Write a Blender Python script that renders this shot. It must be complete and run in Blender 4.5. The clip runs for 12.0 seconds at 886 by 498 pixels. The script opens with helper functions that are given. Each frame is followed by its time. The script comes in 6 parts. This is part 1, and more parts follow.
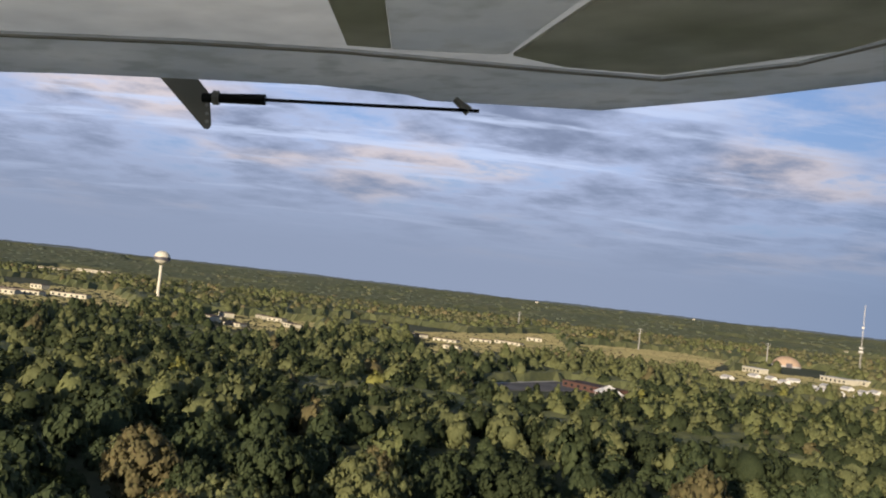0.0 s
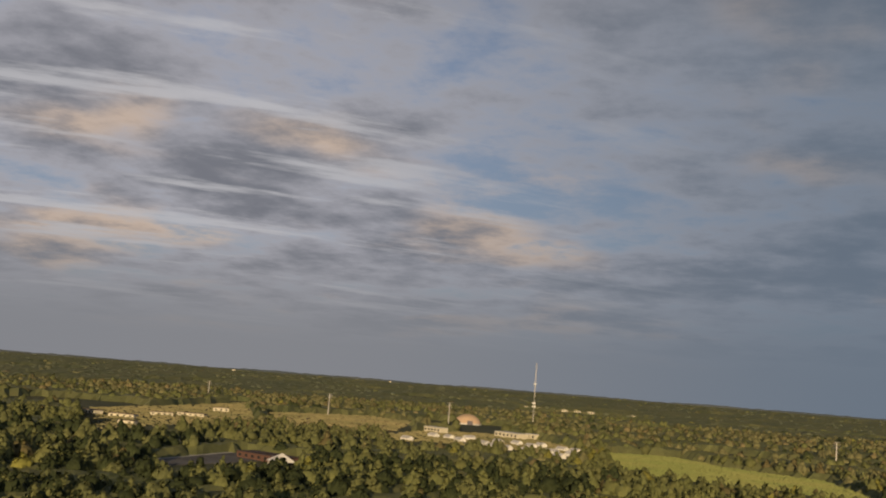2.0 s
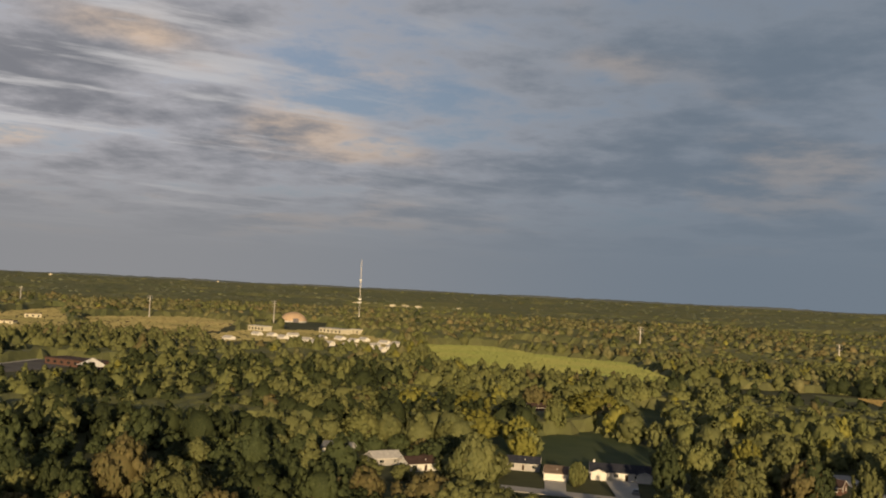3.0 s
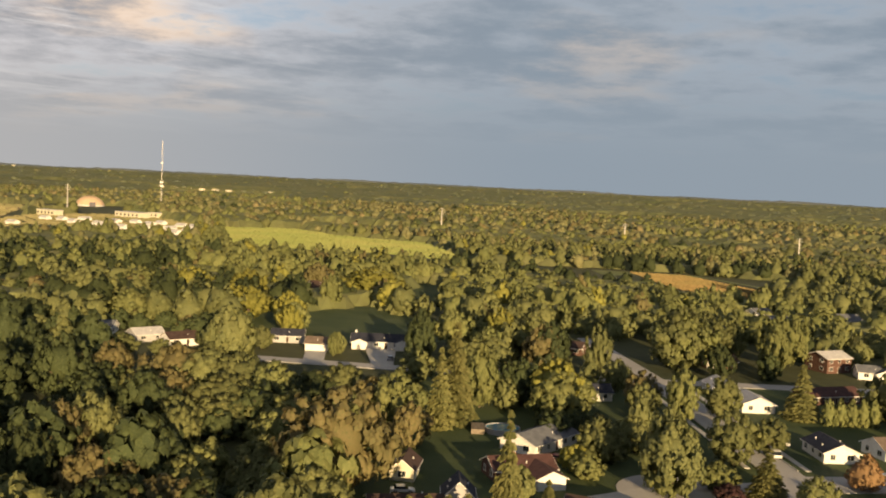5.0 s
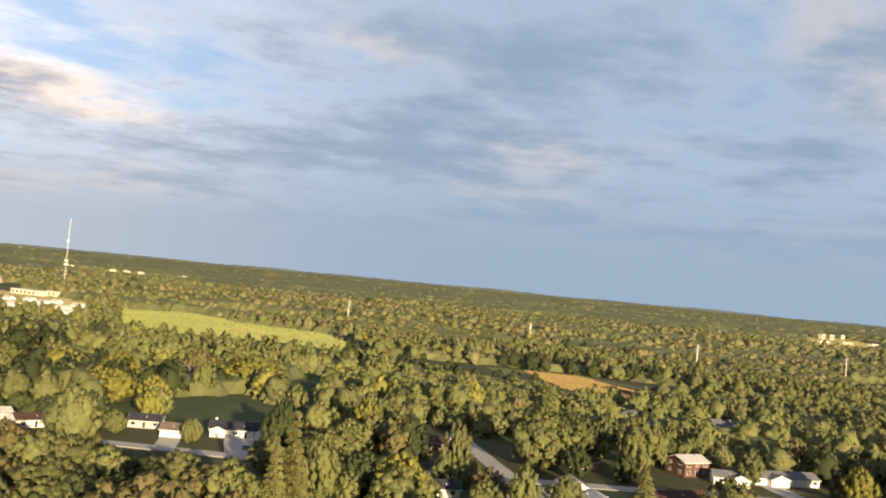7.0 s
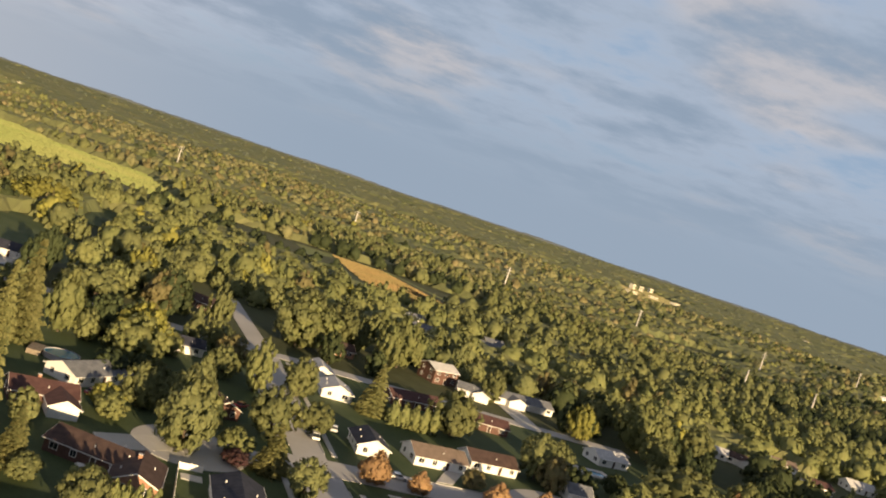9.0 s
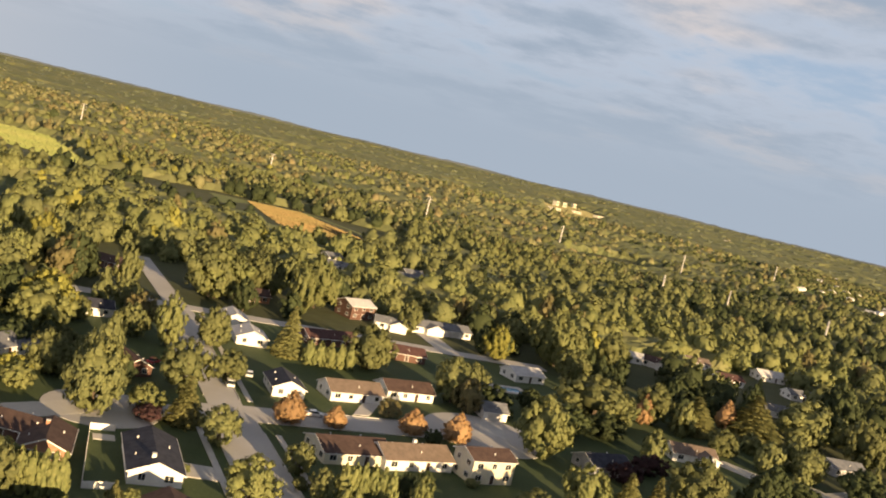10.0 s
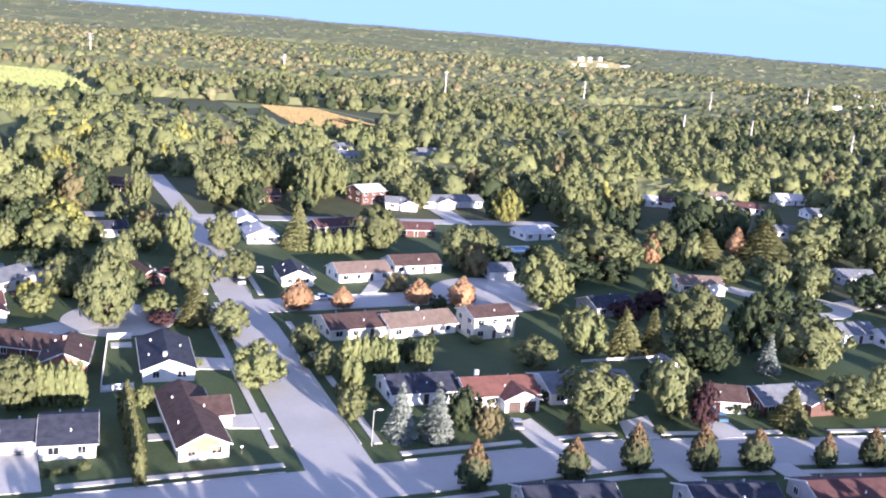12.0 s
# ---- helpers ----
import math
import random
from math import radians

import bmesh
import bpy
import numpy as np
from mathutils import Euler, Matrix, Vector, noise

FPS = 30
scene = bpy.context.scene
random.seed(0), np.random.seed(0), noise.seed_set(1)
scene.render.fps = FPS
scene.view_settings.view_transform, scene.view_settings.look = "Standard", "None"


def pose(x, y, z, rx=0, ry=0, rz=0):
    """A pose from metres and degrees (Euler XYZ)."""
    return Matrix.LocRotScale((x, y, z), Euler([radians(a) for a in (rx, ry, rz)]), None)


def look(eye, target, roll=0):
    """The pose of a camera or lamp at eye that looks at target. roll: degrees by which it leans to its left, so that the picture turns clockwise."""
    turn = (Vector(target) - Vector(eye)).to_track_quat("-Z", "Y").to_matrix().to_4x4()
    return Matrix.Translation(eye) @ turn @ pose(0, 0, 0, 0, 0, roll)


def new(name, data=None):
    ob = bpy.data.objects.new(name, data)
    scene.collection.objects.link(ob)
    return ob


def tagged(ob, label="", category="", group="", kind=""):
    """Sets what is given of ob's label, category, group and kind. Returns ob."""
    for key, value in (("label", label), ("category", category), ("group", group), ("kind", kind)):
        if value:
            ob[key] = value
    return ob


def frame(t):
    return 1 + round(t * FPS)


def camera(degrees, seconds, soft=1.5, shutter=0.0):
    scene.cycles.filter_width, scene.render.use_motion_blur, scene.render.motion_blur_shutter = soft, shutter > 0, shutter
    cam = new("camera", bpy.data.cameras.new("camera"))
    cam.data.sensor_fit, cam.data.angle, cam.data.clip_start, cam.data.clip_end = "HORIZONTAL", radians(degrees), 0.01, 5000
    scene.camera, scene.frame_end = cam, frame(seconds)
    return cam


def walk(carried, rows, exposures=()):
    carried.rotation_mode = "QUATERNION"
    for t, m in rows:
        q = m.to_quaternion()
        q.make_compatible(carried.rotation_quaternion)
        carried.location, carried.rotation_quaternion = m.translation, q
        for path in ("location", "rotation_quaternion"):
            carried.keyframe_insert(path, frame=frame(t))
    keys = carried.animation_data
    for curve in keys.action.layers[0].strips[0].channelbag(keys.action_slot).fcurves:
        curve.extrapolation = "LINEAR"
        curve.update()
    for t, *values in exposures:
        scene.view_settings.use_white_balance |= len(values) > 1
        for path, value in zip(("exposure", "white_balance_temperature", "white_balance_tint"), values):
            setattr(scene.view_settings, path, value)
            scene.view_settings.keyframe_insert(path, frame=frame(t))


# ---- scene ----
cam = camera(48.03, 12.0, soft=2.0)


def aim(x, y, z, heading, pitch, roll):
    """The pose of the flying camera: heading clockwise from +y, pitch above the horizon."""
    h, p = radians(heading), radians(pitch)
    way = Vector((math.sin(h) * math.cos(p), math.cos(h) * math.cos(p), math.sin(p)))
    return look((x, y, z), Vector((x, y, z)) + way * 100, roll)


PATH = [
    (0, aim(-54.94, -0.49, 55.93, -38.532, 2.227, 6.496)),
    (0.5, aim(-50.47, 0.80, 56.75, -35.942, 2.807, 6.258)),
    (1, aim(-45.86, 2.01, 57.62, -31.461, 3.718, 5.790)),
    (1.5, aim(-40.99, 3.05, 58.41, -27.884, 7.013, 5.828)),
    (2, aim(-35.88, 3.62, 59.10, -21.867, 7.598, 4.497)),
    (2.5, aim(-30.51, 3.66, 59.80, -17.478, 3.217, 4.110)),
    (3, aim(-25.04, 3.28, 60.04, -11.771, 2.304, 2.889)),
    (3.2, aim(-22.91, 3.09, 60.07, -11.350, 1.740, 2.939)),
    (4.8, aim(-6.73, 0.72, 58.22, -2.321, -2.539, 2.727)),
    (5, aim(-4.90, 0.52, 58.09, -1.126, -3.810, 2.840)),
    (5.5, aim(-0.00, -0.00, 57.94, 0.000, -5.431, 2.935)),
    (6, aim(4.57, -0.39, 57.83, 1.236, -6.999, 3.545)),
    (6.2, aim(6.38, -0.53, 57.74, 1.32, -7.19, 3.55)),
    (6.5, aim(9.08, -0.71, 57.64, 1.507, -3.646, 3.754)),
    (7, aim(13.67, -0.63, 58.51, 2.896, 1.923, 5.437)),
    (7.2, aim(15.51, -0.80, 58.88, 3.933, 0.344, 6.096)),
    (8.8, aim(29.08, -6.49, 61.93, 11.641, -1.777, 17.236)),
    (9, aim(30.34, -7.50, 62.68, 12.788, -2.520, 18.645)),
    (9.5, aim(33.25, -10.37, 64.70, 15.599, -4.002, 21.630)),
    (10, aim(35.97, -13.61, 65.90, 17.860, -5.212, 13.622)),
    (10.5, aim(38.48, -16.59, 66.50, 18.454, -7.535, 4.041)),
    (11, aim(41.17, -19.04, 67.21, 16.834, -8.513, 3.053)),
    (11.5, aim(43.97, -21.92, 67.16, 18.506, -11.154, 3.444)),
    (12, aim(47.28, -24.66, 67.53, 16.404, -12.565, 4.815)),
]
EXPOSURES = [(0, 0.0, 5750, 14), (1, -0.12, 6700, 14), (2.2, -0.58, 7600, 13), (3.2, -0.28, 7900, 12), (5, 0.40, 8400, 12), (6.3, 0.90, 8400, 12), (7, 0.78, 7200, 11), (9, 0.60, 7600, 13), (10, 0.86, 8200, 15), (11, 1.26, 6500, 20), (12, 1.70, 4950, 27)]
walk(cam, PATH, EXPOSURES)

# ---------------------------------------------------------------- light
SUN_FROM = (0.28, -0.96)
SUN_ELEV = 9.4
world = bpy.data.worlds.new("evening_sky")
scene.world = world
world.use_nodes = True
wn, wl = world.node_tree.nodes, world.node_tree.links
wn.clear()


def wmath(op, a, b=None, clamp=False):
    n = wn.new("ShaderNodeMath")
    n.operation, n.use_clamp = op, clamp
    for i, v in enumerate((a, b)):
        if v is None:
            continue
        if isinstance(v, (int, float)):
            n.inputs[i].default_value = v
        else:
            wl.new(v, n.inputs[i])
    return n.outputs[0]


def wstep(v, lo, hi):
    n = wn.new("ShaderNodeMapRange")
    n.interpolation_type = "SMOOTHSTEP"
    n.inputs["From Min"].default_value, n.inputs["From Max"].default_value = lo, hi
    wl.new(v, n.inputs["Value"])
    return n.outputs["Result"]


def wmix(f, a, b):
    n = wn.new("ShaderNodeMix")
    n.data_type = "RGBA"
    wl.new(f, n.inputs["Factor"])
    for k, v in ((6, a), (7, b)):
        if isinstance(v, tuple):
            n.inputs[k].default_value = (*v, 1)
        else:
            wl.new(v, n.inputs[k])
    return n.outputs[2]


def wnoise(vec, scale, detail, rough=0.55, shift=(0, 0, 0), squash=(1, 1, 1), turn=0.0):
    m = wn.new("ShaderNodeMapping")
    m.inputs["Location"].default_value, m.inputs["Scale"].default_value = shift, squash
    if turn:
        m.vector_type, m.inputs["Rotation"].default_value[2] = "TEXTURE", radians(turn)
    n = wn.new("ShaderNodeTexNoise")
    n.inputs["Scale"].default_value, n.inputs["Detail"].default_value, n.inputs["Roughness"].default_value = scale, detail, rough
    wl.new(vec, m.inputs["Vector"])
    wl.new(m.outputs[0], n.inputs["Vector"])
    return n.outputs["Fac"]


w_co = wn.new("ShaderNodeTexCoord")
w_xyz = wn.new("ShaderNodeSeparateXYZ")
wl.new(w_co.outputs["Generated"], w_xyz.inputs[0])
up = wmath("MAXIMUM", w_xyz.outputs[2], 0.0)
den = wmath("ADD", up, 0.13)
w_deck = wn.new("ShaderNodeCombineXYZ")
wl.new(wmath("DIVIDE", w_xyz.outputs[0], den), w_deck.inputs[0])
wl.new(wmath("DIVIDE", w_xyz.outputs[1], den), w_deck.inputs[1])
deck = w_deck.outputs[0]
w_sky = wn.new("ShaderNodeTexSky")
w_sky.sky_type = "NISHITA"
w_sky.sun_disc = False
w_sky.sun_elevation = radians(SUN_ELEV)
w_sky.sun_rotation = math.atan2(SUN_FROM[0], SUN_FROM[1])
w_gain = wn.new("ShaderNodeVectorMath")
w_gain.operation = "SCALE"
w_gain.inputs["Scale"].default_value = 0.10
wl.new(w_sky.outputs[0], w_gain.inputs[0])
# broken evening cloud deck: grey undersides, pale edges, a few warm patches, thinning to a plain haze low down
body = wnoise(deck, 1.05, 7, 0.56, (3.1, 0.4, 0))
wisp = wnoise(deck, 3.4, 8, 0.62, (8.2, 5.7, 0))
warm = wnoise(deck, 1.1, 3, 0.5, (1.7, 9.2, 0))
dens = wmath("ADD", wmath("MULTIPLY", body, 0.62), wmath("MULTIPLY", wisp, 0.38))
cover = wstep(dens, 0.36, 0.50)
thick = wstep(dens, 0.42, 0.62)
tint = wmix(wstep(warm, 0.52, 0.66), (0.53, 0.58, 0.71), (0.88, 0.73, 0.63))
cloud = wmix(thick, tint, (0.235, 0.270, 0.350))
open_sky = wmix(wmath("ADD", wmath("MULTIPLY", up, 0.0), 0.55), w_gain.outputs[0], (0.30, 0.44, 0.80))
sky = wmix(cover, open_sky, cloud)
# thin bright streaks drawn out along the deck in the west
streak = wnoise(deck, 2.6, 7, 0.60, (4.4, 1.3, 0), (2.6, 0.62, 1), 38)
west = wstep(wmath("MULTIPLY", w_xyz.outputs[0], -1.0), -0.05, 0.55)
sky = wmix(wmath("MULTIPLY", wmath("MULTIPLY", wstep(streak, 0.52, 0.66), west), 0.8), sky, (0.66, 0.72, 0.84))
sky = wmix(wstep(up, 0.02, 0.15), (0.305, 0.345, 0.42), sky)
# the deck is thicker and greyer to the north and east
sky = wmix(wmath("MULTIPLY", wstep(w_xyz.outputs[0], -0.56, 0.12), 0.70), sky, (0.135, 0.225, 0.350))
# the deck thickens overhead
sky = wmix(wstep(up, 0.30, 0.62), sky, (0.100, 0.115, 0.145))
w_bg = wn.new("ShaderNodeBackground")
w_bg.inputs["Strength"].default_value = 1.0
wl.new(sky, w_bg.inputs["Color"])
w_out = wn.new("ShaderNodeOutputWorld")
wl.new(w_bg.outputs[0], w_out.inputs["Surface"])

sun = new("sun", bpy.data.lights.new("sun", "SUN"))
sun.data.energy = 5.8
sun.data.angle = radians(0.6)
sun.data.color = (1.0, 0.79, 0.49)
ce, sn = math.cos(radians(SUN_ELEV)), math.hypot(*SUN_FROM)
sun.matrix_world = look((SUN_FROM[0] / sn * ce * 300, SUN_FROM[1] / sn * ce * 300, math.sin(radians(SUN_ELEV)) * 300), (0, 0, 0))

# ---------------------------------------------------------------- materials
def surface(name, c1, c2, scale=1.0, rough=0.8, bump=0.0, fine=12.0, c3=None, metal=0.0, per_object=0.0, island=0.0, spec=0.3, grainy=0.30):
    """Two-scale mottled surface: c1 to c2 over patches of 1/scale metres, grain at fine, and shifts by object or by piece."""
    m = bpy.data.materials.new(name)
    m.use_nodes = True
    n, l = m.node_tree.nodes, m.node_tree.links
    b = n["Principled BSDF"]
    b.inputs["Roughness"].default_value, b.inputs["Metallic"].default_value = rough, metal
    b.inputs["Specular IOR Level"].default_value = spec
    co = n.new("ShaderNodeNewGeometry")
    big, small = n.new("ShaderNodeTexNoise"), n.new("ShaderNodeTexNoise")
    for t, s in ((big, scale), (small, fine)):
        t.inputs["Scale"].default_value, t.inputs["Detail"].default_value = s, 4
        l.new(co.outputs["Position"], t.inputs["Vector"])
    ramp = n.new("ShaderNodeMapRange")
    ramp.inputs["From Min"].default_value, ramp.inputs["From Max"].default_value = 0.36, 0.64
    l.new(big.outputs["Fac"], ramp.inputs["Value"])

    def mix(f, a, bb, kind="MIX"):
        x = n.new("ShaderNodeMix")
        x.data_type, x.blend_type = "RGBA", kind
        for k, v in ((0, f), (6, a), (7, bb)):
            if isinstance(v, tuple):
                x.inputs[k].default_value = (*v, 1)
            elif isinstance(v, float):
                x.inputs[k].default_value = v
            else:
                l.new(v, x.inputs[k])
        return x.outputs[2]

    col = mix(ramp.outputs[0], c1, c2)
    if c3:
        r3 = n.new("ShaderNodeMapRange")
        r3.inputs["From Min"].default_value, r3.inputs["From Max"].default_value = 0.5, 0.68
        l.new(small.outputs["Fac"], r3.inputs["Value"])
        col = mix(r3.outputs[0], col, c3)
    grain = n.new("ShaderNodeMapRange")
    grain.inputs["To Min"].default_value, grain.inputs["To Max"].default_value = 1 - grainy, 1 + grainy
    l.new(small.outputs["Fac"], grain.inputs["Value"])
    value = grain.outputs[0]
    for amount, source in ((per_object, "ob"), (island, "piece")):
        if amount:
            s = n.new("ShaderNodeObjectInfo").outputs["Random"] if source == "ob" else co.outputs["Random Per Island"]
            r = n.new("ShaderNodeMapRange")
            r.inputs["To Min"].default_value, r.inputs["To Max"].default_value = 1 - amount, 1 + amount
            l.new(s, r.inputs["Value"])
            x = n.new("ShaderNodeMath")
            x.operation = "MULTIPLY"
            l.new(value, x.inputs[0])
            l.new(r.outputs[0], x.inputs[1])
            value = x.outputs[0]
    v = n.new("ShaderNodeVectorMath")
    v.operation = "SCALE"
    l.new(col, v.inputs[0])
    l.new(value, v.inputs["Scale"])
    l.new(v.outputs[0], b.inputs["Base Color"])
    if bump:
        bp = n.new("ShaderNodeBump")
        bp.inputs["Strength"].default_value, bp.inputs["Distance"].default_value = 0.6, bump
        l.new(small.outputs["Fac"], bp.inputs["Height"])
        l.new(bp.outputs[0], b.inputs["Normal"])
    return m


def shingles(name, c1, c2):
    """Asphalt shingles: mottled, with faint courses every 14 cm of height."""
    m = surface(name, c1, c2, 0.8, 0.9, 0.02, 5.0)
    n, l = m.node_tree.nodes, m.node_tree.links
    co, wv = n.new("ShaderNodeNewGeometry"), n.new("ShaderNodeTexWave")
    wv.bands_direction = "Z"
    wv.inputs["Scale"].default_value, wv.inputs["Distortion"].default_value = 2.4, 0.6
    l.new(co.outputs["Position"], wv.inputs["Vector"])
    bp = n.new("ShaderNodeBump")
    bp.inputs["Strength"].default_value, bp.inputs["Distance"].default_value = 0.35, 0.03
    l.new(wv.outputs["Fac"], bp.inputs["Height"])
    l.new(bp.outputs[0], n["Principled BSDF"].inputs["Normal"])
    return m


def siding(name, c1, c2):
    """Lapped boards, 15 cm to the course."""
    m = surface(name, c1, c2, 0.5, 0.6, 0.0, 6.0)
    n, l = m.node_tree.nodes, m.node_tree.links
    co, wv = n.new("ShaderNodeNewGeometry"), n.new("ShaderNodeTexWave")
    wv.bands_direction, wv.wave_profile = "Z", "SAW"
    wv.inputs["Scale"].default_value = 1.05
    l.new(co.outputs["Position"], wv.inputs["Vector"])
    bp = n.new("ShaderNodeBump")
    bp.inputs["Strength"].default_value, bp.inputs["Distance"].default_value = 0.5, 0.02
    l.new(wv.outputs["Fac"], bp.inputs["Height"])
    l.new(bp.outputs[0], n["Principled BSDF"].inputs["Normal"])
    return m


GRASS = surface("lawn_grass", (0.052, 0.082, 0.034), (0.078, 0.106, 0.045), 0.06, 0.9, 0.05, 1.6, per_object=0.05)
FLOOR = surface("rough_ground", (0.052, 0.066, 0.030), (0.086, 0.092, 0.042), 0.012, 0.95, 0.2, 0.25)
FIELD = surface("mown_field", (0.165, 0.200, 0.070), (0.205, 0.220, 0.085), 0.015, 0.9, 0.1, 0.4)
STRAW = surface("pale_rough_grass", (0.165, 0.160, 0.082), (0.230, 0.205, 0.110), 0.012, 0.9, 0.1, 0.3)
DRY = surface("dry_meadow", (0.25, 0.175, 0.080), (0.19, 0.155, 0.068), 0.03, 0.9, 0.1, 0.5)
ROAD = surface("worn_asphalt", (0.43, 0.42, 0.42), (0.49, 0.475, 0.47), 0.07, 0.85, 0.0, 1.2, grainy=0.08)
CONC = surface("pale_concrete", (0.50, 0.485, 0.47), (0.56, 0.545, 0.52), 0.25, 0.8, 0.0, 2.0, grainy=0.10)
TAR = surface("parking_tarmac", (0.10, 0.10, 0.105), (0.16, 0.155, 0.155), 0.05, 0.9, 0.01, 0.8)
R_BROWN = shingles("brown_shingles", (0.060, 0.038, 0.036), (0.090, 0.058, 0.052))
R_TAN = shingles("tan_shingles", (0.150, 0.115, 0.095), (0.200, 0.150, 0.125))
R_NAVY = shingles("blue_black_shingles", (0.028, 0.032, 0.050), (0.048, 0.052, 0.075))
R_GREY = shingles("grey_shingles", (0.130, 0.140, 0.165), (0.185, 0.195, 0.220))
R_RED = shingles("red_brown_shingles", (0.130, 0.060, 0.050), (0.170, 0.080, 0.066))
R_MAROON = shingles("maroon_shingles", (0.075, 0.038, 0.038), (0.105, 0.054, 0.052))
R_PALE = shingles("sun_bleached_roof", (0.46, 0.46, 0.48), (0.58, 0.57, 0.58))
W_WHITE = siding("white_siding", (0.74, 0.73, 0.71), (0.80, 0.79, 0.77))
W_CREAM = siding("cream_siding", (0.60, 0.56, 0.44), (0.66, 0.62, 0.50))
W_GREY = siding("grey_siding", (0.36, 0.36, 0.38), (0.44, 0.43, 0.44))
W_BRICK = surface("orange_brick", (0.34, 0.175, 0.115), (0.42, 0.225, 0.150), 1.2, 0.85, 0.01, 9.0)
W_RED = surface("dark_red_brick", (0.105, 0.058, 0.048), (0.140, 0.076, 0.062), 1.2, 0.85, 0.01, 9.0)
TRIM = surface("white_trim_paint", (0.76, 0.75, 0.73), (0.80, 0.79, 0.77), 2.0, 0.5)
DOORP = surface("brown_door_paint", (0.050, 0.030, 0.024), (0.070, 0.040, 0.032), 2.0, 0.5)
# grey garage door boards, darkened in colour for the shade under the eave
W_EAVE_SHADE = siding("grey_boards_eave_shade", (0.15, 0.155, 0.17), (0.20, 0.20, 0.215))
GDOOR = surface("garage_door_paint", (0.55, 0.53, 0.50), (0.62, 0.60, 0.57), 1.0, 0.5)
WOOD = surface("weathered_boards", (0.20, 0.165, 0.130), (0.28, 0.235, 0.190), 1.5, 0.85, 0.01, 8.0)
METAL = surface("galvanised_steel", (0.42, 0.41, 0.40), (0.52, 0.50, 0.48), 0.4, 0.5, 0.0, 3.0, metal=0.4)
TANK = surface("cream_tank_paint", (0.70, 0.66, 0.55), (0.76, 0.72, 0.60), 0.2, 0.5)
BANDP = surface("dark_band_paint", (0.10, 0.10, 0.13), (0.14, 0.13, 0.15), 0.4, 0.5)
BARK = surface("grey_brown_bark", (0.085, 0.062, 0.045), (0.130, 0.100, 0.075), 2.0, 0.95, 0.03, 9.0)
TYRE = surface("tyre_rubber", (0.018, 0.018, 0.018), (0.026, 0.026, 0.026), 3.0, 0.9)
HUB = surface("wheel_alloy", (0.50, 0.50, 0.50), (0.60, 0.60, 0.60), 3.0, 0.35, metal=0.8)
LAMPS = surface("lamp_lens", (0.60, 0.58, 0.52), (0.70, 0.68, 0.62), 3.0, 0.2)
BLACK = surface("black_plastic", (0.014, 0.014, 0.015), (0.022, 0.022, 0.023), 4.0, 0.45)


def gloss(name, col, rough, coat=0.0):
    m = bpy.data.materials.new(name)
    m.use_nodes = True
    b = m.node_tree.nodes["Principled BSDF"]
    b.inputs["Base Color"].default_value, b.inputs["Roughness"].default_value = (*col, 1), rough
    b.inputs["Coat Weight"].default_value = coat
    return m


GLASS = gloss("dark_window_glass", (0.02, 0.025, 0.03), 0.06)
POOL = gloss("pool_water", (0.05, 0.28, 0.46), 0.08)
CAR_WHITE = gloss("white_car_paint", (0.72, 0.72, 0.72), 0.3, 0.6)
CAR_RED = gloss("red_car_paint", (0.32, 0.02, 0.03), 0.3, 0.6)
CAR_BLUE = gloss("blue_car_paint", (0.06, 0.13, 0.20), 0.3, 0.6)
CAR_GREY = gloss("grey_car_paint", (0.25, 0.26, 0.30), 0.3, 0.6)


def lets_light_through(m, share):
    """A thin surface: part of the light that falls on one side comes out of the other."""
    n, l = m.node_tree.nodes, m.node_tree.links
    b, out = n["Principled BSDF"], n["Material Output"]
    t, mix = n.new("ShaderNodeBsdfTranslucent"), n.new("ShaderNodeMixShader")
    l.new(b.inputs["Base Color"].links[0].from_socket, t.inputs["Color"])
    mix.inputs[0].default_value = share
    l.new(b.outputs[0], mix.inputs[1])
    l.new(t.outputs[0], mix.inputs[2])
    l.new(mix.outputs[0], out.inputs["Surface"])


def leaves(name, c1, c2, c3):
    return surface(name, c1, c2, 0.10, 0.75, 0.0, 2.4, c3=c3, per_object=0.20, island=0.09, spec=0.15, grainy=0.18)


L_GREEN = leaves("green_leaves", (0.128, 0.148, 0.067), (0.186, 0.202, 0.088), (0.222, 0.225, 0.098))
# deep green trees; in the western wood this darkness doubles as shade
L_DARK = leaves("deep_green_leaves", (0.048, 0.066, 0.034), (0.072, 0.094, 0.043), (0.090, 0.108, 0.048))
L_LIME = leaves("yellow_green_leaves", (0.169, 0.198, 0.082), (0.222, 0.238, 0.098), (0.246, 0.251, 0.106))
L_GOLD = leaves("golden_leaves", (0.238, 0.236, 0.066), (0.288, 0.276, 0.078), (0.206, 0.220, 0.064))
L_ORANGE = leaves("orange_leaves", (0.360, 0.225, 0.125), (0.430, 0.270, 0.150), (0.300, 0.205, 0.105))
L_BROWN = leaves("bronze_leaves", (0.175, 0.156, 0.077), (0.227, 0.190, 0.095), (0.140, 0.147, 0.065))
L_PLUM = leaves("plum_leaves", (0.060, 0.034, 0.038), (0.091, 0.046, 0.050), (0.053, 0.038, 0.036))
L_PINE = leaves("pine_needles", (0.113, 0.127, 0.053), (0.172, 0.172, 0.071), (0.213, 0.201, 0.087))
L_BLUE = leaves("blue_spruce_needles", (0.182, 0.211, 0.189), (0.286, 0.309, 0.267), (0.111, 0.139, 0.120))
L_PEAR = leaves("bronze_green_leaves", (0.055, 0.076, 0.039), (0.081, 0.097, 0.046), (0.101, 0.103, 0.055))


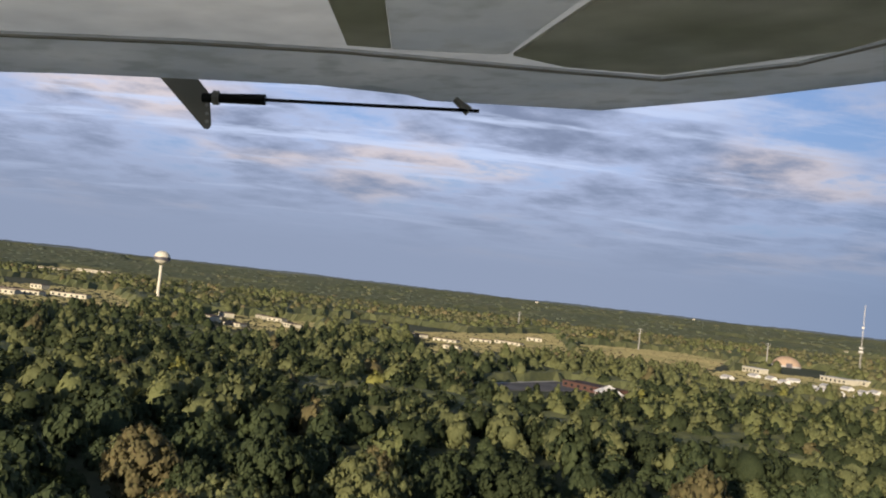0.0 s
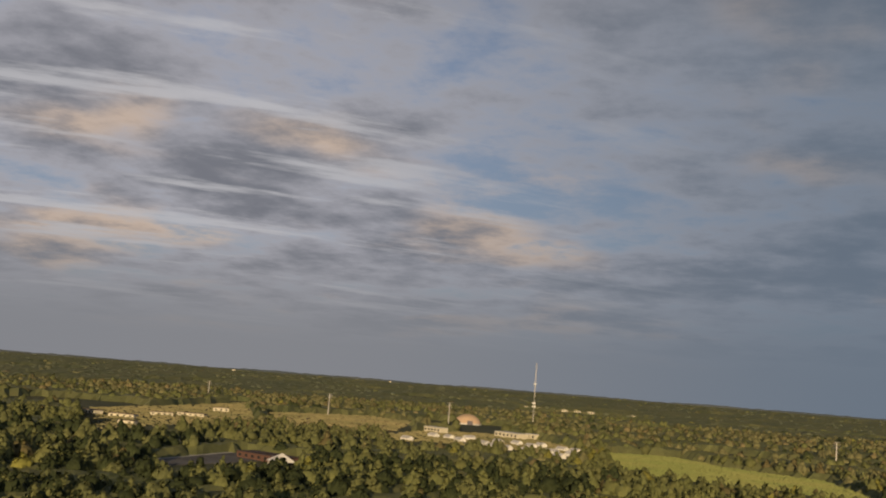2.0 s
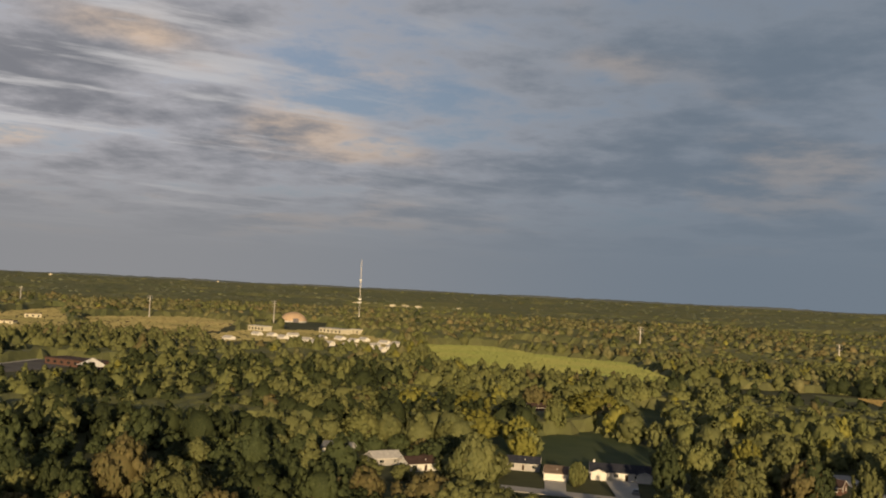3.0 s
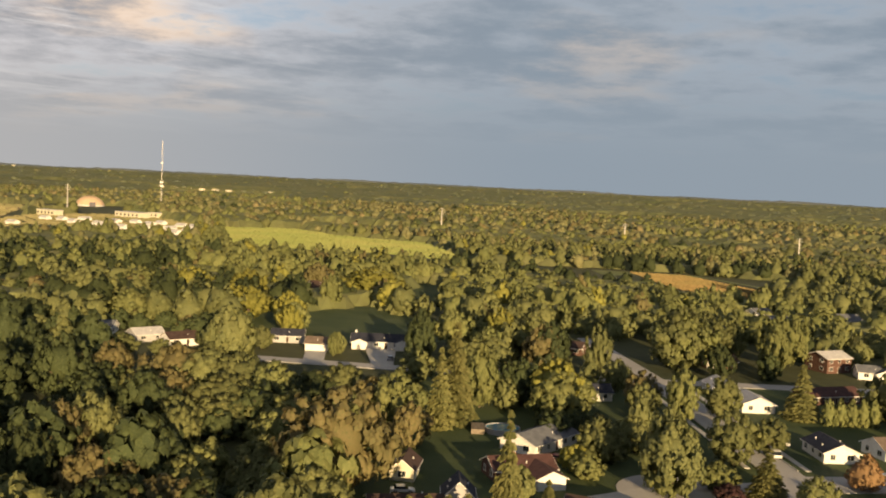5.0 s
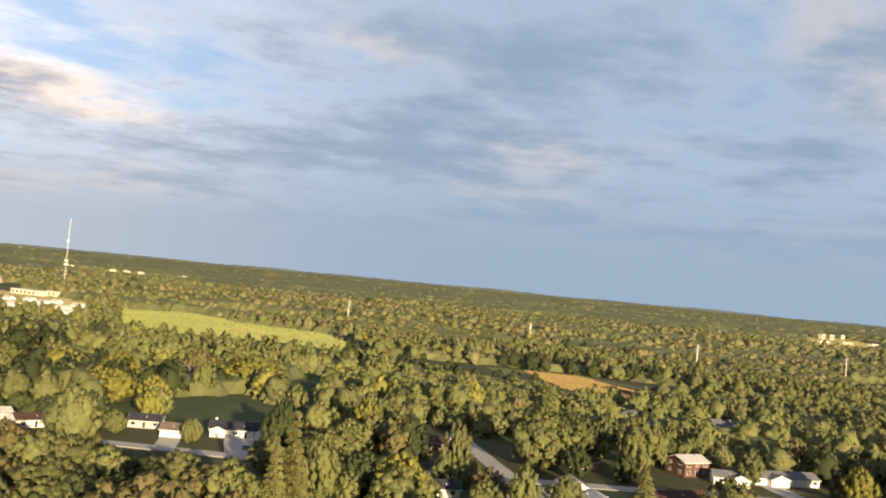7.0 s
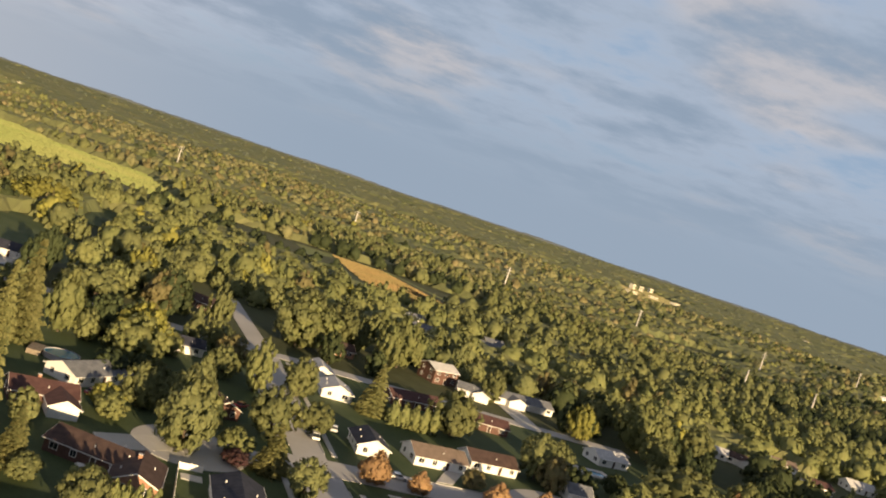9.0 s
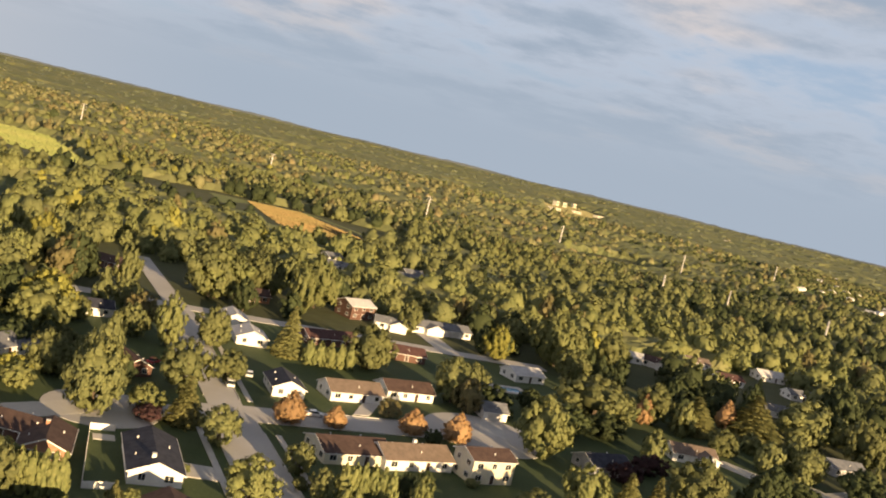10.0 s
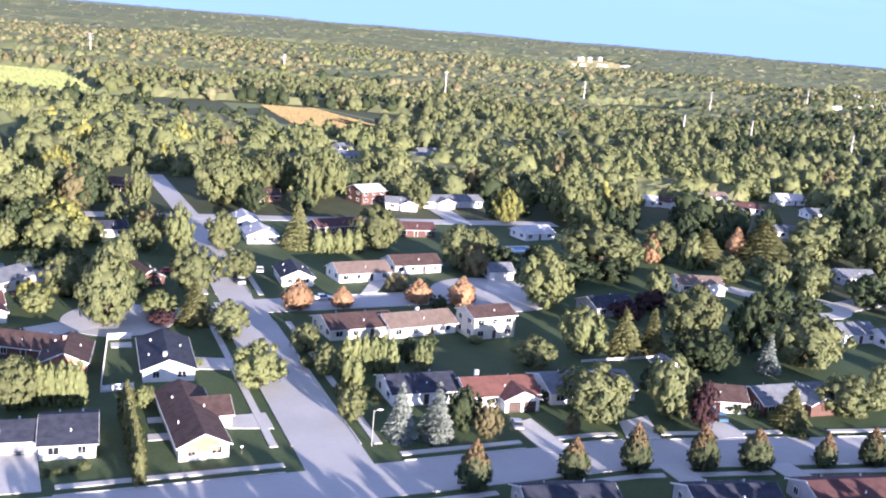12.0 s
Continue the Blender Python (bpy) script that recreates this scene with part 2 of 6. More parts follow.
def sun_bronze_tip(m, tip):
    """Autumn bronze and low-sun warmth painted together at the tip of a crown, working down through it."""
    n, l = m.node_tree.nodes, m.node_tree.links
    base = n["Principled BSDF"].inputs["Base Color"]
    src = base.links[0].from_socket
    co, sep, tex = n.new("ShaderNodeTexCoord"), n.new("ShaderNodeSeparateXYZ"), n.new("ShaderNodeTexNoise")
    geo, add, ramp, mix = n.new("ShaderNodeNewGeometry"), n.new("ShaderNodeMath"), n.new("ShaderNodeMapRange"), n.new("ShaderNodeMix")
    tex.inputs["Scale"].default_value = 0.5
    add.operation, mix.data_type = "ADD", "RGBA"
    ramp.inputs["From Min"].default_value, ramp.inputs["From Max"].default_value = 1.06, 1.46
    mix.inputs[7].default_value = (*tip, 1)
    l.new(co.outputs["Generated"], sep.inputs[0])
    l.new(geo.outputs["Position"], tex.inputs["Vector"])
    l.new(sep.outputs[2], add.inputs[0])
    l.new(tex.outputs["Fac"], add.inputs[1])
    l.new(add.outputs[0], ramp.inputs["Value"])
    l.new(ramp.outputs[0], mix.inputs[0])
    l.new(src, mix.inputs[6])
    l.new(mix.outputs[2], base)


# warm tip colour imitates sun on the tops, besides the turning leaves
sun_bronze_tip(L_PEAR, (0.27, 0.175, 0.09))
# olive and tawny far leaves made paler: distance haze put into their colour
L_HAZE_OLIVE = leaves("haze_pale_olive_leaves", (0.205, 0.205, 0.104), (0.252, 0.242, 0.122), (0.232, 0.228, 0.114))
L_HAZE_TAWNY = leaves("haze_pale_tawny_leaves", (0.220, 0.187, 0.099), (0.259, 0.215, 0.116), (0.198, 0.182, 0.094))
L_MIXED = surface("mixed_woodland_leaves", (0.118, 0.140, 0.064), (0.190, 0.192, 0.090), 0.011, 0.8, 0.3, 0.16, c3=(0.156, 0.170, 0.074), spec=0.15, grainy=0.28)
# bluish tone is distance haze put into the horizon woods' leaf colour
L_FAR = leaves("haze_blue_green_leaves", (0.112, 0.134, 0.086), (0.156, 0.172, 0.110), (0.134, 0.154, 0.098))
for leaf in (L_GREEN, L_DARK, L_LIME, L_GOLD, L_ORANGE, L_BROWN, L_PLUM, L_PINE, L_BLUE, L_PEAR, L_HAZE_OLIVE, L_HAZE_TAWNY):
    lets_light_through(leaf, 0.28)

# ---------------------------------------------------------------- building helpers
def ground_z(x, y):
    """Gentle lie of the land: a shallow valley to the east, a slow rise to the horizon."""
    r = math.hypot(x, y)
    z = -18.0 * math.exp(-(((x - 550) / 400) ** 2) - ((y - 1100) / 340) ** 2)
    s = min(max((r - 2300) / 2500, 0.0), 1.0)
    return z + 34.0 * s * s * (3 - 2 * s)


def mesh_of(name, verts, faces, material, smooth=False):
    me = bpy.data.meshes.new(name)
    me.from_pydata([tuple(v) for v in verts], [], [tuple(f) for f in faces])
    me.materials.append(material)
    if smooth:
        me.polygons.foreach_set("use_smooth", [True] * len(me.polygons))
    me.update()
    return me


def part(name, bm, material, parent, label=""):
    me = bpy.data.meshes.new(name)
    bm.normal_update()
    bm.to_mesh(me)
    bm.free()
    me.materials.append(material)
    ob = new(name, me)
    ob.parent = parent
    if label:
        ob["label"] = label
    return ob


def box(bm, x0, y0, z0, x1, y1, z1):
    v = [bm.verts.new(p) for p in ((x0, y0, z0), (x1, y0, z0), (x1, y1, z0), (x0, y1, z0), (x0, y0, z1), (x1, y0, z1), (x1, y1, z1), (x0, y1, z1))]
    for f in ((0, 3, 2, 1), (4, 5, 6, 7), (0, 1, 5, 4), (1, 2, 6, 5), (2, 3, 7, 6), (3, 0, 4, 7)):
        bm.faces.new([v[i] for i in f])
    return v


def prism(bm, outline, lo, hi, place):
    """A solid from a closed outline of (u, v), between lo and hi; place(u, v, w) gives the point."""
    a, b = [bm.verts.new(place(u, v, lo)) for u, v in outline], [bm.verts.new(place(u, v, hi)) for u, v in outline]
    bm.faces.new(a[::-1])
    bm.faces.new(b)
    for i in range(len(a)):
        j = (i + 1) % len(a)
        bm.faces.new((a[i], a[j], b[j], b[i]))
    bmesh.ops.recalc_face_normals(bm, faces=bm.faces[:])


def tube(bm, p, q, r0, r1, sides=8):
    p, q = Vector(p), Vector(q)
    m = (q - p).to_track_quat("Z", "Y").to_matrix().to_4x4()
    bmesh.ops.create_cone(bm, cap_ends=True, segments=sides, radius1=r0, radius2=r1, depth=(q - p).length, matrix=Matrix.Translation((p + q) / 2) @ m)


def thing(name, x, y, yaw=0.0, z=None):
    ob = new(name)
    ob.matrix_basis = pose(x, y, ground_z(x, y) if z is None else z, 0, 0, yaw)
    ob.empty_display_size = 0.5
    return ob


def slab(name, pts, material, top, label, depth=0.25, category="pavement"):
    """A flat piece of paving or turf from its corners."""
    bm = bmesh.new()
    prism(bm, pts, top - depth, top, lambda u, v, w: (u, v, w + ground_z(u, v)))
    me = bpy.data.meshes.new(name)
    bm.to_mesh(me)
    bm.free()
    me.materials.append(material)
    return tagged(new(name, me), label, category, kind="structure")


# ---------------------------------------------------------------- ground
def make_ground():
    rings = [0.0] + [30 * 1.055 ** i for i in range(96)]
    rings = [r for r in rings if r < 4880] + [4880]
    n = 128
    verts, faces = [(0, 0, 0)], []
    for r in rings[1:]:
        for k in range(n):
            a = 2 * math.pi * k / n
            x, y = r * math.sin(a), r * math.cos(a)
            verts.append((x, y, ground_z(x, y)))
    for k in range(n):
        faces.append((0, 1 + (k + 1) % n, 1 + k))
    for i in range(len(rings) - 2):
        for k in range(n):
            a, b = 1 + i * n + k, 1 + i * n + (k + 1) % n
            faces.append((a, b, b + n, a + n))
    return tagged(new("ground", mesh_of("ground", verts, faces, FLOOR, True)), "rough grassy ground reaching to the wooded horizon", "ground", kind="structure")


make_ground()

# ---------------------------------------------------------------- trees
def ico():
    g = (1 + 5 ** 0.5) / 2
    v = np.array([(-1, g, 0), (1, g, 0), (-1, -g, 0), (1, -g, 0), (0, -1, g), (0, 1, g), (0, -1, -g), (0, 1, -g), (g, 0, -1), (g, 0, 1), (-g, 0, -1), (-g, 0, 1)], float)
    f = "0 11 5 0 5 1 0 1 7 0 7 10 0 10 11 1 5 9 5 11 4 11 10 2 10 7 6 7 1 8 3 9 4 3 4 2 3 2 6 3 6 8 3 8 9 4 9 5 2 4 11 6 2 10 8 6 7 9 8 1"
    return v / np.linalg.norm(v[0]), np.array([int(i) for i in f.split()]).reshape(-1, 3)


ICO_V, ICO_F = ico()


def finer(v, f):
    """Each face cut in four, on the sphere."""
    v, known, out = list(map(tuple, v)), {}, []
    def half(a, b):
        k = (min(a, b), max(a, b))
        if k not in known:
            m = (np.array(v[a]) + np.array(v[b])) / 2
            v.append(tuple(m / np.linalg.norm(m)))
            known[k] = len(v) - 1
        return known[k]
    for a, b, c in f:
        x, y, z = half(a, b), half(b, c), half(c, a)
        out += [(a, x, z), (x, b, y), (z, y, c), (x, y, z)]
    return np.array(v), np.array(out)


ICO2_V, ICO2_F = finer(ICO_V, ICO_F)
OCT_V = np.array([(1, 0, 0), (-1, 0, 0), (0, 1, 0), (0, -1, 0), (0, 0, 1), (0, 0, -1)], float) * 1.12
OCT_F = np.array([(0, 2, 4), (2, 1, 4), (1, 3, 4), (3, 0, 4), (2, 0, 5), (1, 2, 5), (3, 1, 5), (0, 3, 5)])
# half width of each crown at heights from its foot to its tip
FORMS = {
    "round": ((0.10, 0.30), (0.20, 0.72), (0.36, 0.96), (0.54, 1.0), (0.72, 0.88), (0.87, 0.60), (1.0, 0.12)),
    "egg": ((0.06, 0.40), (0.14, 0.84), (0.28, 1.0), (0.46, 0.93), (0.66, 0.68), (0.84, 0.38), (1.0, 0.05)),
    "cone": ((0.03, 0.80), (0.10, 1.0), (0.28, 0.84), (0.48, 0.62), (0.68, 0.38), (0.86, 0.17), (1.0, 0.02)),
    "full": ((0.02, 0.62), (0.14, 0.92), (0.36, 1.0), (0.60, 0.90), (0.80, 0.64), (0.92, 0.38), (1.0, 0.08)),
    "column": ((0.01, 0.70), (0.14, 0.95), (0.40, 1.0), (0.66, 0.80), (0.86, 0.46), (1.0, 0.08)),
}


def unit(v):
    return v / (np.linalg.norm(v, axis=-1, keepdims=True) + 1e-6)


def crown_arrays(seed, form, n, per, leaf, flat, base=None):
    """Vertices, triangles and soft normals of a crown 2 wide and 1 high: boughs of foliage packed over its form,
    each a small dark core set with drooping leaf sprays."""
    rng = np.random.RandomState(seed)
    zs, ws = np.array(FORMS[form]).T
    base_v, base_f = base or (OCT_V, OCT_F)
    lean = rng.uniform(-0.10, 0.10, 2)
    lobes = rng.uniform(0, 6.28, 4)
    vs, fs, ns, at = [], [], [], 0
    # the shaded heart of the crown
    wide, tall, mid = {"cone": (0.48, 0.30, 0.36), "egg": (0.72, 0.36, 0.42), "column": (0.74, 0.42, 0.48), "full": (0.80, 0.42, 0.46)}.get(form, (0.70, 0.32, 0.54))
    if n > 30 and form == "round":
        wide, tall = wide * 0.74, tall * 0.80
    heart_v, heart_f = (ICO2_V, ICO2_F) if n > 40 else (ICO_V, ICO_F)
    heart = heart_v * (1 + 0.07 * rng.standard_normal((len(heart_v), 1))) * np.array((wide, wide, tall)) + np.array((0, 0, mid))
    if form == "egg":
        heart[:, :2] *= np.clip(1.25 - 0.8 * (heart[:, 2:] - 0.3).clip(0), 0.3, 1.15)
    if form == "cone":
        heart[:, :2] *= (1.15 - heart[:, 2:])
    vs.append(heart)
    fs.append(heart_f)
    ns.append(unit(heart_v + np.array((0, 0, 0.1))))
    at += len(heart)
    golden = math.pi * (3 - 5 ** 0.5)
    for k in range(n):
        u = (k + rng.uniform(0.1, 0.9)) / n
        z = zs[0] + (zs[-1] - zs[0]) * (1 - (1 - u) ** 0.78)
        a = k * golden + rng.uniform(-0.35, 0.35)
        w = np.interp(z, zs, ws)
        if form == "egg":
            w *= rng.uniform(0.90, 1.04)
        elif form == "cone":
            w *= rng.uniform(0.75, 1.05)
        else:
            w *= 1 + 0.15 * math.sin(2 * a + lobes[0]) + 0.12 * math.sin(3 * a + lobes[1] + 5 * z) + 0.07 * math.sin(7 * z + lobes[3])
            w *= rng.uniform(0.78, 1.10)
        size = rng.uniform(0.11, 0.255) * (0.75 + 0.35 * w) * (56 / n) ** 0.40
        reach = max(w - size * 0.75, 0.0)
        c = np.array((reach * math.cos(a) + lean[0] * z, reach * math.sin(a) + lean[1] * z, z - size * flat * 0.6 * (z > 0.6)))
        out = unit(np.array((math.cos(a) * w, math.sin(a) * w, (z - 0.42) * 1.9)))
        sq = np.array((1, 1, flat))
        lump = base_v * (1 + 0.16 * rng.standard_normal((len(base_v), 1))) * size * sq * (0.74 if per > 4 else 0.95)
        vs.append(lump + c)
        fs.append(base_f + at)
        ns.append(unit(0.95 * base_v + 0.20 * out + np.array((0, 0, 0.12))))
        at += len(lump)
        if per:
            d = unit(rng.standard_normal((per, 3)) + 0.75 * out + np.array((0, 0, 0.15)))
            p = c + d * size * sq * rng.uniform(0.62, 1.22, (per, 1))
            nrm = unit(0.7 * d + 0.45 * out + (0.38 if per > 12 else 0.22) * rng.standard_normal((per, 3)))
            nrm *= np.sign((nrm * out).sum(1, keepdims=True))
            side = rng.standard_normal((per, 3)) * np.array((1, 1, 0.35))
            t = unit(np.cross(nrm, side))
            b = np.cross(nrm, t)
            w2 = leaf * rng.uniform(0.6, 1.35, (per, 1))
            t, b = t * w2 * 1.15, b * w2 * 0.72
            tall_sq = np.array((1, 1, 0.62))
            quad = np.stack([p - t * tall_sq, p + (b - t * 0.12) * tall_sq, p + t * tall_sq, p - (b + t * 0.12) * tall_sq], 1)
            vs.append(quad.reshape(-1, 3))
            soft = unit(0.66 * d + 0.32 * out + 0.26 * nrm + np.array((0, 0, 0.16)))
            ns.append(np.repeat(soft, 4, axis=0))
            q = at + 4 * np.arange(per)[:, None]
            fs.append(np.concatenate([q + np.array([[0, 2, 1]]), q + np.array([[0, 3, 2]])]))
            at += 4 * per
    return np.concatenate(vs), np.concatenate(fs), np.concatenate(ns)


def spruce_arrays(seed, tiers, leaf):
    """A spruce 2 wide and 1 high: whorls of drooping branches, each a flat tapered spray, round a narrow dark heart."""
    rng = np.random.RandomState(seed)
    zs, ws = np.array(FORMS["cone"]).T
    heart = ICO2_V * np.array((0.30, 0.30, 0.44)) + np.array((0, 0, 0.48))
    heart[:, :2] *= np.clip(1.12 - heart[:, 2:], 0.04, 1.1)
    vs, fs, at = [heart], [ICO2_F], len(heart)
    for k in range(tiers):
        z = 0.05 + 0.93 * (k / (tiers - 1)) ** 0.92
        w = np.interp(z, zs, ws)
        n = int(7 + 11 * w)
        off = rng.uniform(0, 6.28)
        for j in range(n):
            a = off + 6.283 * (j + rng.uniform(-0.25, 0.25)) / n
            reach = max(w * rng.uniform(0.80, 1.08), 0.05)
            wide = 0.07 + 0.15 * reach
            u = np.array((math.cos(a), math.sin(a), 0.0))
            s = np.array((-u[1], u[0], 0.0))
            zz = z + rng.uniform(-0.012, 0.012)
            b = ICO_V * (1 + 0.16 * rng.standard_normal((12, 1)))
            run = (b[:, 0] * 0.52 + 0.50) * reach
            p = run[:, None] * u + (b[:, 1] * wide * (1.15 - 0.5 * run / reach))[:, None] * s
            p[:, 2] = zz + b[:, 2] * 0.016 - 0.055 * (run / max(reach, 0.2)) * min(reach, 0.6) * 1.5
            vs.append(p)
            fs.append(ICO_F + at)
            at += 12
            m = int(5 + 9 * reach)
            q = rng.uniform(0.35, 1.08, m)
            c = (q * reach)[:, None] * u + (rng.uniform(-1, 1, m) * wide * (1.2 - 0.6 * q))[:, None] * s
            c[:, 2] = zz - 0.055 * q * min(reach, 0.6) * 1.5 + rng.uniform(-0.012, 0.016, m)
            l = leaf * rng.uniform(0.6, 1.3, (m, 1))
            t = (u + s * rng.uniform(-0.9, 0.9, (m, 1))) * l
            side = s * l * 0.45
            dz = np.array((0, 0, 1.0)) * l * 0.16
            quad = np.stack([c - t * 0.6, c + side + dz, c + t - dz, c - side - dz], 1)
            vs.append(quad.reshape(-1, 3))
            i = at + 4 * np.arange(m)[:, None]
            fs.append(np.concatenate([i + np.array([[0, 1, 2]]), i + np.array([[0, 2, 3]])]))
            at += 4 * m
    return np.concatenate(vs), np.concatenate(fs), None


def fast_mesh(name, v, f, material, normals=None):
    me = bpy.data.meshes.new(name)
    me.vertices.add(len(v))
    me.vertices.foreach_set("co", np.asarray(v, np.float32).ravel())
    me.loops.add(len(f) * 3)
    me.loops.foreach_set("vertex_index", np.asarray(f, np.int32).ravel())
    me.polygons.add(len(f))
    me.polygons.foreach_set("loop_start", np.arange(0, len(f) * 3, 3, dtype=np.int32))
    me.materials.append(material)
    me.polygons.foreach_set("use_smooth", np.ones(len(f), bool))
    me.update(calc_edges=True)
    if normals is not None:
        me.attributes.new("custom_normal", "FLOAT_VECTOR", "POINT").data.foreach_set("vector", np.asarray(normals, np.float32).ravel())
        me.update()
    return me


def trunk_mesh(name, seed, form):
    """A tapered trunk with limbs, in a tree 2 wide and 1 high."""
    rng = random.Random(seed)
    bm = bmesh.new()
    top = 0.62 if form in ("round", "egg") else 0.92
    tube(bm, (0, 0, -0.02), (0, 0, 0.34), 0.062, 0.045, 7)
    tube(bm, (0, 0, 0.33), (0.02, 0.01, top), 0.045, 0.014, 6)
    if form in ("round", "egg"):
        for k in range(7):
            a, z = k * 0.9 + rng.random(), rng.uniform(0.26, 0.5)
            r = rng.uniform(0.35, 0.6)
            tube(bm, (0, 0, z), (r * math.cos(a), r * math.sin(a), z + rng.uniform(0.14, 0.28)), 0.024, 0.008, 5)
    me = bpy.data.meshes.new(name)
    bm.to_mesh(me)
    bm.free()
    me.materials.append(BARK)
    return me


def tree_kind(form, material, count, clumps, per, leaf, flat, label, seed):
    made = []
    for k in range(count):
        v, f, nrm = spruce_arrays(seed + k, clumps, leaf) if form == "cone" else crown_arrays(seed + k, form, clumps, per, leaf, flat)
        if nrm is not None:
            # trees are taller than half their width: turn the normals as that stretch will
            nrm = unit(nrm * np.array((1, 1, 1.7)))
        made.append((trunk_mesh("trunk", seed + k, form), fast_mesh("crown", v, f, material, nrm)))
    return {"made": made, "label": label, "form": form}


GREEN = tree_kind("round", L_GREEN, 4, 60, 27, 0.057, 0.56, "broad green maple with a full lumpy crown", 10)
DARK = tree_kind("round", L_DARK, 3, 60, 27, 0.057, 0.56, "dense deep green shade tree with a rounded crown", 20)
LIME = tree_kind("round", L_LIME, 3, 60, 27, 0.057, 0.56, "yellow-green tree in early autumn leaf", 30)
GOLD = tree_kind("round", L_GOLD, 2, 60, 27, 0.057, 0.56, "golden yellow tree in autumn leaf", 40)
BRONZE = tree_kind("round", L_BROWN, 3, 60, 27, 0.057, 0.56, "large bronze-leaved oak with a wide clumpy crown", 50)
ORANGE = tree_kind("egg", L_ORANGE, 2, 84, 15, 0.060, 0.34, "small orange street maple in autumn leaf", 60)
PEAR = tree_kind("egg", L_PEAR, 3, 90, 15, 0.058, 0.34, "pointed street pear tree, top bronze and painted sun-warm", 70)
PLUM = tree_kind("round", L_PLUM, 2, 60, 27, 0.057, 0.56, "dark purple-leaved plum tree", 80)
PINE = tree_kind("cone", L_PINE, 3, 12, 0, 0.13, 0.20, "tall conifer with layered spreading branches", 90)
SPRUCE = tree_kind("cone", L_BLUE, 2, 10, 0, 0.13, 0.20, "silvery blue spruce with layered branches", 100)
CEDAR = tree_kind("column", L_LIME, 2, 34, 22, 0.11, 0.26, "clipped yellow-green arborvitae in a hedge row", 110)
HEDGE = tree_kind("column", L_PINE, 2, 34, 22, 0.11, 0.26, "tall dark arborvitae standing in a lawn", 120)
PLANTED = []


def tree(kind, x, y, h, r):
    rng = random.Random(int(x * 37 + y * 101))
    trunk, crown = kind["made"][rng.randrange(len(kind["made"]))]
    ob = thing("tree", x, y, rng.uniform(0, 360))
    ob.scale = (r * 1.12, r * 1.12, h * 1.02)
    for name, me in (("trunk", trunk), ("crown", crown)):
        p = new(name, me)
        p.parent = ob
    PLANTED.append((x, y, r))
    return tagged(ob, kind["label"], "tree", "trees of the neighbourhood")

# ---------------------------------------------------------------- houses
NAMES = {"R_BROWN": "dark brown", "R_TAN": "tan", "R_NAVY": "blue-black", "R_GREY": "grey", "R_RED": "red-brown", "R_MAROON": "maroon", "R_PALE": "pale grey"}


def gable_body(parent, cx, cy, along, length, width, e, rise, wall, roof, z0=0.0):
    """Walls with their gables, and a two-sided roof with eaves, fascia boards and thickness. along: 'x' or 'y', the ridge's way."""
    def place(u, v, w):
        return (cx + w, cy + u, v + z0) if along == "x" else (cx + u, cy + w, v + z0)
    hw, hl = width / 2, length / 2
    bm = bmesh.new()
    prism(bm, [(-hw, -0.3), (hw, -0.3), (hw, e), (0, e + rise), (-hw, e)], -hl, hl, place)
    part("wall", bm, wall, parent)
    o, th, k = 0.45, 0.16, rise / hw
    lo, up = e - o * k, e + rise
    bm = bmesh.new()
    prism(bm, [(-hw - o, lo + 0.03), (0, up + 0.03), (hw + o, lo + 0.03), (hw + o, lo + 0.03 + th), (0, up + 0.03 + th), (-hw - o, lo + 0.03 + th)], -hl - 0.4, hl + 0.4, place)
    ob = part("roof", bm, roof, parent)
    for end in (-1, 1):
        bm = bmesh.new()
        w0 = end * (hl + 0.4)
        w1 = w0 + end * 0.05
        prism(bm, [(-hw - o, lo - 0.08), (0, up - 0.08), (hw + o, lo - 0.08), (hw + o, lo + 0.16), (0, up + 0.16), (-hw - o, lo + 0.16)], min(w0, w1), max(w0, w1), place)
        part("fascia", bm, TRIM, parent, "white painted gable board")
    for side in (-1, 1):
        bm = bmesh.new()
        u0, u1 = side * (hw + o), side * (hw + o + 0.10)
        prism(bm, [(min(u0, u1), lo + 0.02), (max(u0, u1), lo + 0.02), (max(u0, u1), lo + 0.15), (min(u0, u1), lo + 0.15)], -hl - 0.38, hl + 0.38, place)
        part("gutter", bm, TRIM, parent, "white rain gutter")
    return ob


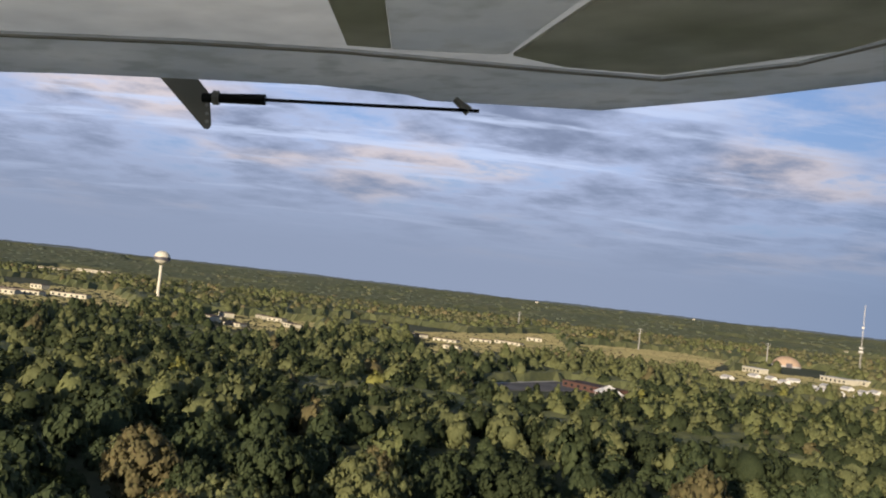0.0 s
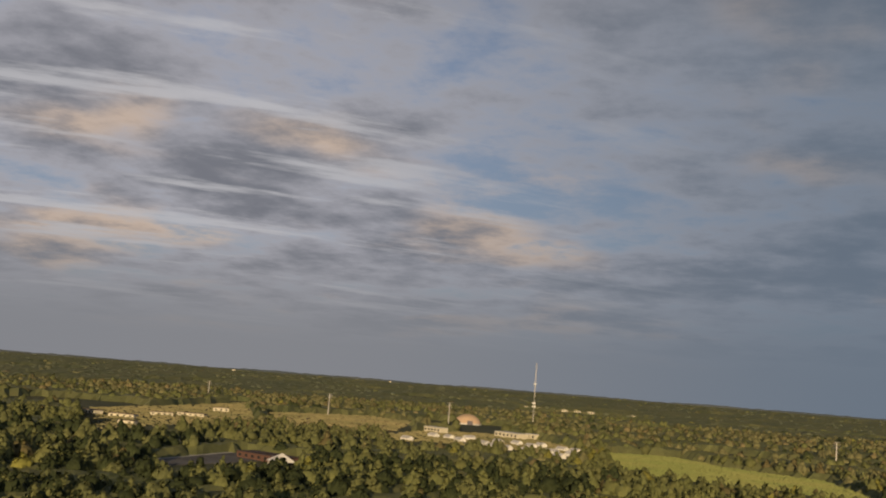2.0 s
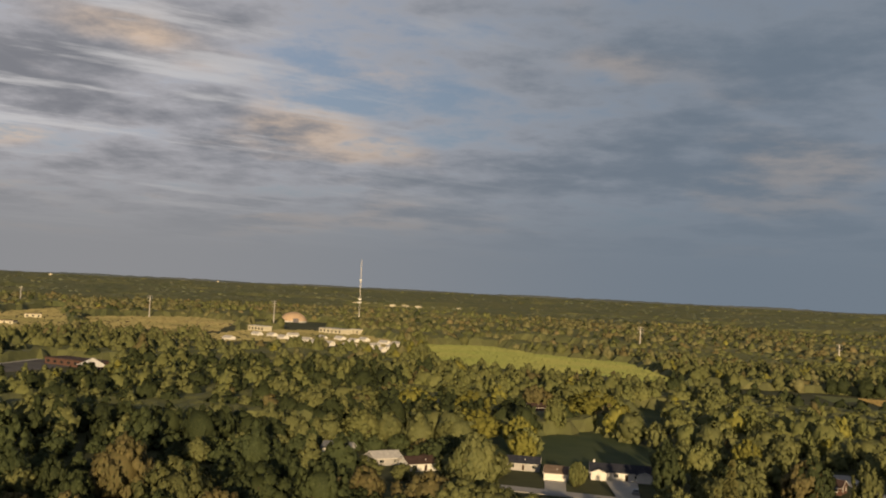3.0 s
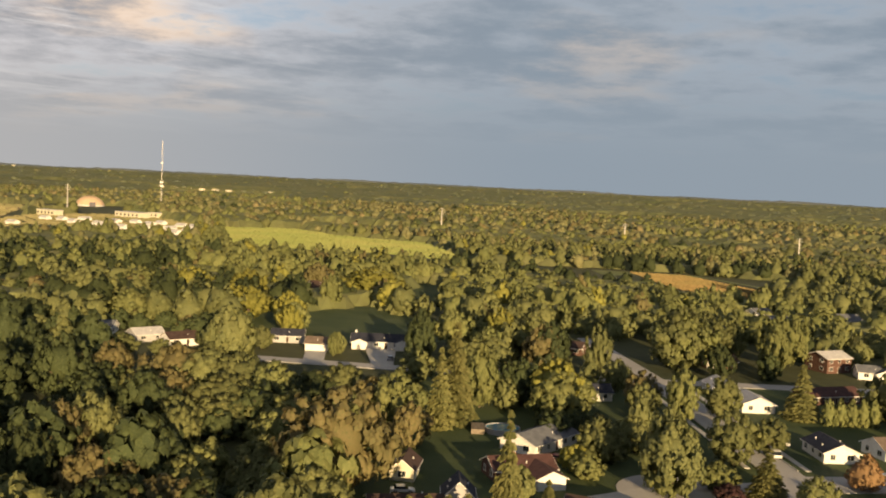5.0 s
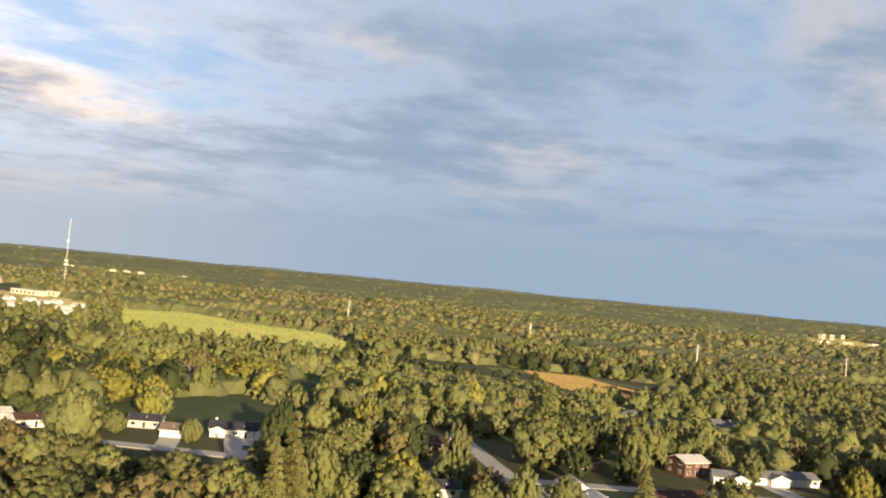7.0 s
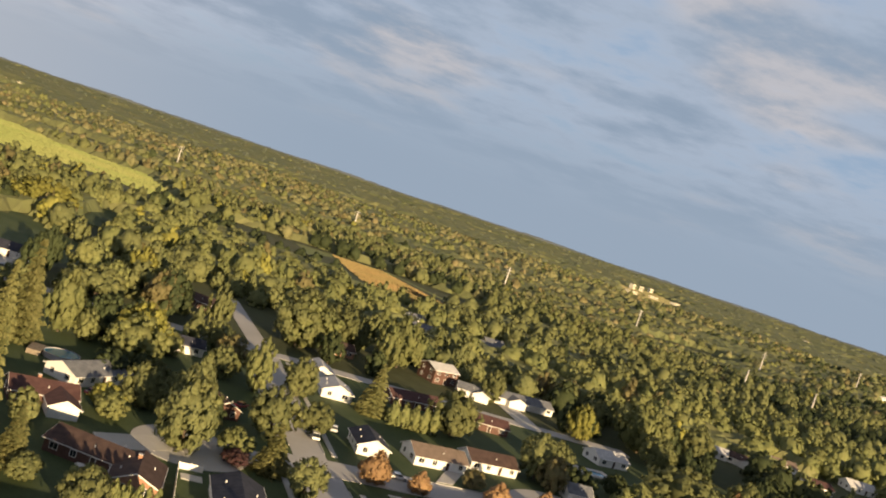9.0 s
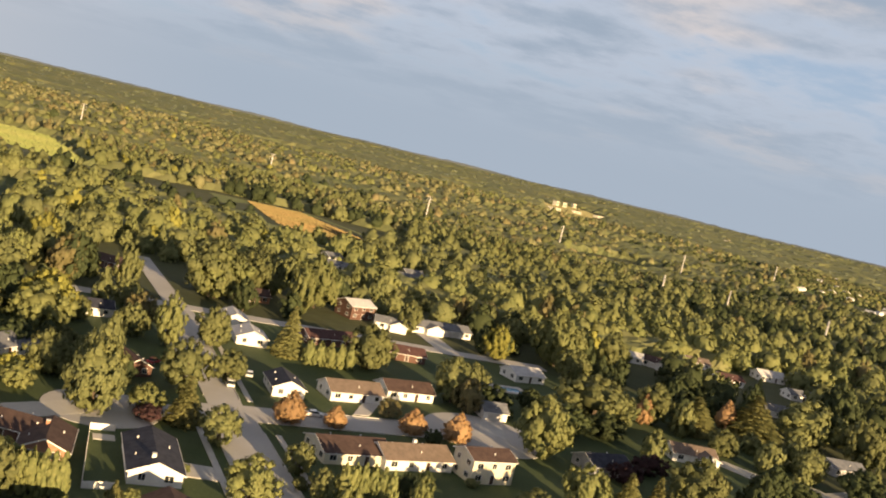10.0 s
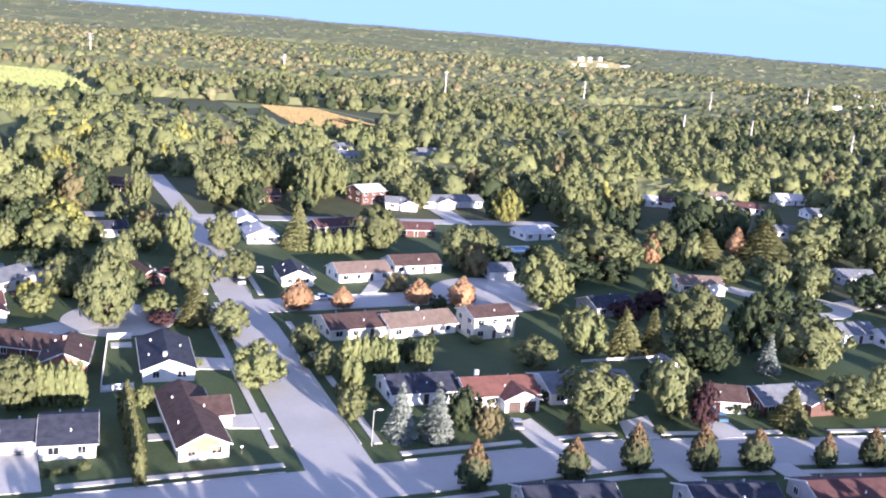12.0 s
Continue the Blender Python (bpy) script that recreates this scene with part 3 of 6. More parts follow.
def opening(parent, face, at, sill, w, h, hx, hy, kind="window", material=None):
    """A window, door or garage door set on a wall: face is x+, x-, y+ or y-, at its place along the wall."""
    def place(u, v, d):
        s = 1 if face[1] == "+" else -1
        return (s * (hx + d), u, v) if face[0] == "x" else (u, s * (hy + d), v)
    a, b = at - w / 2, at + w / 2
    bm = bmesh.new()
    f = 0.09
    for o in ([(a - f, sill - f), (b + f, sill - f), (b + f, sill), (a - f, sill)], [(a - f, sill + h), (b + f, sill + h), (b + f, sill + h + f), (a - f, sill + h + f)],
              [(a - f, sill), (a, sill), (a, sill + h), (a - f, sill + h)], [(b, sill), (b + f, sill), (b + f, sill + h), (b, sill + h)]):
        prism(bm, o, -0.02, 0.06, place)
    if kind == "window":
        prism(bm, [(at - 0.03, sill), (at + 0.03, sill), (at + 0.03, sill + h), (at - 0.03, sill + h)], -0.02, 0.05, place)
    ob = part(kind, bm, TRIM, parent, "white framed " + kind.replace("_", " "))
    bm = bmesh.new()
    if kind == "garage_door":
        for r in range(4):
            z = sill + h * r / 4
            prism(bm, [(a, z + 0.015), (b, z + 0.015), (b, z + h / 4 - 0.015), (a, z + h / 4 - 0.015)], -0.02, 0.03, place)
        part("door_panel", bm, material or GDOOR, ob)
    elif kind == "door":
        prism(bm, [(a, sill), (b, sill), (b, sill + h), (a, sill + h)], -0.02, 0.03, place)
        part("door_leaf", bm, DOORP, ob)
    else:
        prism(bm, [(a, sill), (b, sill), (b, sill + h), (a, sill + h)], -0.02, 0.02, place)
        part("pane", bm, GLASS, ob)
    return ob


FOOT = []


def house(label, x, y, yaw, length, width, roof, wall, e=2.7, rise=1.8, wing=None, garage=None, chimney=None, far=False, front=None, gdoor=None, panel=None, doors=False, wing2=None):
    """A house with its ridge along its own x. wing: (x, y, length, width) of a cross gable with its ridge along y. garage: (face, place, width)."""
    ob = tagged(thing("house", x, y, yaw), label, "house", "houses of the neighbourhood")
    FOOT.append((x, y, math.hypot(length, width) / 2))
    hl, hw = length / 2, width / 2
    gable_body(ob, 0, 0, "x", length, width, e, rise, wall, roof)
    if wing:
        wx, wy, wlen, ww = wing
        r2 = min(rise * ww / width, rise * 0.96)
        gable_body(ob, wx, wy, "y", wlen, ww, e - 0.01, r2, front or wall, roof)
    if wing2:
        gable_body(ob, wing2[0], wing2[1], "y", wing2[2], wing2[3], e - 0.02, min(rise * wing2[3] / width, rise * 0.96), front or wall, roof)
    if panel:
        bm = bmesh.new()
        k = rise / hw
        prism(bm, [(-hw * 0.62, 1.45), (hw * 0.62, 1.45), (hw * 0.62, e + rise * 0.30), (0.05, e + rise * 0.88), (-0.05, e + rise * 0.88), (-hw * 0.62, e + rise * 0.30)], -hl - 0.05, -hl + 0.01, lambda u, v, w: (w, u, v))
        part("gable_panel", bm, panel, ob, "orange brick panel under the gable")
    if wing and doors:
        for sx in (-1, 1):
            opening(ob, "y-", wing[0] + sx * wing[3] * 0.22, 0.0, wing[3] * 0.36, 2.1, 0, -wing[1] + wing[2] / 2, "garage_door", DOORP)
    storeys = [0.95] if e < 4 else [0.95, 3.55]
    busy = []
    if garage:
        face, at, gw = garage
        opening(ob, face, at, 0.0, gw, 2.15, hl, hw, "garage_door", gdoor)
        busy.append((face, at, gw / 2 + 0.4))
    if not far:
        busy_wing = (wing[0] - wing[3] / 2 - 0.6, wing[0] + wing[3] / 2 + 0.6, wing[1]) if wing else None
        for face, run in (("y-", hl), ("y+", hl), ("x-", hw), ("x+", hw)):
            n = max(1, int(run * 2 / 3.4))
            for sill in storeys:
                for k in range(n):
                    at = -run + (k + 0.5) * 2 * run / n
                    if any(face == g and abs(at - c) < h + 0.8 for g, c, h in busy):
                        continue
                    if busy_wing and face[0] == "y" and busy_wing[0] < at < busy_wing[1] and (busy_wing[2] > 0) == (face == "y+"):
                        continue
                    if face == "y-" and sill < 1 and k == n // 2 and n > 2:
                        opening(ob, face, at, 0.1, 0.95, 2.05, hl, hw, "door")
                    else:
                        opening(ob, face, at, sill, 1.5 if k % 2 == 0 else 1.1, 1.15, hl, hw)
        for k, (vx, vy) in enumerate(((0.25, 0.28), (-0.18, 0.36), (0.05, -0.3))):
            bm = bmesh.new()
            vz = e + rise * (1 - abs(vy) * 2 * hw / hw) + 0.15
            tube(bm, (vx * length, vy * width, vz - 0.3), (vx * length, vy * width, vz + 0.45), 0.11 if k else 0.16, 0.11 if k else 0.16, 8)
            part("vent_pipe", bm, TRIM, ob, "white roof vent pipe")
    if chimney is not None:
        bm = bmesh.new()
        cx, cy = chimney
        box(bm, cx - 0.34, cy - 0.34, e, cx + 0.34, cy + 0.34, e + rise + 0.6)
        c = part("chimney", bm, W_BRICK if wall in (W_BRICK, W_RED) else TRIM, ob, "square masonry chimney stack")
        bm = bmesh.new()
        box(bm, cx - 0.40, cy - 0.40, e + rise + 0.6, cx + 0.40, cy + 0.40, e + rise + 0.70)
        part("cap", bm, CONC, c)
    return ob


# ---------------------------------------------------------------- streets
STREETS = []


def street(a, b, width, label, kerbs=True, name="road"):
    a, b = Vector(a), Vector(b)
    d = (b - a).normalized()
    n = Vector((-d.y, d.x))
    slab(name, [tuple(p) for p in (a - n * width / 2, b - n * width / 2, b + n * width / 2, a + n * width / 2)], ROAD, 0.14 + 0.006 * len(STREETS), label, 0.3, "road")
    STREETS.append(label)


def kerb(a, b):
    """A raised concrete kerb, a step of 15 cm."""
    a, b = Vector(a), Vector(b)
    d = (b - a).normalized()
    n = Vector((-d.y, d.x)) * 0.09
    slab("kerb", [tuple(p) for p in (a - n, b - n, b + n, a + n)], CONC, 0.30, "pale concrete kerb along the street", 0.4, "kerb")


def ribbon(name, a, b, w, material, top, label, category):
    a, b = Vector(a), Vector(b)
    d = (b - a).normalized()
    n = Vector((-d.y, d.x)) * w / 2
    return slab(name, [tuple(p) for p in (a - n, b - n, b + n, a + n)], material, top, label, 0.3, category)


def disc(name, x, y, r, material, top, label, category, sides=28):
    return slab(name, [(x + r * math.cos(2 * math.pi * k / sides), y + r * math.sin(2 * math.pi * k / sides)) for k in range(sides)], material, top, label, 0.3, category)

# ---------------------------------------------------------------- pools, cars, lamps, fences
def round_pool(x, y, r):
    ob = tagged(thing("swimming_pool", x, y), "round above-ground pool with blue water and a deck", "pool")
    bm = bmesh.new()
    bmesh.ops.create_cone(bm, cap_ends=False, segments=28, radius1=r, radius2=r, depth=1.3, matrix=Matrix.Translation((0, 0, 0.65)))
    bmesh.ops.solidify(bm, geom=bm.faces[:], thickness=0.15)
    part("pool_wall", bm, W_GREY, ob)
    bm = bmesh.new()
    bmesh.ops.create_circle(bm, cap_ends=True, segments=28, radius=r - 0.05, matrix=Matrix.Translation((0, 0, 1.15)))
    part("water", bm, POOL, ob)
    bm = bmesh.new()
    box(bm, -r - 3.2, -r * 0.8, 0.0, -r - 0.1, r * 0.8, 1.2)
    part("deck", bm, WOOD, ob)


def flat_pool(x, y, yaw, w, d):
    ob = tagged(thing("swimming_pool", x, y, yaw), "rectangular garden pool with blue water and pale paving", "pool")
    bm = bmesh.new()
    for a in ((-w / 2 - 2, -d / 2 - 2, w / 2 + 2, -d / 2), (-w / 2 - 2, d / 2, w / 2 + 2, d / 2 + 2), (-w / 2 - 2, -d / 2, -w / 2, d / 2), (w / 2, -d / 2, w / 2 + 2, d / 2)):
        box(bm, a[0], a[1], 0.0, a[2], a[3], 0.26)
    part("coping", bm, CONC, ob)
    bm = bmesh.new()
    box(bm, -w / 2, -d / 2, 0.0, w / 2, d / 2, 0.16)
    part("water", bm, POOL, ob)


def wheel_at(ob, x, y, r=0.33):
    bm = bmesh.new()
    bmesh.ops.create_cone(bm, cap_ends=True, segments=16, radius1=r, radius2=r, depth=0.22, matrix=Matrix.Translation((x, y, r)) @ Matrix.Rotation(math.pi / 2, 4, "X"))
    w = part("wheel", bm, TYRE, ob)
    bm = bmesh.new()
    bmesh.ops.create_cone(bm, cap_ends=True, segments=12, radius1=r * 0.6, radius2=r * 0.5, depth=0.25, matrix=Matrix.Translation((x, y, r)) @ Matrix.Rotation(math.pi / 2, 4, "X"))
    part("rim", bm, HUB, w)


def car(x, y, yaw, paint, label, van=False):
    ob = tagged(thing("car", x, y, yaw, 0.22), label, "car", "parked cars")
    L, W, h = (4.9, 1.9, 1.85) if van else (4.6, 1.8, 1.42)
    belt = 0.95 if van else 0.85
    bm = bmesh.new()
    prism(bm, [(-L / 2, 0.35), (L / 2, 0.32), (L / 2, 0.62), (L / 2 - 0.25, 0.74), (L / 2 - 1.15, belt), (-L / 2 + 0.1, belt), (-L / 2, 0.7)], -W / 2, W / 2, lambda u, v, w: (u, w, v))
    bmesh.ops.bevel(bm, geom=bm.edges[:], offset=0.05, segments=2, affect="EDGES")
    part("body", bm, paint, ob)
    bm = bmesh.new()
    back = -L / 2 + (0.1 if van else 0.75)
    prism(bm, [(back, belt - 0.02), (L / 2 - 1.2, belt - 0.02), (L / 2 - 1.95, h - 0.1), (back + 0.4, h - 0.1)], -W / 2 + 0.12, W / 2 - 0.12, lambda u, v, w: (u, w, v))
    part("cabin_glass", bm, GLASS, ob)
    bm = bmesh.new()
    prism(bm, [(back + 0.3, h - 0.11), (L / 2 - 1.9, h - 0.11), (L / 2 - 2.0, h), (back + 0.42, h)], -W / 2 + 0.14, W / 2 - 0.14, lambda u, v, w: (u, w, v))
    part("roof", bm, paint, ob)
    for sx in (-1, 1):
        for sy in (-1, 1):
            wheel_at(ob, sx * L * 0.3, sy * (W / 2 - 0.1))
    for sy in (-1, 1):
        bm = bmesh.new()
        box(bm, L / 2 - 0.06, sy * 0.6 - 0.17, 0.55, L / 2 + 0.02, sy * 0.6 + 0.17, 0.68)
        part("headlight", bm, LAMPS, ob)
    return ob


def street_lamp(x, y, h=6.2):
    ob = tagged(thing("street_lamp", x, y), "slender pale street lamp with a short arm", "street lamp")
    bm = bmesh.new()
    tube(bm, (0, 0, 0), (0, 0, h), 0.11, 0.07, 10)
    part("pole", bm, METAL, ob)
    bm = bmesh.new()
    tube(bm, (0, 0, h - 0.1), (0.9, 0, h + 0.15), 0.05, 0.04, 8)
    part("arm", bm, METAL, ob)
    bm = bmesh.new()
    box(bm, 0.6, -0.2, h + 0.06, 1.5, 0.2, h + 0.26)
    bmesh.ops.bevel(bm, geom=bm.edges[:], offset=0.05, segments=2, affect="EDGES")
    part("lamp_head", bm, TRIM, ob)


def fence(a, b, h=1.5, material=None, label="grey weathered board fence round a garden"):
    a, b = Vector(a), Vector(b)
    d, run = (b - a).normalized(), (b - a).length
    ob = tagged(thing("fence", a.x, a.y, math.degrees(math.atan2(d.y, d.x))), label, "fence")
    n = int(run / 2.4) + 1
    bm = bmesh.new()
    box(bm, -0.05, -0.06, 0, 0.05, 0.06, h + 0.1)
    post = part("post", bm, material or WOOD, ob)
    for k in range(1, n + 1):
        p = new("post", post.data)
        p.parent, p.location = ob, (run * k / n, 0, 0)
    for k in range(n):
        bm = bmesh.new()
        outline = [(run / n * k, 0.05)]
        for j in range(10):
            x0, top = run / n * (k + j / 10), h - 0.04 * ((j * 7) % 3)
            outline += [(x0 + 0.01, top), (x0 + run / n / 10 - 0.01, top)]
        outline.append((run / n * (k + 1), 0.05))
        prism(bm, outline, -0.02, 0.02, lambda u, v, w: (u, w, v))
        part("panel", bm, material or WOOD, ob)


def patio_table(x, y):
    ob = tagged(thing("garden_table", x, y, z=0.1), "round white garden table on a patio", "table")
    bm = bmesh.new()
    bmesh.ops.create_cone(bm, cap_ends=True, segments=20, radius1=0.9, radius2=0.9, depth=0.06, matrix=Matrix.Translation((0, 0, 0.74)))
    part("tabletop", bm, TRIM, ob)
    for k in range(4):
        bm = bmesh.new()
        a = k * math.pi / 2
        tube(bm, (0.6 * math.cos(a), 0.6 * math.sin(a), 0), (0.5 * math.cos(a), 0.5 * math.sin(a), 0.72), 0.03, 0.03, 6)
        part("leg", bm, TRIM, ob)


def bench_pad(x, y, yaw, w, d):
    slab("patio", [tuple((Matrix.Rotation(radians(yaw), 2) @ Vector(p)) + Vector((x, y))) for p in ((-w / 2, -d / 2), (w / 2, -d / 2), (w / 2, d / 2), (-w / 2, d / 2))], CONC, 0.21, "small pale concrete patio in a garden", 0.3, "patio")


def mailbox(x, y):
    ob = tagged(thing("mailbox", x, y, z=0.1), "small pale mailbox on a post", "mailbox")
    bm = bmesh.new()
    tube(bm, (0, 0, 0), (0, 0, 1.0), 0.05, 0.05, 6)
    part("post", bm, WOOD, ob)
    bm = bmesh.new()
    box(bm, -0.25, -0.12, 0.95, 0.25, 0.12, 1.25)
    bmesh.ops.bevel(bm, geom=bm.edges[:], offset=0.05, segments=2, affect="EDGES")
    part("box", bm, TRIM, ob)


# ---------------------------------------------------------------- far landmarks
def power_pole(x, y, h, yaw=20, label="tall pale steel power line pole with crossarms"):
    ob = tagged(thing("power_pole", x, y, yaw), label, "power pole", "power line poles")
    bm = bmesh.new()
    tube(bm, (0, 0, -0.5), (0, 0, h), 1.0, 0.5, 10)
    part("pole", bm, METAL, ob)
    for k, z in enumerate((0.97, 0.87, 0.77)):
        for s in (-1, 1):
            bm = bmesh.new()
            tube(bm, (0, 0, h * z), (s * (3.0 + 0.6 * (k == 1)), 0, h * z + 0.6), 0.22, 0.12, 6)
            arm = part("crossarm", bm, METAL, ob)
            bm = bmesh.new()
            tube(bm, (s * (3.0 + 0.6 * (k == 1)), 0, h * z + 0.5), (s * (3.0 + 0.6 * (k == 1)), 0, h * z - 1.3), 0.14, 0.10, 6)
            part("insulator", bm, W_GREY, arm)


def lattice_mast(x, y, h):
    ob = tagged(thing("radio_mast", x, y), "tall slim lattice radio mast with white antennas", "radio mast")
    legs = [(1.1 * math.cos(a), 1.1 * math.sin(a)) for a in (0.3, 2.4, 4.5)]
    for lx, ly in legs:
        bm = bmesh.new()
        tube(bm, (lx, ly, -0.5), (lx * 0.45, ly * 0.45, h), 0.22, 0.16, 6)
        part("leg", bm, METAL, ob)
    bm = bmesh.new()
    n = int(h / 2.6)
    for k in range(n):
        z0, z1 = h * k / n, h * (k + 1) / n
        f0, f1 = 1 - 0.55 * k / n, 1 - 0.55 * (k + 1) / n
        for i in range(3):
            (ax, ay), (bx, by) = legs[i], legs[(i + 1) % 3]
            tube(bm, (ax * f0, ay * f0, z0), (bx * f1, by * f1, z1), 0.09, 0.09, 4)
    part("bracing", bm, METAL, ob)
    for z, r in ((0.31, 2.6), (0.36, 2.2), (0.66, 1.4)):
        for k in range(6):
            a = k * math.pi / 3
            bm = bmesh.new()
            box(bm, r * math.cos(a) - 0.4, r * math.sin(a) - 0.4, h * z, r * math.cos(a) + 0.4, r * math.sin(a) + 0.4, h * z + 2.6)
            part("antenna_panel", bm, TRIM, ob)


def water_tower(x, y, h, r):
    ob = tagged(thing("water_tower", x, y), "cream water tower with a dark banded ball tank", "water tower")
    bm = bmesh.new()
    prof = [(4.2, 0), (2.6, 4), (1.9, 10), (1.75, h - 2 * r + 1.0), (3.4, h - 2 * r + 2.2)]
    for (r0, z0), (r1, z1) in zip(prof, prof[1:]):
        bmesh.ops.create_cone(bm, cap_ends=False, segments=24, radius1=r0, radius2=r1, depth=z1 - z0, matrix=Matrix.Translation((0, 0, (z0 + z1) / 2)))
    part("stem", bm, TANK, ob)
    bm = bmesh.new()
    bmesh.ops.create_uvsphere(bm, u_segments=32, v_segments=20, radius=r, matrix=Matrix.Translation((0, 0, h - r * 0.82)) @ Matrix.Diagonal((1, 1, 0.82, 1)))
    for f in bm.faces:
        f.smooth = True
    part("tank", bm, TANK, ob)
    bm = bmesh.new()
    zc = h - r * 0.95
    bmesh.ops.create_cone(bm, cap_ends=False, segments=32, radius1=r * 1.02, radius2=r * 1.02, depth=3.8, matrix=Matrix.Translation((0, 0, zc)))
    part("band", bm, BANDP, ob, "dark lettering band worn to plain bars")


def storage_dome(x, y, r, h):
    ob = tagged(thing("storage_dome", x, y, 30), "tan domed storage building", "dome")
    bm = bmesh.new()
    bmesh.ops.create_uvsphere(bm, u_segments=28, v_segments=16, radius=1.0, matrix=Matrix.Diagonal((r, r, h, 1)))
    bmesh.ops.bisect_plane(bm, geom=bm.verts[:] + bm.edges[:] + bm.faces[:], plane_co=(0, 0, 0), plane_no=(0, 0, 1), clear_inner=True)
    part("shell", bm, DOMEM, ob)
    bm = bmesh.new()
    bmesh.ops.create_cone(bm, cap_ends=False, segments=28, radius1=r * 1.01, radius2=r * 1.01, depth=2.4, matrix=Matrix.Translation((0, 0, 1.0)))
    part("ring_wall", bm, CONC, ob)
    bm = bmesh.new()
    box(bm, -4, -r - 1.5, 0, 4, -r + 3, 6)
    part("door_hood", bm, BANDP, ob)


DOMEM = surface("tan_dome_cladding", (0.50, 0.36, 0.25), (0.58, 0.42, 0.30), 0.1, 0.7, 0.05, 0.8)


def hall(x, y, yaw, L, W, h, wall, roof, label):
    ob = tagged(thing("hall", x, y, yaw), label, "building", "large low buildings")
    bm = bmesh.new()
    box(bm, -L / 2, -W / 2, -30.0, L / 2, W / 2, h)
    part("wall", bm, wall, ob)
    bm = bmesh.new()
    box(bm, -L / 2 - 0.4, -W / 2 - 0.4, h, L / 2 + 0.4, W / 2 + 0.4, h + 0.5)
    part("roof", bm, roof, ob)
    n = max(2, int(L / 6))
    for k in range(n):
        bm = bmesh.new()
        a = -L / 2 + (k + 0.5) * L / n
        box(bm, a - 1.3, -W / 2 - 0.08, h * 0.35, a + 1.3, -W / 2 + 0.02, h * 0.75)
        part("window", bm, GLASS, ob)


def tent_roof(x, y, r, h):
    ob = tagged(thing("pavilion", x, y), "white peaked pavilion roof beside a car park", "pavilion")
    bm = bmesh.new()
    bmesh.ops.create_cone(bm, cap_ends=True, segments=4, radius1=r, radius2=0.1, depth=h, matrix=Matrix.Translation((0, 0, 3 + h / 2)))
    part("roof", bm, TRIM, ob)
    for k in range(4):
        bm = bmesh.new()
        a = k * math.pi / 2
        tube(bm, (r * 0.85 * math.cos(a), r * 0.85 * math.sin(a), 0), (r * 0.85 * math.cos(a), r * 0.85 * math.sin(a), 3.3), 0.15, 0.15, 6)
        part("post", bm, TRIM, ob)

# ---------------------------------------------------------------- the neighbourhood: ground, streets, paving
slab("lawn", [(-27.5, 75), (237.5, 82.5), (237.5, 295), (75, 312.5), (-12.5, 305), (-27.5, 237.5)], GRASS, 0.08, "mown lawn between the houses", 0.4, "lawn")
slab("lawn", [(-105, 412.5), (-80, 367.5), (-50, 347.5), (-5, 362.5), (-15, 406.2), (-46.2, 457.5), (-68.8, 431.2)], GRASS, 0.08, "mown lawn behind a white house", 0.4, "lawn")
slab("field", [(-256.2, 1040), (-192.5, 798.8), (-137.5, 786.2), (-66.2, 793.8), (-5, 746.2), (5, 762.5), (-45, 967.5), (-128.8, 1000), (-191.2, 1088.8)], FIELD, 0.25, "sunlit mown green field on a low rise", 0.6, "field")
slab("meadow", [(92, 748), (104, 600), (138, 500), (198, 515), (210, 640), (170, 755)], FIELD, 0.10, "sunlit grass round a dry meadow", 0.4, "meadow")
slab("meadow", [(122.5, 737.5), (130, 620), (160, 577.5), (187.5, 622.5), (160, 740)], DRY, 0.2, "dry tawny meadow in a gap between trees", 0.6, "meadow")
slab('field', [(-761.7, 1191.1), (-582.1, 950.4), (-494.9, 1046.5), (-589.2, 1325.5), (-685.9, 1371.2)], DRY, 0.2, 'dull olive field beyond the wood', 0.3, 'field')
slab("lawn", [(-40, 985), (-4, 894), (12, 762), (20, 800), (4, 940), (-26, 1050)], GRASS, 0.25, "shaded green meadow beside the field", 0.6, "meadow")
slab("lawn", [(-32, 482), (-12, 482), (-14, 570), (-28, 570)], GRASS, 0.25, "green clearing between trees", 0.6, "lawn")
ribbon("road", (270, 826), (420, 830), 7, CONC, 0.4, "far pale road below the power line", "road")
MAIN_A = (76.1, 105)
street(MAIN_A, (65.5, 206), 11.0, "worn pale asphalt street running away from the crossing")
street((66.2, 200), (57.6, 304), 8.2, "worn pale asphalt street, narrower between gardens")
street((57.8, 301), (45.0, 388), 7.0, "pale asphalt road ending at a wood")
street((-31.2, 96.0), (122.3, 115.8), 11.0, "worn pale asphalt street lined with small trees")
street((121.7, 115.8), (250, 110), 11.0, "worn pale asphalt street lined with small trees, after a slight bend")
street((67.5, 202), (125, 212.2), 11.0, "short asphalt side street ending in a turning circle")
disc("road", 131.9, 214.4, 16.2, ROAD, 0.19, "asphalt turning circle at the street end", "road")
street((37.5, 193.1), (66.2, 198.1), 9.5, "short asphalt side street on the west")
disc("road", 39.4, 191.9, 11.9, ROAD, 0.194, "asphalt turning circle beside a hedge", "road")
street((-75, 310.5), (-10, 304.4), 7.6, "narrow asphalt lane passing a white house")
street((-10, 304.4), (53.8, 305.6), 7.6, "narrow asphalt cross street")
street((55, 305.6), (187.5, 309.4), 7.6, "narrow asphalt cross street in front of brick houses")


def street_y(x):
    """The middle of the tree-lined street, which bends a little."""
    return 96.0 + (x + 31.2) * 0.129 if x < 122 else 115.8 - (x - 122) * 0.0455


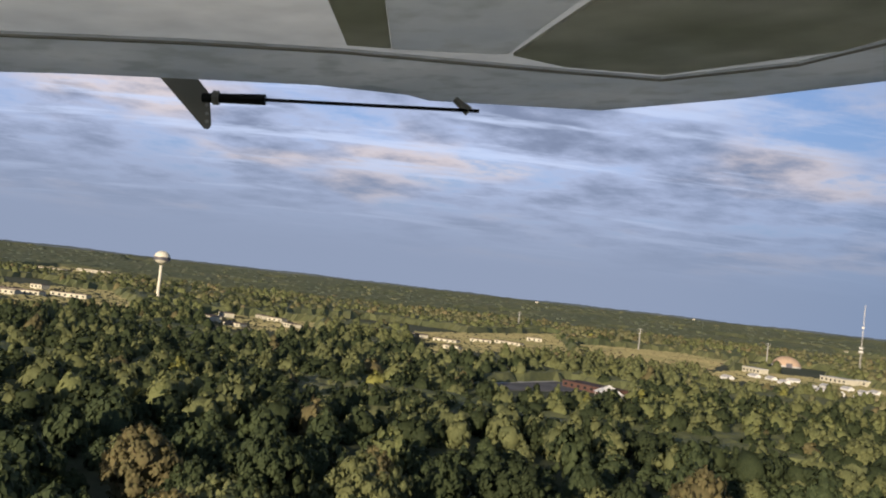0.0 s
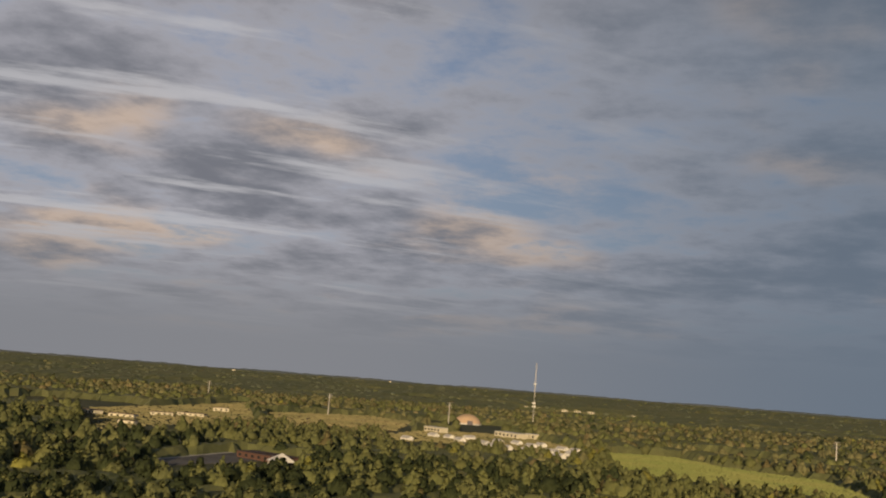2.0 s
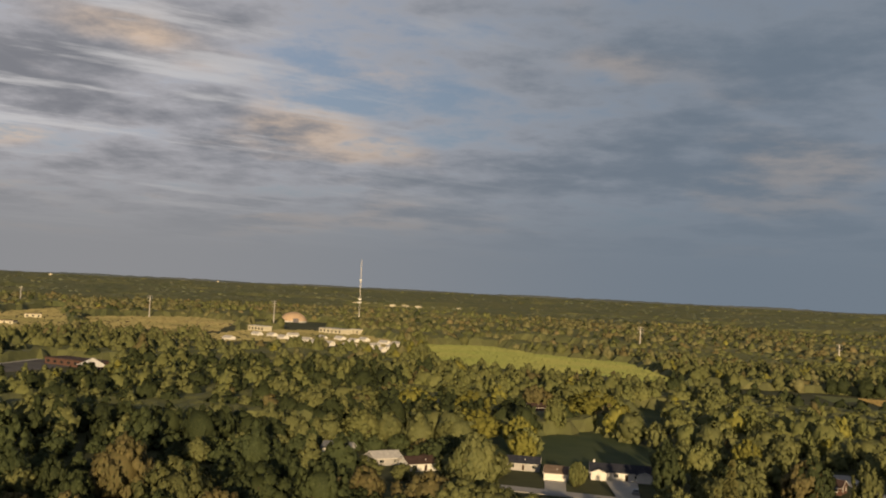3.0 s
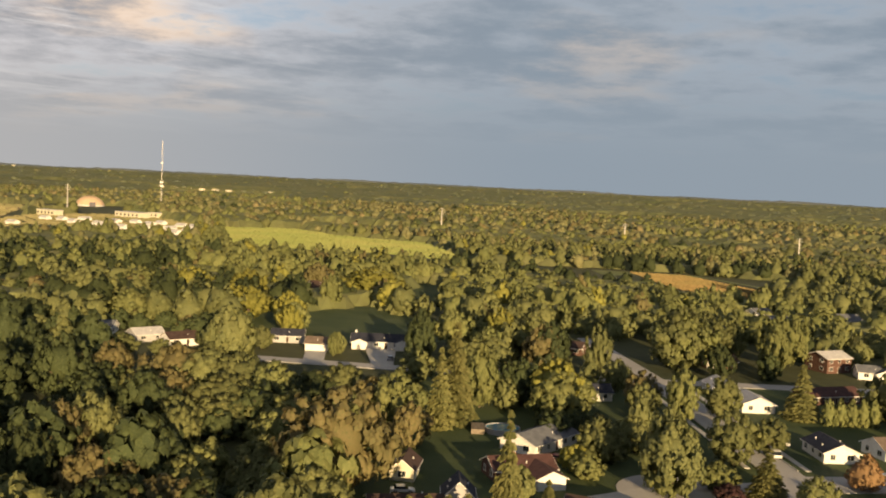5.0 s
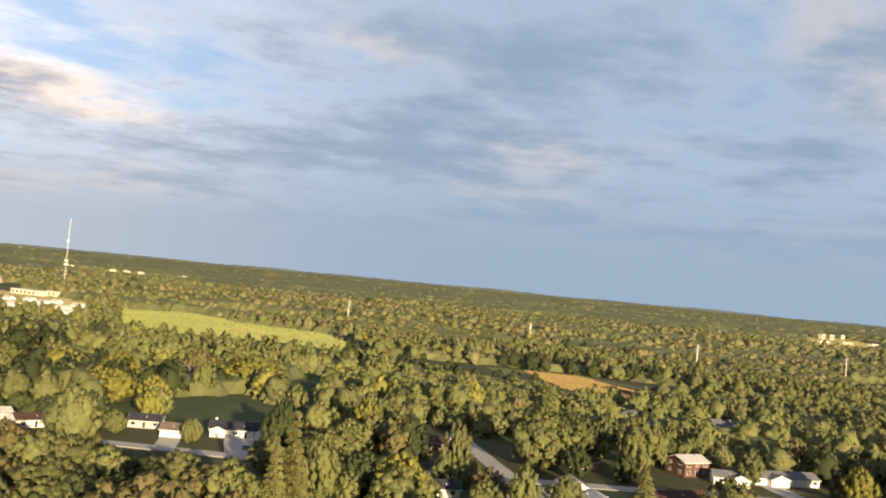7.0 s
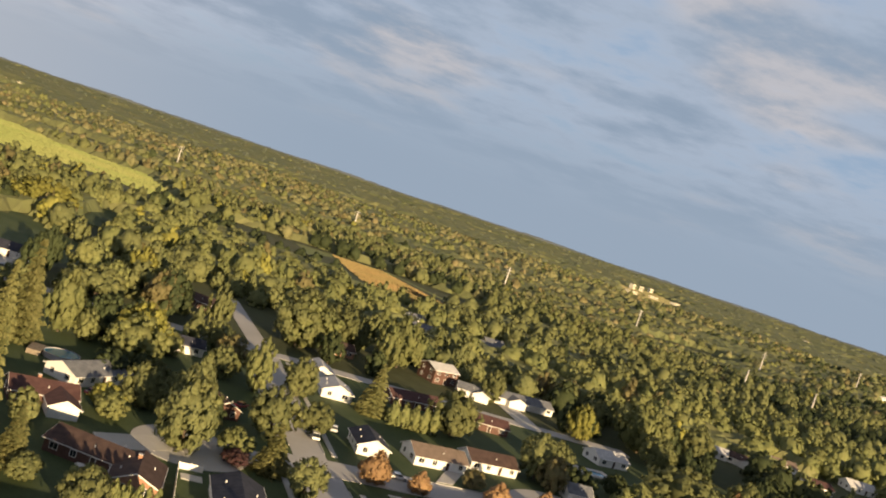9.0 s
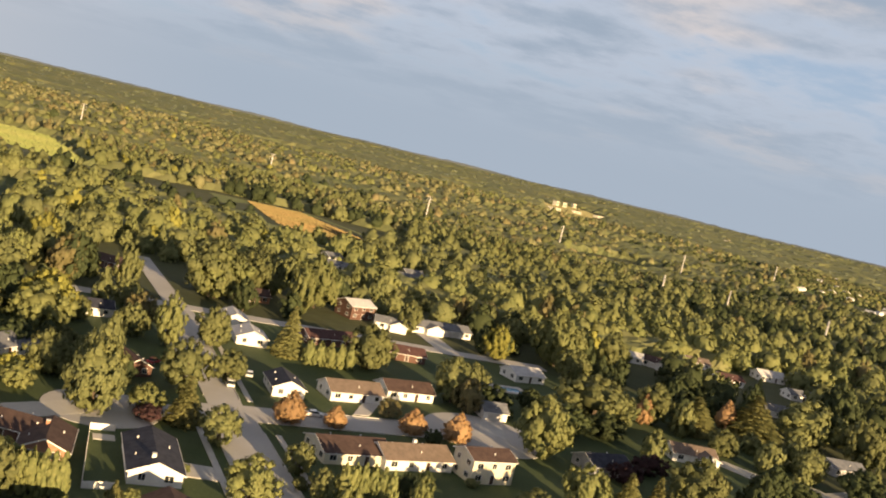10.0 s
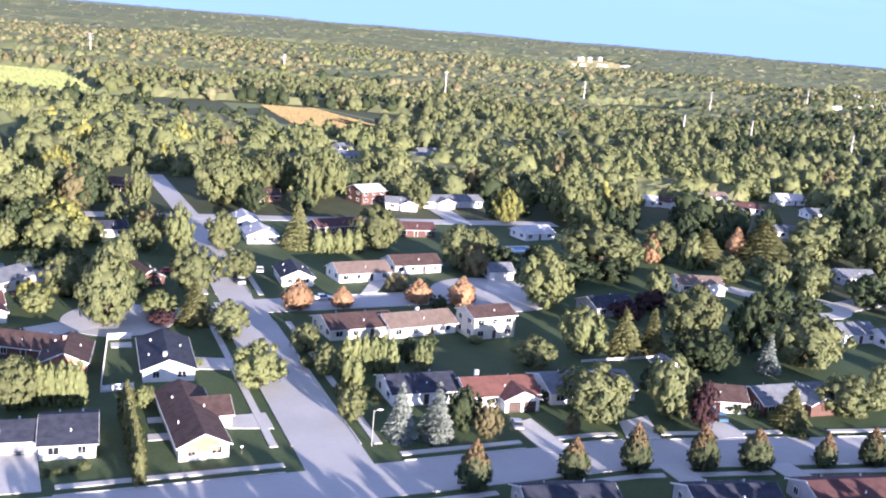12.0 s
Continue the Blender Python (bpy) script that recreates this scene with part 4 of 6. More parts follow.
def kerb_and_path(x0, x1, side):
    kerb((x0, street_y(x0) + side * 5.6), (x1, street_y(x1) + side * 5.6))
    ribbon("pavement", (x0, street_y(x0) + side * 8.2), (x1, street_y(x1) + side * 8.2), 1.3, CONC, 0.25, "pale concrete footpath beside the street", "pavement")


def main_x(y):
    """The middle of the street that runs away from the crossing."""
    return 76.1 - (y - 105) * 0.1049 if y < 203 else 65.9 - (y - 203) * 0.0827


for side in (-1, 1):
    for y0, y1, k, w in ((123.5, 190, 5.6, 8.5), (212, 299, 4.2, 6.6)):
        kerb((main_x(y0) + side * k, y0), (main_x(y1) + side * k, y1))
        ribbon("pavement", (main_x(y0) + side * w, y0), (main_x(y1) + side * w, y1), 1.3, CONC, 0.25, "pale concrete footpath beside the street", "pavement")
for x0, x1 in ((-25, 20), (34, 66.5), (85.5, 107), (114, 122), (122, 125.5), (132, 142.5), (150, 158), (168, 240)):
    kerb_and_path(x0, x1, 1)
for x0, x1 in ((-25, 62), (85.5, 97), (106, 122), (122, 126.5), (132, 146), (151.5, 240)):
    kerb_and_path(x0, x1, -1)
for side in (-1, 1):
    kerb((82, 204.5 + side * 5.65), (116, 210.6 + side * 5.65))
slab('driveway', [(59.2, 136.7), (65.7, 137.7), (66.5, 130.8), (58.9, 131.4)], CONC, 0.21, 'pale concrete driveway beside a brown roof', 0.3, 'driveway')
slab('driveway', [(54.7, 166.7), (62.0, 165.8), (61.1, 159.4), (54.3, 160.0)], CONC, 0.21, 'pale concrete driveway beside a blue-black roof', 0.3, 'driveway')
slab('driveway', [(20.8, 123.6), (30.5, 123.5), (32.4, 111.5), (22.9, 110.9)], CONC, 0.21, 'broad pale concrete garage driveway', 0.3, 'driveway')
slab('driveway', [(108.0, 129.7), (112.4, 131.9), (114.9, 117.7), (109.7, 117.5)], CONC, 0.21, 'pale concrete driveway with a parked car', 0.3, 'driveway')
slab('driveway', [(128.6, 129.2), (135.4, 131.4), (133.1, 121.3), (126.4, 120.7)], CONC, 0.21, 'pale concrete driveway', 0.3, 'driveway')
slab('driveway', [(144.8, 126.9), (150.4, 129.2), (149.8, 120.4), (144.0, 120.4)], CONC, 0.21, 'pale concrete driveway with a parked car', 0.3, 'driveway')
slab('driveway', [(127.0, 111.4), (131.6, 111.0), (133.2, 100.4), (128.6, 100.4)], CONC, 0.21, 'pale concrete driveway crossing the verge', 0.3, 'driveway')
slab('driveway', [(146.4, 109.9), (151.1, 109.6), (153.4, 99.9), (148.4, 99.7)], CONC, 0.21, 'pale concrete driveway crossing the verge', 0.3, 'driveway')
slab('driveway', [(144.7, 336.9), (153.3, 333.8), (154.6, 309.9), (147.2, 306.0)], CONC, 0.21, 'curved pale driveway of a low house', 0.3, 'driveway')
slab('driveway', [(138.9, 237.8), (144.5, 238.0), (137.4, 214.1), (130.0, 213.9)], CONC, 0.21, 'pale concrete garage driveway', 0.3, 'driveway')
slab('driveway', [(20.9, 185.9), (36.9, 196.3), (39.0, 188.5), (23.9, 178.2)], CONC, 0.21, 'pale concrete driveway to a maroon house', 0.3, 'driveway')
slab('driveway', [(203.5, 221.5), (209.5, 224.0), (217, 213), (211, 208)], CONC, 0.204, 'pale curved drive among trees', 0.3, 'driveway')
disc('driveway', 221.0, 203.6, 11.8, CONC, 0.21, 'pale paved turning loop among trees', 'driveway')
disc('lawn', 221.4, 203.6, 6.4, GRASS, 0.26, 'round grass island in a paved loop', 'lawn')
slab('driveway', [(231, 207), (246, 213), (250, 206), (231, 198)], CONC, 0.205, 'pale paved drive among trees', 0.3, 'driveway')
slab('driveway', [(-55.4, 328.0), (-48.6, 328.0), (-46.6, 307.0), (-53.2, 307.0)], CONC, 0.21, 'pale drive before a white garage', 0.3, 'driveway')
slab('driveway', [(-36.4, 337.5), (-26.0, 337.5), (-24.6, 306.0), (-31.2, 306.0)], CONC, 0.21, 'pale drive before a white two-gabled house', 0.3, 'driveway')
slab('driveway', [(97.1, 214.2), (101.5, 215.3), (108.0, 230.1), (103.0, 228.7)], CONC, 0.21, 'short pale drive to a duplex', 0.3, 'driveway')
slab('car_park', [(-410, 478), (-418, 612), (-372, 612), (-378, 540), (-388, 478)], TAR, 0.3, 'dark tarmac car park beside a hall', 0.3, 'car park')
ribbon('pavement', (-412, 478), (-420, 612), 4.5, CONC, 0.34, 'pale concrete strip along a car park', 'pavement')

# ---------------------------------------------------------------- houses, each with its ridge's middle and turn
house("white-sided low house with a dark brown roof", 53.0, 131.6, 98.3, 23.4, 7.6, R_BROWN, W_WHITE, 2.5, 1.8, wing=(3.5, -3.6, 6.0, 8.0), panel=W_BRICK)
house("white-sided low house with a blue-black roof", 49.1, 162.8, 93.8, 18.2, 9.2, R_NAVY, W_WHITE, 2.5, 1.8, chimney=(-6.5, 0.6))
house("white-sided low corner house with a blue-black roof", 34.6, 128.2, 3.0, 8.0, 12.6, R_NAVY, W_WHITE, 2.5, 2.1)
house("white-sided garage wing with a blue-black roof", 24.3, 127.6, 2.5, 12.4, 8.2, R_NAVY, W_WHITE, 2.5, 1.6, garage=('y-', 1.8, 5.2), gdoor=W_EAVE_SHADE)
house("dark-brick long low house with a dark brown roof", 23.2, 171.2, -22.0, 15.4, 8.8, R_BROWN, W_RED, 2.5, 1.6)
house("orange-brick low gabled house with a dark brown roof", 31.2, 164.0, 88.7, 12.0, 8.2, R_BROWN, W_BRICK, 2.5, 1.8, chimney=(2.0, 0.5))
house("white-sided low house by a round pool with a grey roof", 14.6, 221.6, 53.0, 17.8, 9.2, R_GREY, W_WHITE, 2.5, 1.8)
house("dark-brick low house with a maroon roof", 8.6, 197.4, 17.8, 13.0, 8.0, R_MAROON, W_RED, 2.5, 1.8, wing=(3.0, -5.4, 9.6, 5.8), front=W_WHITE, chimney=(-1.0, 0.8))
house("white-sided gabled house with a pale grey roof", 73.8, 294.0, 93.5, 11.0, 8.0, R_PALE, W_WHITE, 2.5, 1.8)
house("white-sided gabled house with a pale grey roof", 77.0, 273.5, 93.5, 11.0, 9.0, R_PALE, W_WHITE, 2.5, 1.8)
house("white-sided low gabled house with a blue-black roof", 81.3, 226.1, 93.7, 12.0, 8.0, R_NAVY, W_WHITE, 2.5, 1.8)
house("white-sided low duplex house with a tan roof", 99.2, 229.9, 13.3, 14.9, 9.0, R_TAN, W_WHITE, 2.5, 2.0)
house("white-sided low duplex house with a dark brown roof", 116.2, 239.2, 12.4, 14.2, 8.5, R_BROWN, W_WHITE, 2.5, 2.0)
house("cream-sided low house with a dark brown roof", 89.5, 183.5, 13.0, 15.5, 11.0, R_BROWN, W_CREAM, 2.5, 1.8)
house("white-sided long low duplex house with a tan roof", 103.4, 184.0, 15.0, 16.8, 9.0, R_TAN, W_WHITE, 2.5, 2.0, chimney=(1.0, 1.0))
house("cream-sided two-storey house with a dark brown roof", 119.4, 181.4, 14.0, 10.9, 8.0, R_BROWN, W_CREAM, 5.3, 1.5)
house("white-sided low house with a blue-black roof", 94.4, 144.7, 6.0, 13.0, 10.0, R_NAVY, W_WHITE, 2.5, 1.8)
house("white-sided low house with a red-brown roof", 108.8, 142.0, 4.0, 14.2, 9.0, R_RED, W_WHITE, 2.5, 2.0, wing=(2.6, -4.6, 5.0, 6.8), chimney=(-3.2, 2.0), doors=True)
house("white-sided long low house with a grey roof", 127.2, 143.9, 4.0, 17.8, 11.0, R_GREY, W_WHITE, 2.5, 1.8)
house("white-sided small garden shed with a grey roof", 150.9, 153.9, 90.1, 4.8, 4.6, R_GREY, W_WHITE, 2.2, 1.3)
house("white-sided low house with a dark brown roof", 151.8, 136.2, -15.7, 11.1, 8.0, R_BROWN, W_WHITE, 2.5, 1.8, garage=('y-', -4.5, 4.6))
house("dark-brick low house with a grey roof", 167.2, 134.9, 5.4, 17.3, 9.0, R_GREY, W_RED, 2.5, 2.0, wing=(4.2, -3.2, 6.0, 6.0))
house("grey-sided low house by the street with a blue-black roof", 105.2, 97.7, -1.4, 14.0, 9.0, R_NAVY, W_GREY, 2.5, 1.8)
house("grey-sided low house by the street with a blue-black roof", 130.7, 95.3, -2.8, 14.0, 9.0, R_NAVY, W_GREY, 2.5, 1.8)
house("grey-sided low house by the street with a maroon roof", 151.4, 94.9, -1.3, 15.3, 9.5, R_MAROON, W_GREY, 2.5, 1.8)
house("white-sided low house among trees with a tan roof", 195.5, 220.4, -8.5, 13.0, 8.5, R_TAN, W_WHITE, 2.5, 1.8, wing=(3.4, -3.4, 5.0, 6.0))
house("white-sided low house among trees with a grey roof", 213.4, 175.8, 5.1, 10.2, 8.0, R_GREY, W_WHITE, 2.5, 1.8)
house("white-sided low garage among trees with a grey roof", 221.5, 171.1, 6.0, 8.0, 7.0, R_GREY, W_WHITE, 2.5, 1.8)
house("white-sided low house by a blue pool with a pale grey roof", 169.8, 285.9, 15.8, 12.0, 9.0, R_PALE, W_WHITE, 2.5, 1.8)
house("white-sided detached garage with a grey roof", 139.4, 232.0, 3.6, 7.0, 6.5, R_GREY, W_WHITE, 2.5, 1.8, garage=('y-', 0, 4.6))
house("orange-brick low house with a dark brown roof", 84.1, 339.7, 11.7, 11.1, 8.0, R_BROWN, W_BRICK, 2.5, 1.8, garage=('y-', -3.5, 4.0))
house("dark-brick two-storey house with a pale grey roof", 123.2, 343.6, 25.6, 11.0, 10.0, R_PALE, W_RED, 5.0, 1.8)
house("white-sided low house with a grey roof", 133.7, 332.4, -9.6, 10.0, 8.0, R_GREY, W_WHITE, 2.5, 1.8, wing=(3.5, -3.2, 5.0, 6.0))
house("white-sided long low house with a grey roof", 155.3, 340.6, 10.8, 25.3, 9.0, R_GREY, W_WHITE, 2.5, 1.8, wing=(-4.0, -4.0, 6.0, 7.0), garage=('y-', 5.0, 4.8))
house("dark-brick low house with a maroon roof", 103.3, 289.1, 19.5, 17.8, 8.0, R_MAROON, W_RED, 2.5, 1.8)
house("dark-brick low house with a maroon roof", 128.1, 286.0, -0.9, 12.4, 8.0, R_MAROON, W_RED, 2.5, 1.8)
house("white-sided small gabled house among trees with a blue-black roof", 33.8, 275.6, 12.0, 8.4, 6.4, R_NAVY, W_WHITE, 2.5, 1.8)
house("dark-brick low house at the street end with a dark brown roof", 35.0, 352.4, -23.8, 11.0, 8.0, R_BROWN, W_RED, 2.5, 1.8)
house("dark-brick low house among trees with a dark brown roof", 43.9, 223.0, -67.1, 10.0, 7.0, R_BROWN, W_RED, 2.5, 1.8)
house("white-sided small house among trees with a pale grey roof", 249.3, 357.6, -22.6, 8.0, 7.0, R_PALE, W_WHITE, 2.5, 1.8)
house("white-sided low house among trees with a dark brown roof", 258.9, 354.9, -35.9, 10.8, 8.0, R_BROWN, W_WHITE, 2.5, 1.8, wing=(3.6, -3.2, 5.0, 6.0))
house("white-sided low house among trees with a tan roof", 291.3, 375.1, -3.9, 11.0, 8.0, R_TAN, W_WHITE, 2.5, 1.8)
house("white-sided low house among trees with a maroon roof", 290.7, 347.4, -3.4, 11.3, 8.0, R_MAROON, W_WHITE, 2.5, 1.8)
house("white-sided low house among trees with a pale grey roof", 330.6, 374.7, -1.1, 13.9, 8.5, R_PALE, W_WHITE, 2.5, 2.2)
house("white-sided low house among trees with a grey roof", 321.7, 339.7, -2.6, 12.5, 8.0, R_GREY, W_WHITE, 2.5, 1.8)
house("white-sided low house with a pool among trees with a grey roof", 281.4, 298.6, -7.7, 16.2, 8.0, R_GREY, W_WHITE, 2.5, 1.8)
house("grey-sided low house among trees with a blue-black roof", 157.6, 199.1, 12.6, 12.0, 9.0, R_NAVY, W_GREY, 2.5, 1.8)
house("grey-sided low house among trees with a grey roof", 256.1, 230.8, -3.6, 11.9, 8.5, R_GREY, W_GREY, 2.5, 1.8)
house("white-sided large house among trees with a grey roof", 135.2, 441.3, -8.6, 12.1, 9.0, R_GREY, W_WHITE, 4.8, 1.8)
house("white-sided low house among trees with a grey roof", 175.8, 465.7, -2.1, 14.0, 9.0, R_GREY, W_WHITE, 2.5, 1.8)
house("white-sided wide two-gabled house with a blue-black roof", -31.5, 344.0, 3.0, 20.4, 10.0, R_NAVY, W_WHITE, 2.5, 2.0, wing=(-7.4, -4.2, 6.6, 5.0), wing2=(7.4, -4.2, 6.6, 5.0), chimney=(-9.0, 2.2))
house("white-sided double garage with a tan roof", -52.0, 331.8, 0.0, 7.4, 7.5, R_TAN, W_WHITE, 2.5, 1.8, garage=('y-', 0, 5.6), gdoor=TRIM)
house("grey-sided low house among trees with a blue-black roof", -64.4, 345.7, 4.0, 11.0, 8.0, R_NAVY, W_GREY, 2.5, 1.8)
house("white-sided low house by the wood with a dark brown roof", -96.8, 328.5, 40.0, 12.5, 8.0, R_BROWN, W_WHITE, 2.5, 1.8, wing=(4.0, 3.2, 5.0, 6.0))
house("white-sided low house by the wood with a grey roof", -130.0, 343.5, 2.0, 10.0, 8.0, R_GREY, W_WHITE, 2.5, 1.8, garage=('y-', 0.5, 5.0), gdoor=TRIM)
house("grey-sided narrow garden house with a dark brown roof", -14.0, 193.6, 84.0, 8.4, 4.8, R_BROWN, W_CREAM, 2.5, 1.8)
house("grey-sided low house behind conifers with a dark brown roof", -12.6, 169.6, 11.0, 13.0, 7.6, R_BROWN, W_GREY, 2.4, 1.5)
house("grey-sided barn-like garden house with a blue-black roof", -3.4, 177.8, 92.0, 6.6, 5.6, R_NAVY, W_GREY, 2.4, 2.7)
house("grey-sided small house among trees with a tan roof", 9.7, 291.1, 17.7, 9.0, 7.0, R_TAN, W_GREY, 2.5, 1.8)
house("dark-brick house among golden trees with a dark brown roof", -74.0, 491.5, 26.9, 10.0, 8.0, R_BROWN, W_RED, 2.5, 1.8, wing=(0, -3.0, 4.0, 4.0))
house("white-sided gabled house among trees with a grey roof", 137.5, 472.7, 22.7, 10.0, 8.0, R_GREY, W_WHITE, 4.6, 1.8)
house("white-sided low house among trees with a grey roof", 183.2, 485.5, 12.6, 11.0, 8.0, R_GREY, W_WHITE, 2.5, 1.8)
house("white-sided small house in the wood with a dark brown roof", -79.3, 514.5, 32.5, 9.0, 8.0, R_BROWN, W_WHITE, 2.5, 1.8)
house("grey-sided low house in the wood with a pale grey roof", -110.6, 332.6, 40.3, 10.0, 8.0, R_PALE, W_GREY, 2.5, 1.8)
house("white-sided white house in the wood with a grey roof", -662.4, 364.6, 103.3, 16.0, 9.0, R_GREY, W_WHITE, 4.6, 1.8)

# ---------------------------------------------------------------- trees that stand alone
tree(GREEN, 37.3, 188.5, 15.1, 5.9)
tree(GREEN, 28.1, 210.7, 7.7, 4.5)
tree(LIME, 22.1, 197.3, 5.6, 3.3)
tree(LIME, 47.6, 194.9, 5.9, 3.7)
tree(PLUM, 48.3, 188.6, 3.4, 2.8)
tree(PINE, 55.4, 188.4, 10.3, 3.9)
tree(GREEN, 62.0, 179.1, 8.2, 4.0)
tree(LIME, 65.5, 151.2, 8.3, 5.2)
tree(LIME, 45.5, 141.6, 4.0, 2.0)
tree(GREEN, 25.4, 142.0, 9.3, 4.1)
tree(ORANGE, 79.0, 200.6, 7.6, 3.5)
tree(ORANGE, 90.0, 201.6, 5.4, 2.6)
tree(ORANGE, 109.9, 205.8, 6.3, 3.4)
tree(ORANGE, 120.5, 204.4, 7.3, 3.5)
tree(DARK, 113.3, 199.4, 3.9, 2.1)
tree(BRONZE, 106.7, 217.1, 4.8, 3.1)
tree(GREEN, 76.8, 168.9, 6.4, 3.0)
tree(GREEN, 78.8, 155.5, 6.6, 2.5)
tree(LIME, 98.3, 156.9, 6.9, 2.1)
tree(DARK, 96.6, 162.0, 5.6, 2.0)
tree(GREEN, 79.8, 133.3, 6.8, 2.4)
tree(SPRUCE, 86.4, 124.7, 9.9, 2.7)
tree(SPRUCE, 92.6, 124.2, 10.0, 2.8)
tree(DARK, 98.5, 127.4, 8.1, 2.7)
tree(BRONZE, 101.6, 123.8, 7.2, 2.0)
tree(BRONZE, 117.4, 124.6, 4.4, 1.3)
tree(PEAR, 93.4, 105.7, 8.2, 2.5)
tree(PEAR, 110.5, 107.9, 7.2, 2.4)
tree(PEAR, 122.1, 109.4, 8.5, 2.4)
tree(PEAR, 134.0, 108.8, 8.0, 2.4)
tree(PEAR, 143.4, 108.3, 7.3, 2.8)
tree(PEAR, 156.5, 107.7, 6.3, 1.8)
tree(PEAR, 166.0, 107.3, 7.0, 2.3)
tree(GREEN, 124.6, 131.1, 10.9, 6.4)
tree(LIME, 141.8, 202.2, 15.2, 7.1)
tree(GREEN, 122.6, 158.7, 6.8, 4.6)
tree(LIME, 137.1, 165.7, 11.0, 4.5)
tree(PINE, 146.9, 166.4, 10.3, 3.9)
tree(PINE, 153.4, 165.7, 10.6, 3.1)
tree(GREEN, 167.5, 173.0, 14.2, 7.0)
tree(DARK, 160.3, 155.1, 9.7, 5.7)
tree(DARK, 177.8, 165.5, 14.6, 4.2)
tree(SPRUCE, 174.9, 153.0, 8.4, 2.6)
tree(GREEN, 186.7, 156.4, 12.7, 8.2)
tree(DARK, 200.6, 189.9, 10.6, 4.4)
tree(DARK, 213.4, 194.8, 5.7, 4.8)
tree(GREEN, 140.1, 131.2, 12.2, 4.8)
tree(PLUM, 143.3, 125.4, 9.1, 2.3)
tree(PINE, 161.2, 124.6, 7.9, 3.5)
tree(GREEN, 177.3, 128.4, 8.5, 5.4)
tree(GREEN, 186.4, 131.4, 10.2, 3.2)
tree(PLUM, 159.9, 190.7, 5.5, 3.7)
tree(PLUM, 172.1, 200.7, 5.4, 4.5)
tree(LIME, 21.2, 244.0, 12.6, 6.8)
tree(ORANGE, 22.2, 289.0, 4.8, 2.7)
tree(GREEN, 29.7, 265.1, 6.7, 3.5)
tree(DARK, 23.9, 315.4, 15.9, 6.1)
tree(GREEN, 40.7, 319.0, 15.2, 3.6)
tree(BRONZE, 45.8, 267.6, 10.1, 4.2)
tree(LIME, 52.7, 251.6, 14.5, 3.7)
tree(GREEN, 56.1, 214.4, 11.7, 5.4)
tree(GREEN, 65.4, 259.6, 11.3, 5.1)
tree(GREEN, 67.0, 225.2, 8.6, 4.1)
tree(PINE, 86.8, 262.8, 14.4, 4.5)
tree(GREEN, 111.1, 264.0, 13.5, 7.1)
tree(GREEN, 130.3, 240.6, 12.9, 5.8)
tree(GREEN, 143.0, 259.9, 8.5, 4.4)
tree(BRONZE, 132.2, 232.9, 9.7, 4.1)
tree(LIME, 70.3, 330.2, 18.1, 9.3)
tree(GREEN, 92.3, 390.6, 12.6, 7.6)
tree(LIME, 108.1, 346.3, 19.5, 7.7)
tree(GREEN, 91.8, 350.2, 11.5, 3.3)
tree(GOLD, 168.5, 309.4, 12.7, 4.3)
tree(GREEN, 185.6, 338.6, 11.5, 5.8)
tree(LIME, 195.1, 317.5, 18.7, 8.9)
tree(GREEN, 175.8, 242.9, 14.5, 11.3)
tree(GREEN, 226.1, 333.7, 14.1, 5.9)
tree(GREEN, 201.5, 254.3, 13.0, 5.9)
tree(ORANGE, 197.1, 251.8, 9.6, 2.9)
tree(PINE, 215.2, 251.5, 11.3, 7.8)
tree(ORANGE, 234.3, 262.7, 10.0, 3.4)
tree(PINE, 241.0, 257.6, 13.8, 9.2)
tree(GREEN, 261.1, 256.5, 15.7, 10.4)
tree(DARK, 290.5, 277.5, 20.2, 7.1)
tree(GREEN, 272.0, 240.2, 16.1, 6.4)
tree(DARK, 156.6, 223.4, 9.2, 6.6)
tree(GREEN, 193.6, 297.9, 11.6, 6.1)
tree(DARK, 156.9, 246.6, 6.5, 3.6)
tree(DARK, 236.9, 298.0, 9.9, 7.5)
tree(GREEN, 231.1, 214.7, 9.9, 5.2)
tree(DARK, 240.1, 203.8, 9.6, 6.0)
tree(GREEN, 211.9, 229.3, 8.1, 5.2)
tree(DARK, 172.7, 228.3, 7.4, 5.7)
tree(GREEN, 140.8, 330.1, 12.3, 4.2)
tree(GREEN, 35.7, 220.5, 8.1, 4.3)
tree(GREEN, 28.7, 227.4, 6.9, 3.7)
tree(DARK, 41.1, 212.5, 6.5, 3.5)
tree(DARK, 78.9, 315.6, 11.5, 3.9)
tree(DARK, 9.9, 263.7, 11.2, 5.0)
tree(GREEN, 3.2, 302.9, 12.4, 7.6)
tree(DARK, 18.3, 227.5, 6.8, 4.4)
tree(CEDAR, 28.6, 143.8, 7.8, 1.4)
tree(CEDAR, 30.4, 143.7, 7.8, 1.4)
tree(CEDAR, 32.2, 143.6, 7.8, 1.4)
tree(CEDAR, 33.7, 143.5, 7.8, 1.4)
tree(CEDAR, 35.0, 143.4, 7.8, 1.4)
tree(HEDGE, 42.8, 136.8, 6.7, 1.2)
tree(HEDGE, 43.3, 132.8, 6.6, 1.2)
tree(HEDGE, 43.6, 129.0, 6.5, 1.1)
tree(HEDGE, 44.0, 125.4, 6.4, 1.1)
tree(HEDGE, 44.4, 121.8, 6.3, 1.1)
tree(HEDGE, 44.7, 118.5, 6.2, 1.1)
tree(HEDGE, 45.1, 115.2, 6.1, 1.1)
tree(HEDGE, 45.4, 112.1, 6.0, 1.0)
tree(CEDAR, 83.1, 157.1, 7.5, 1.4)
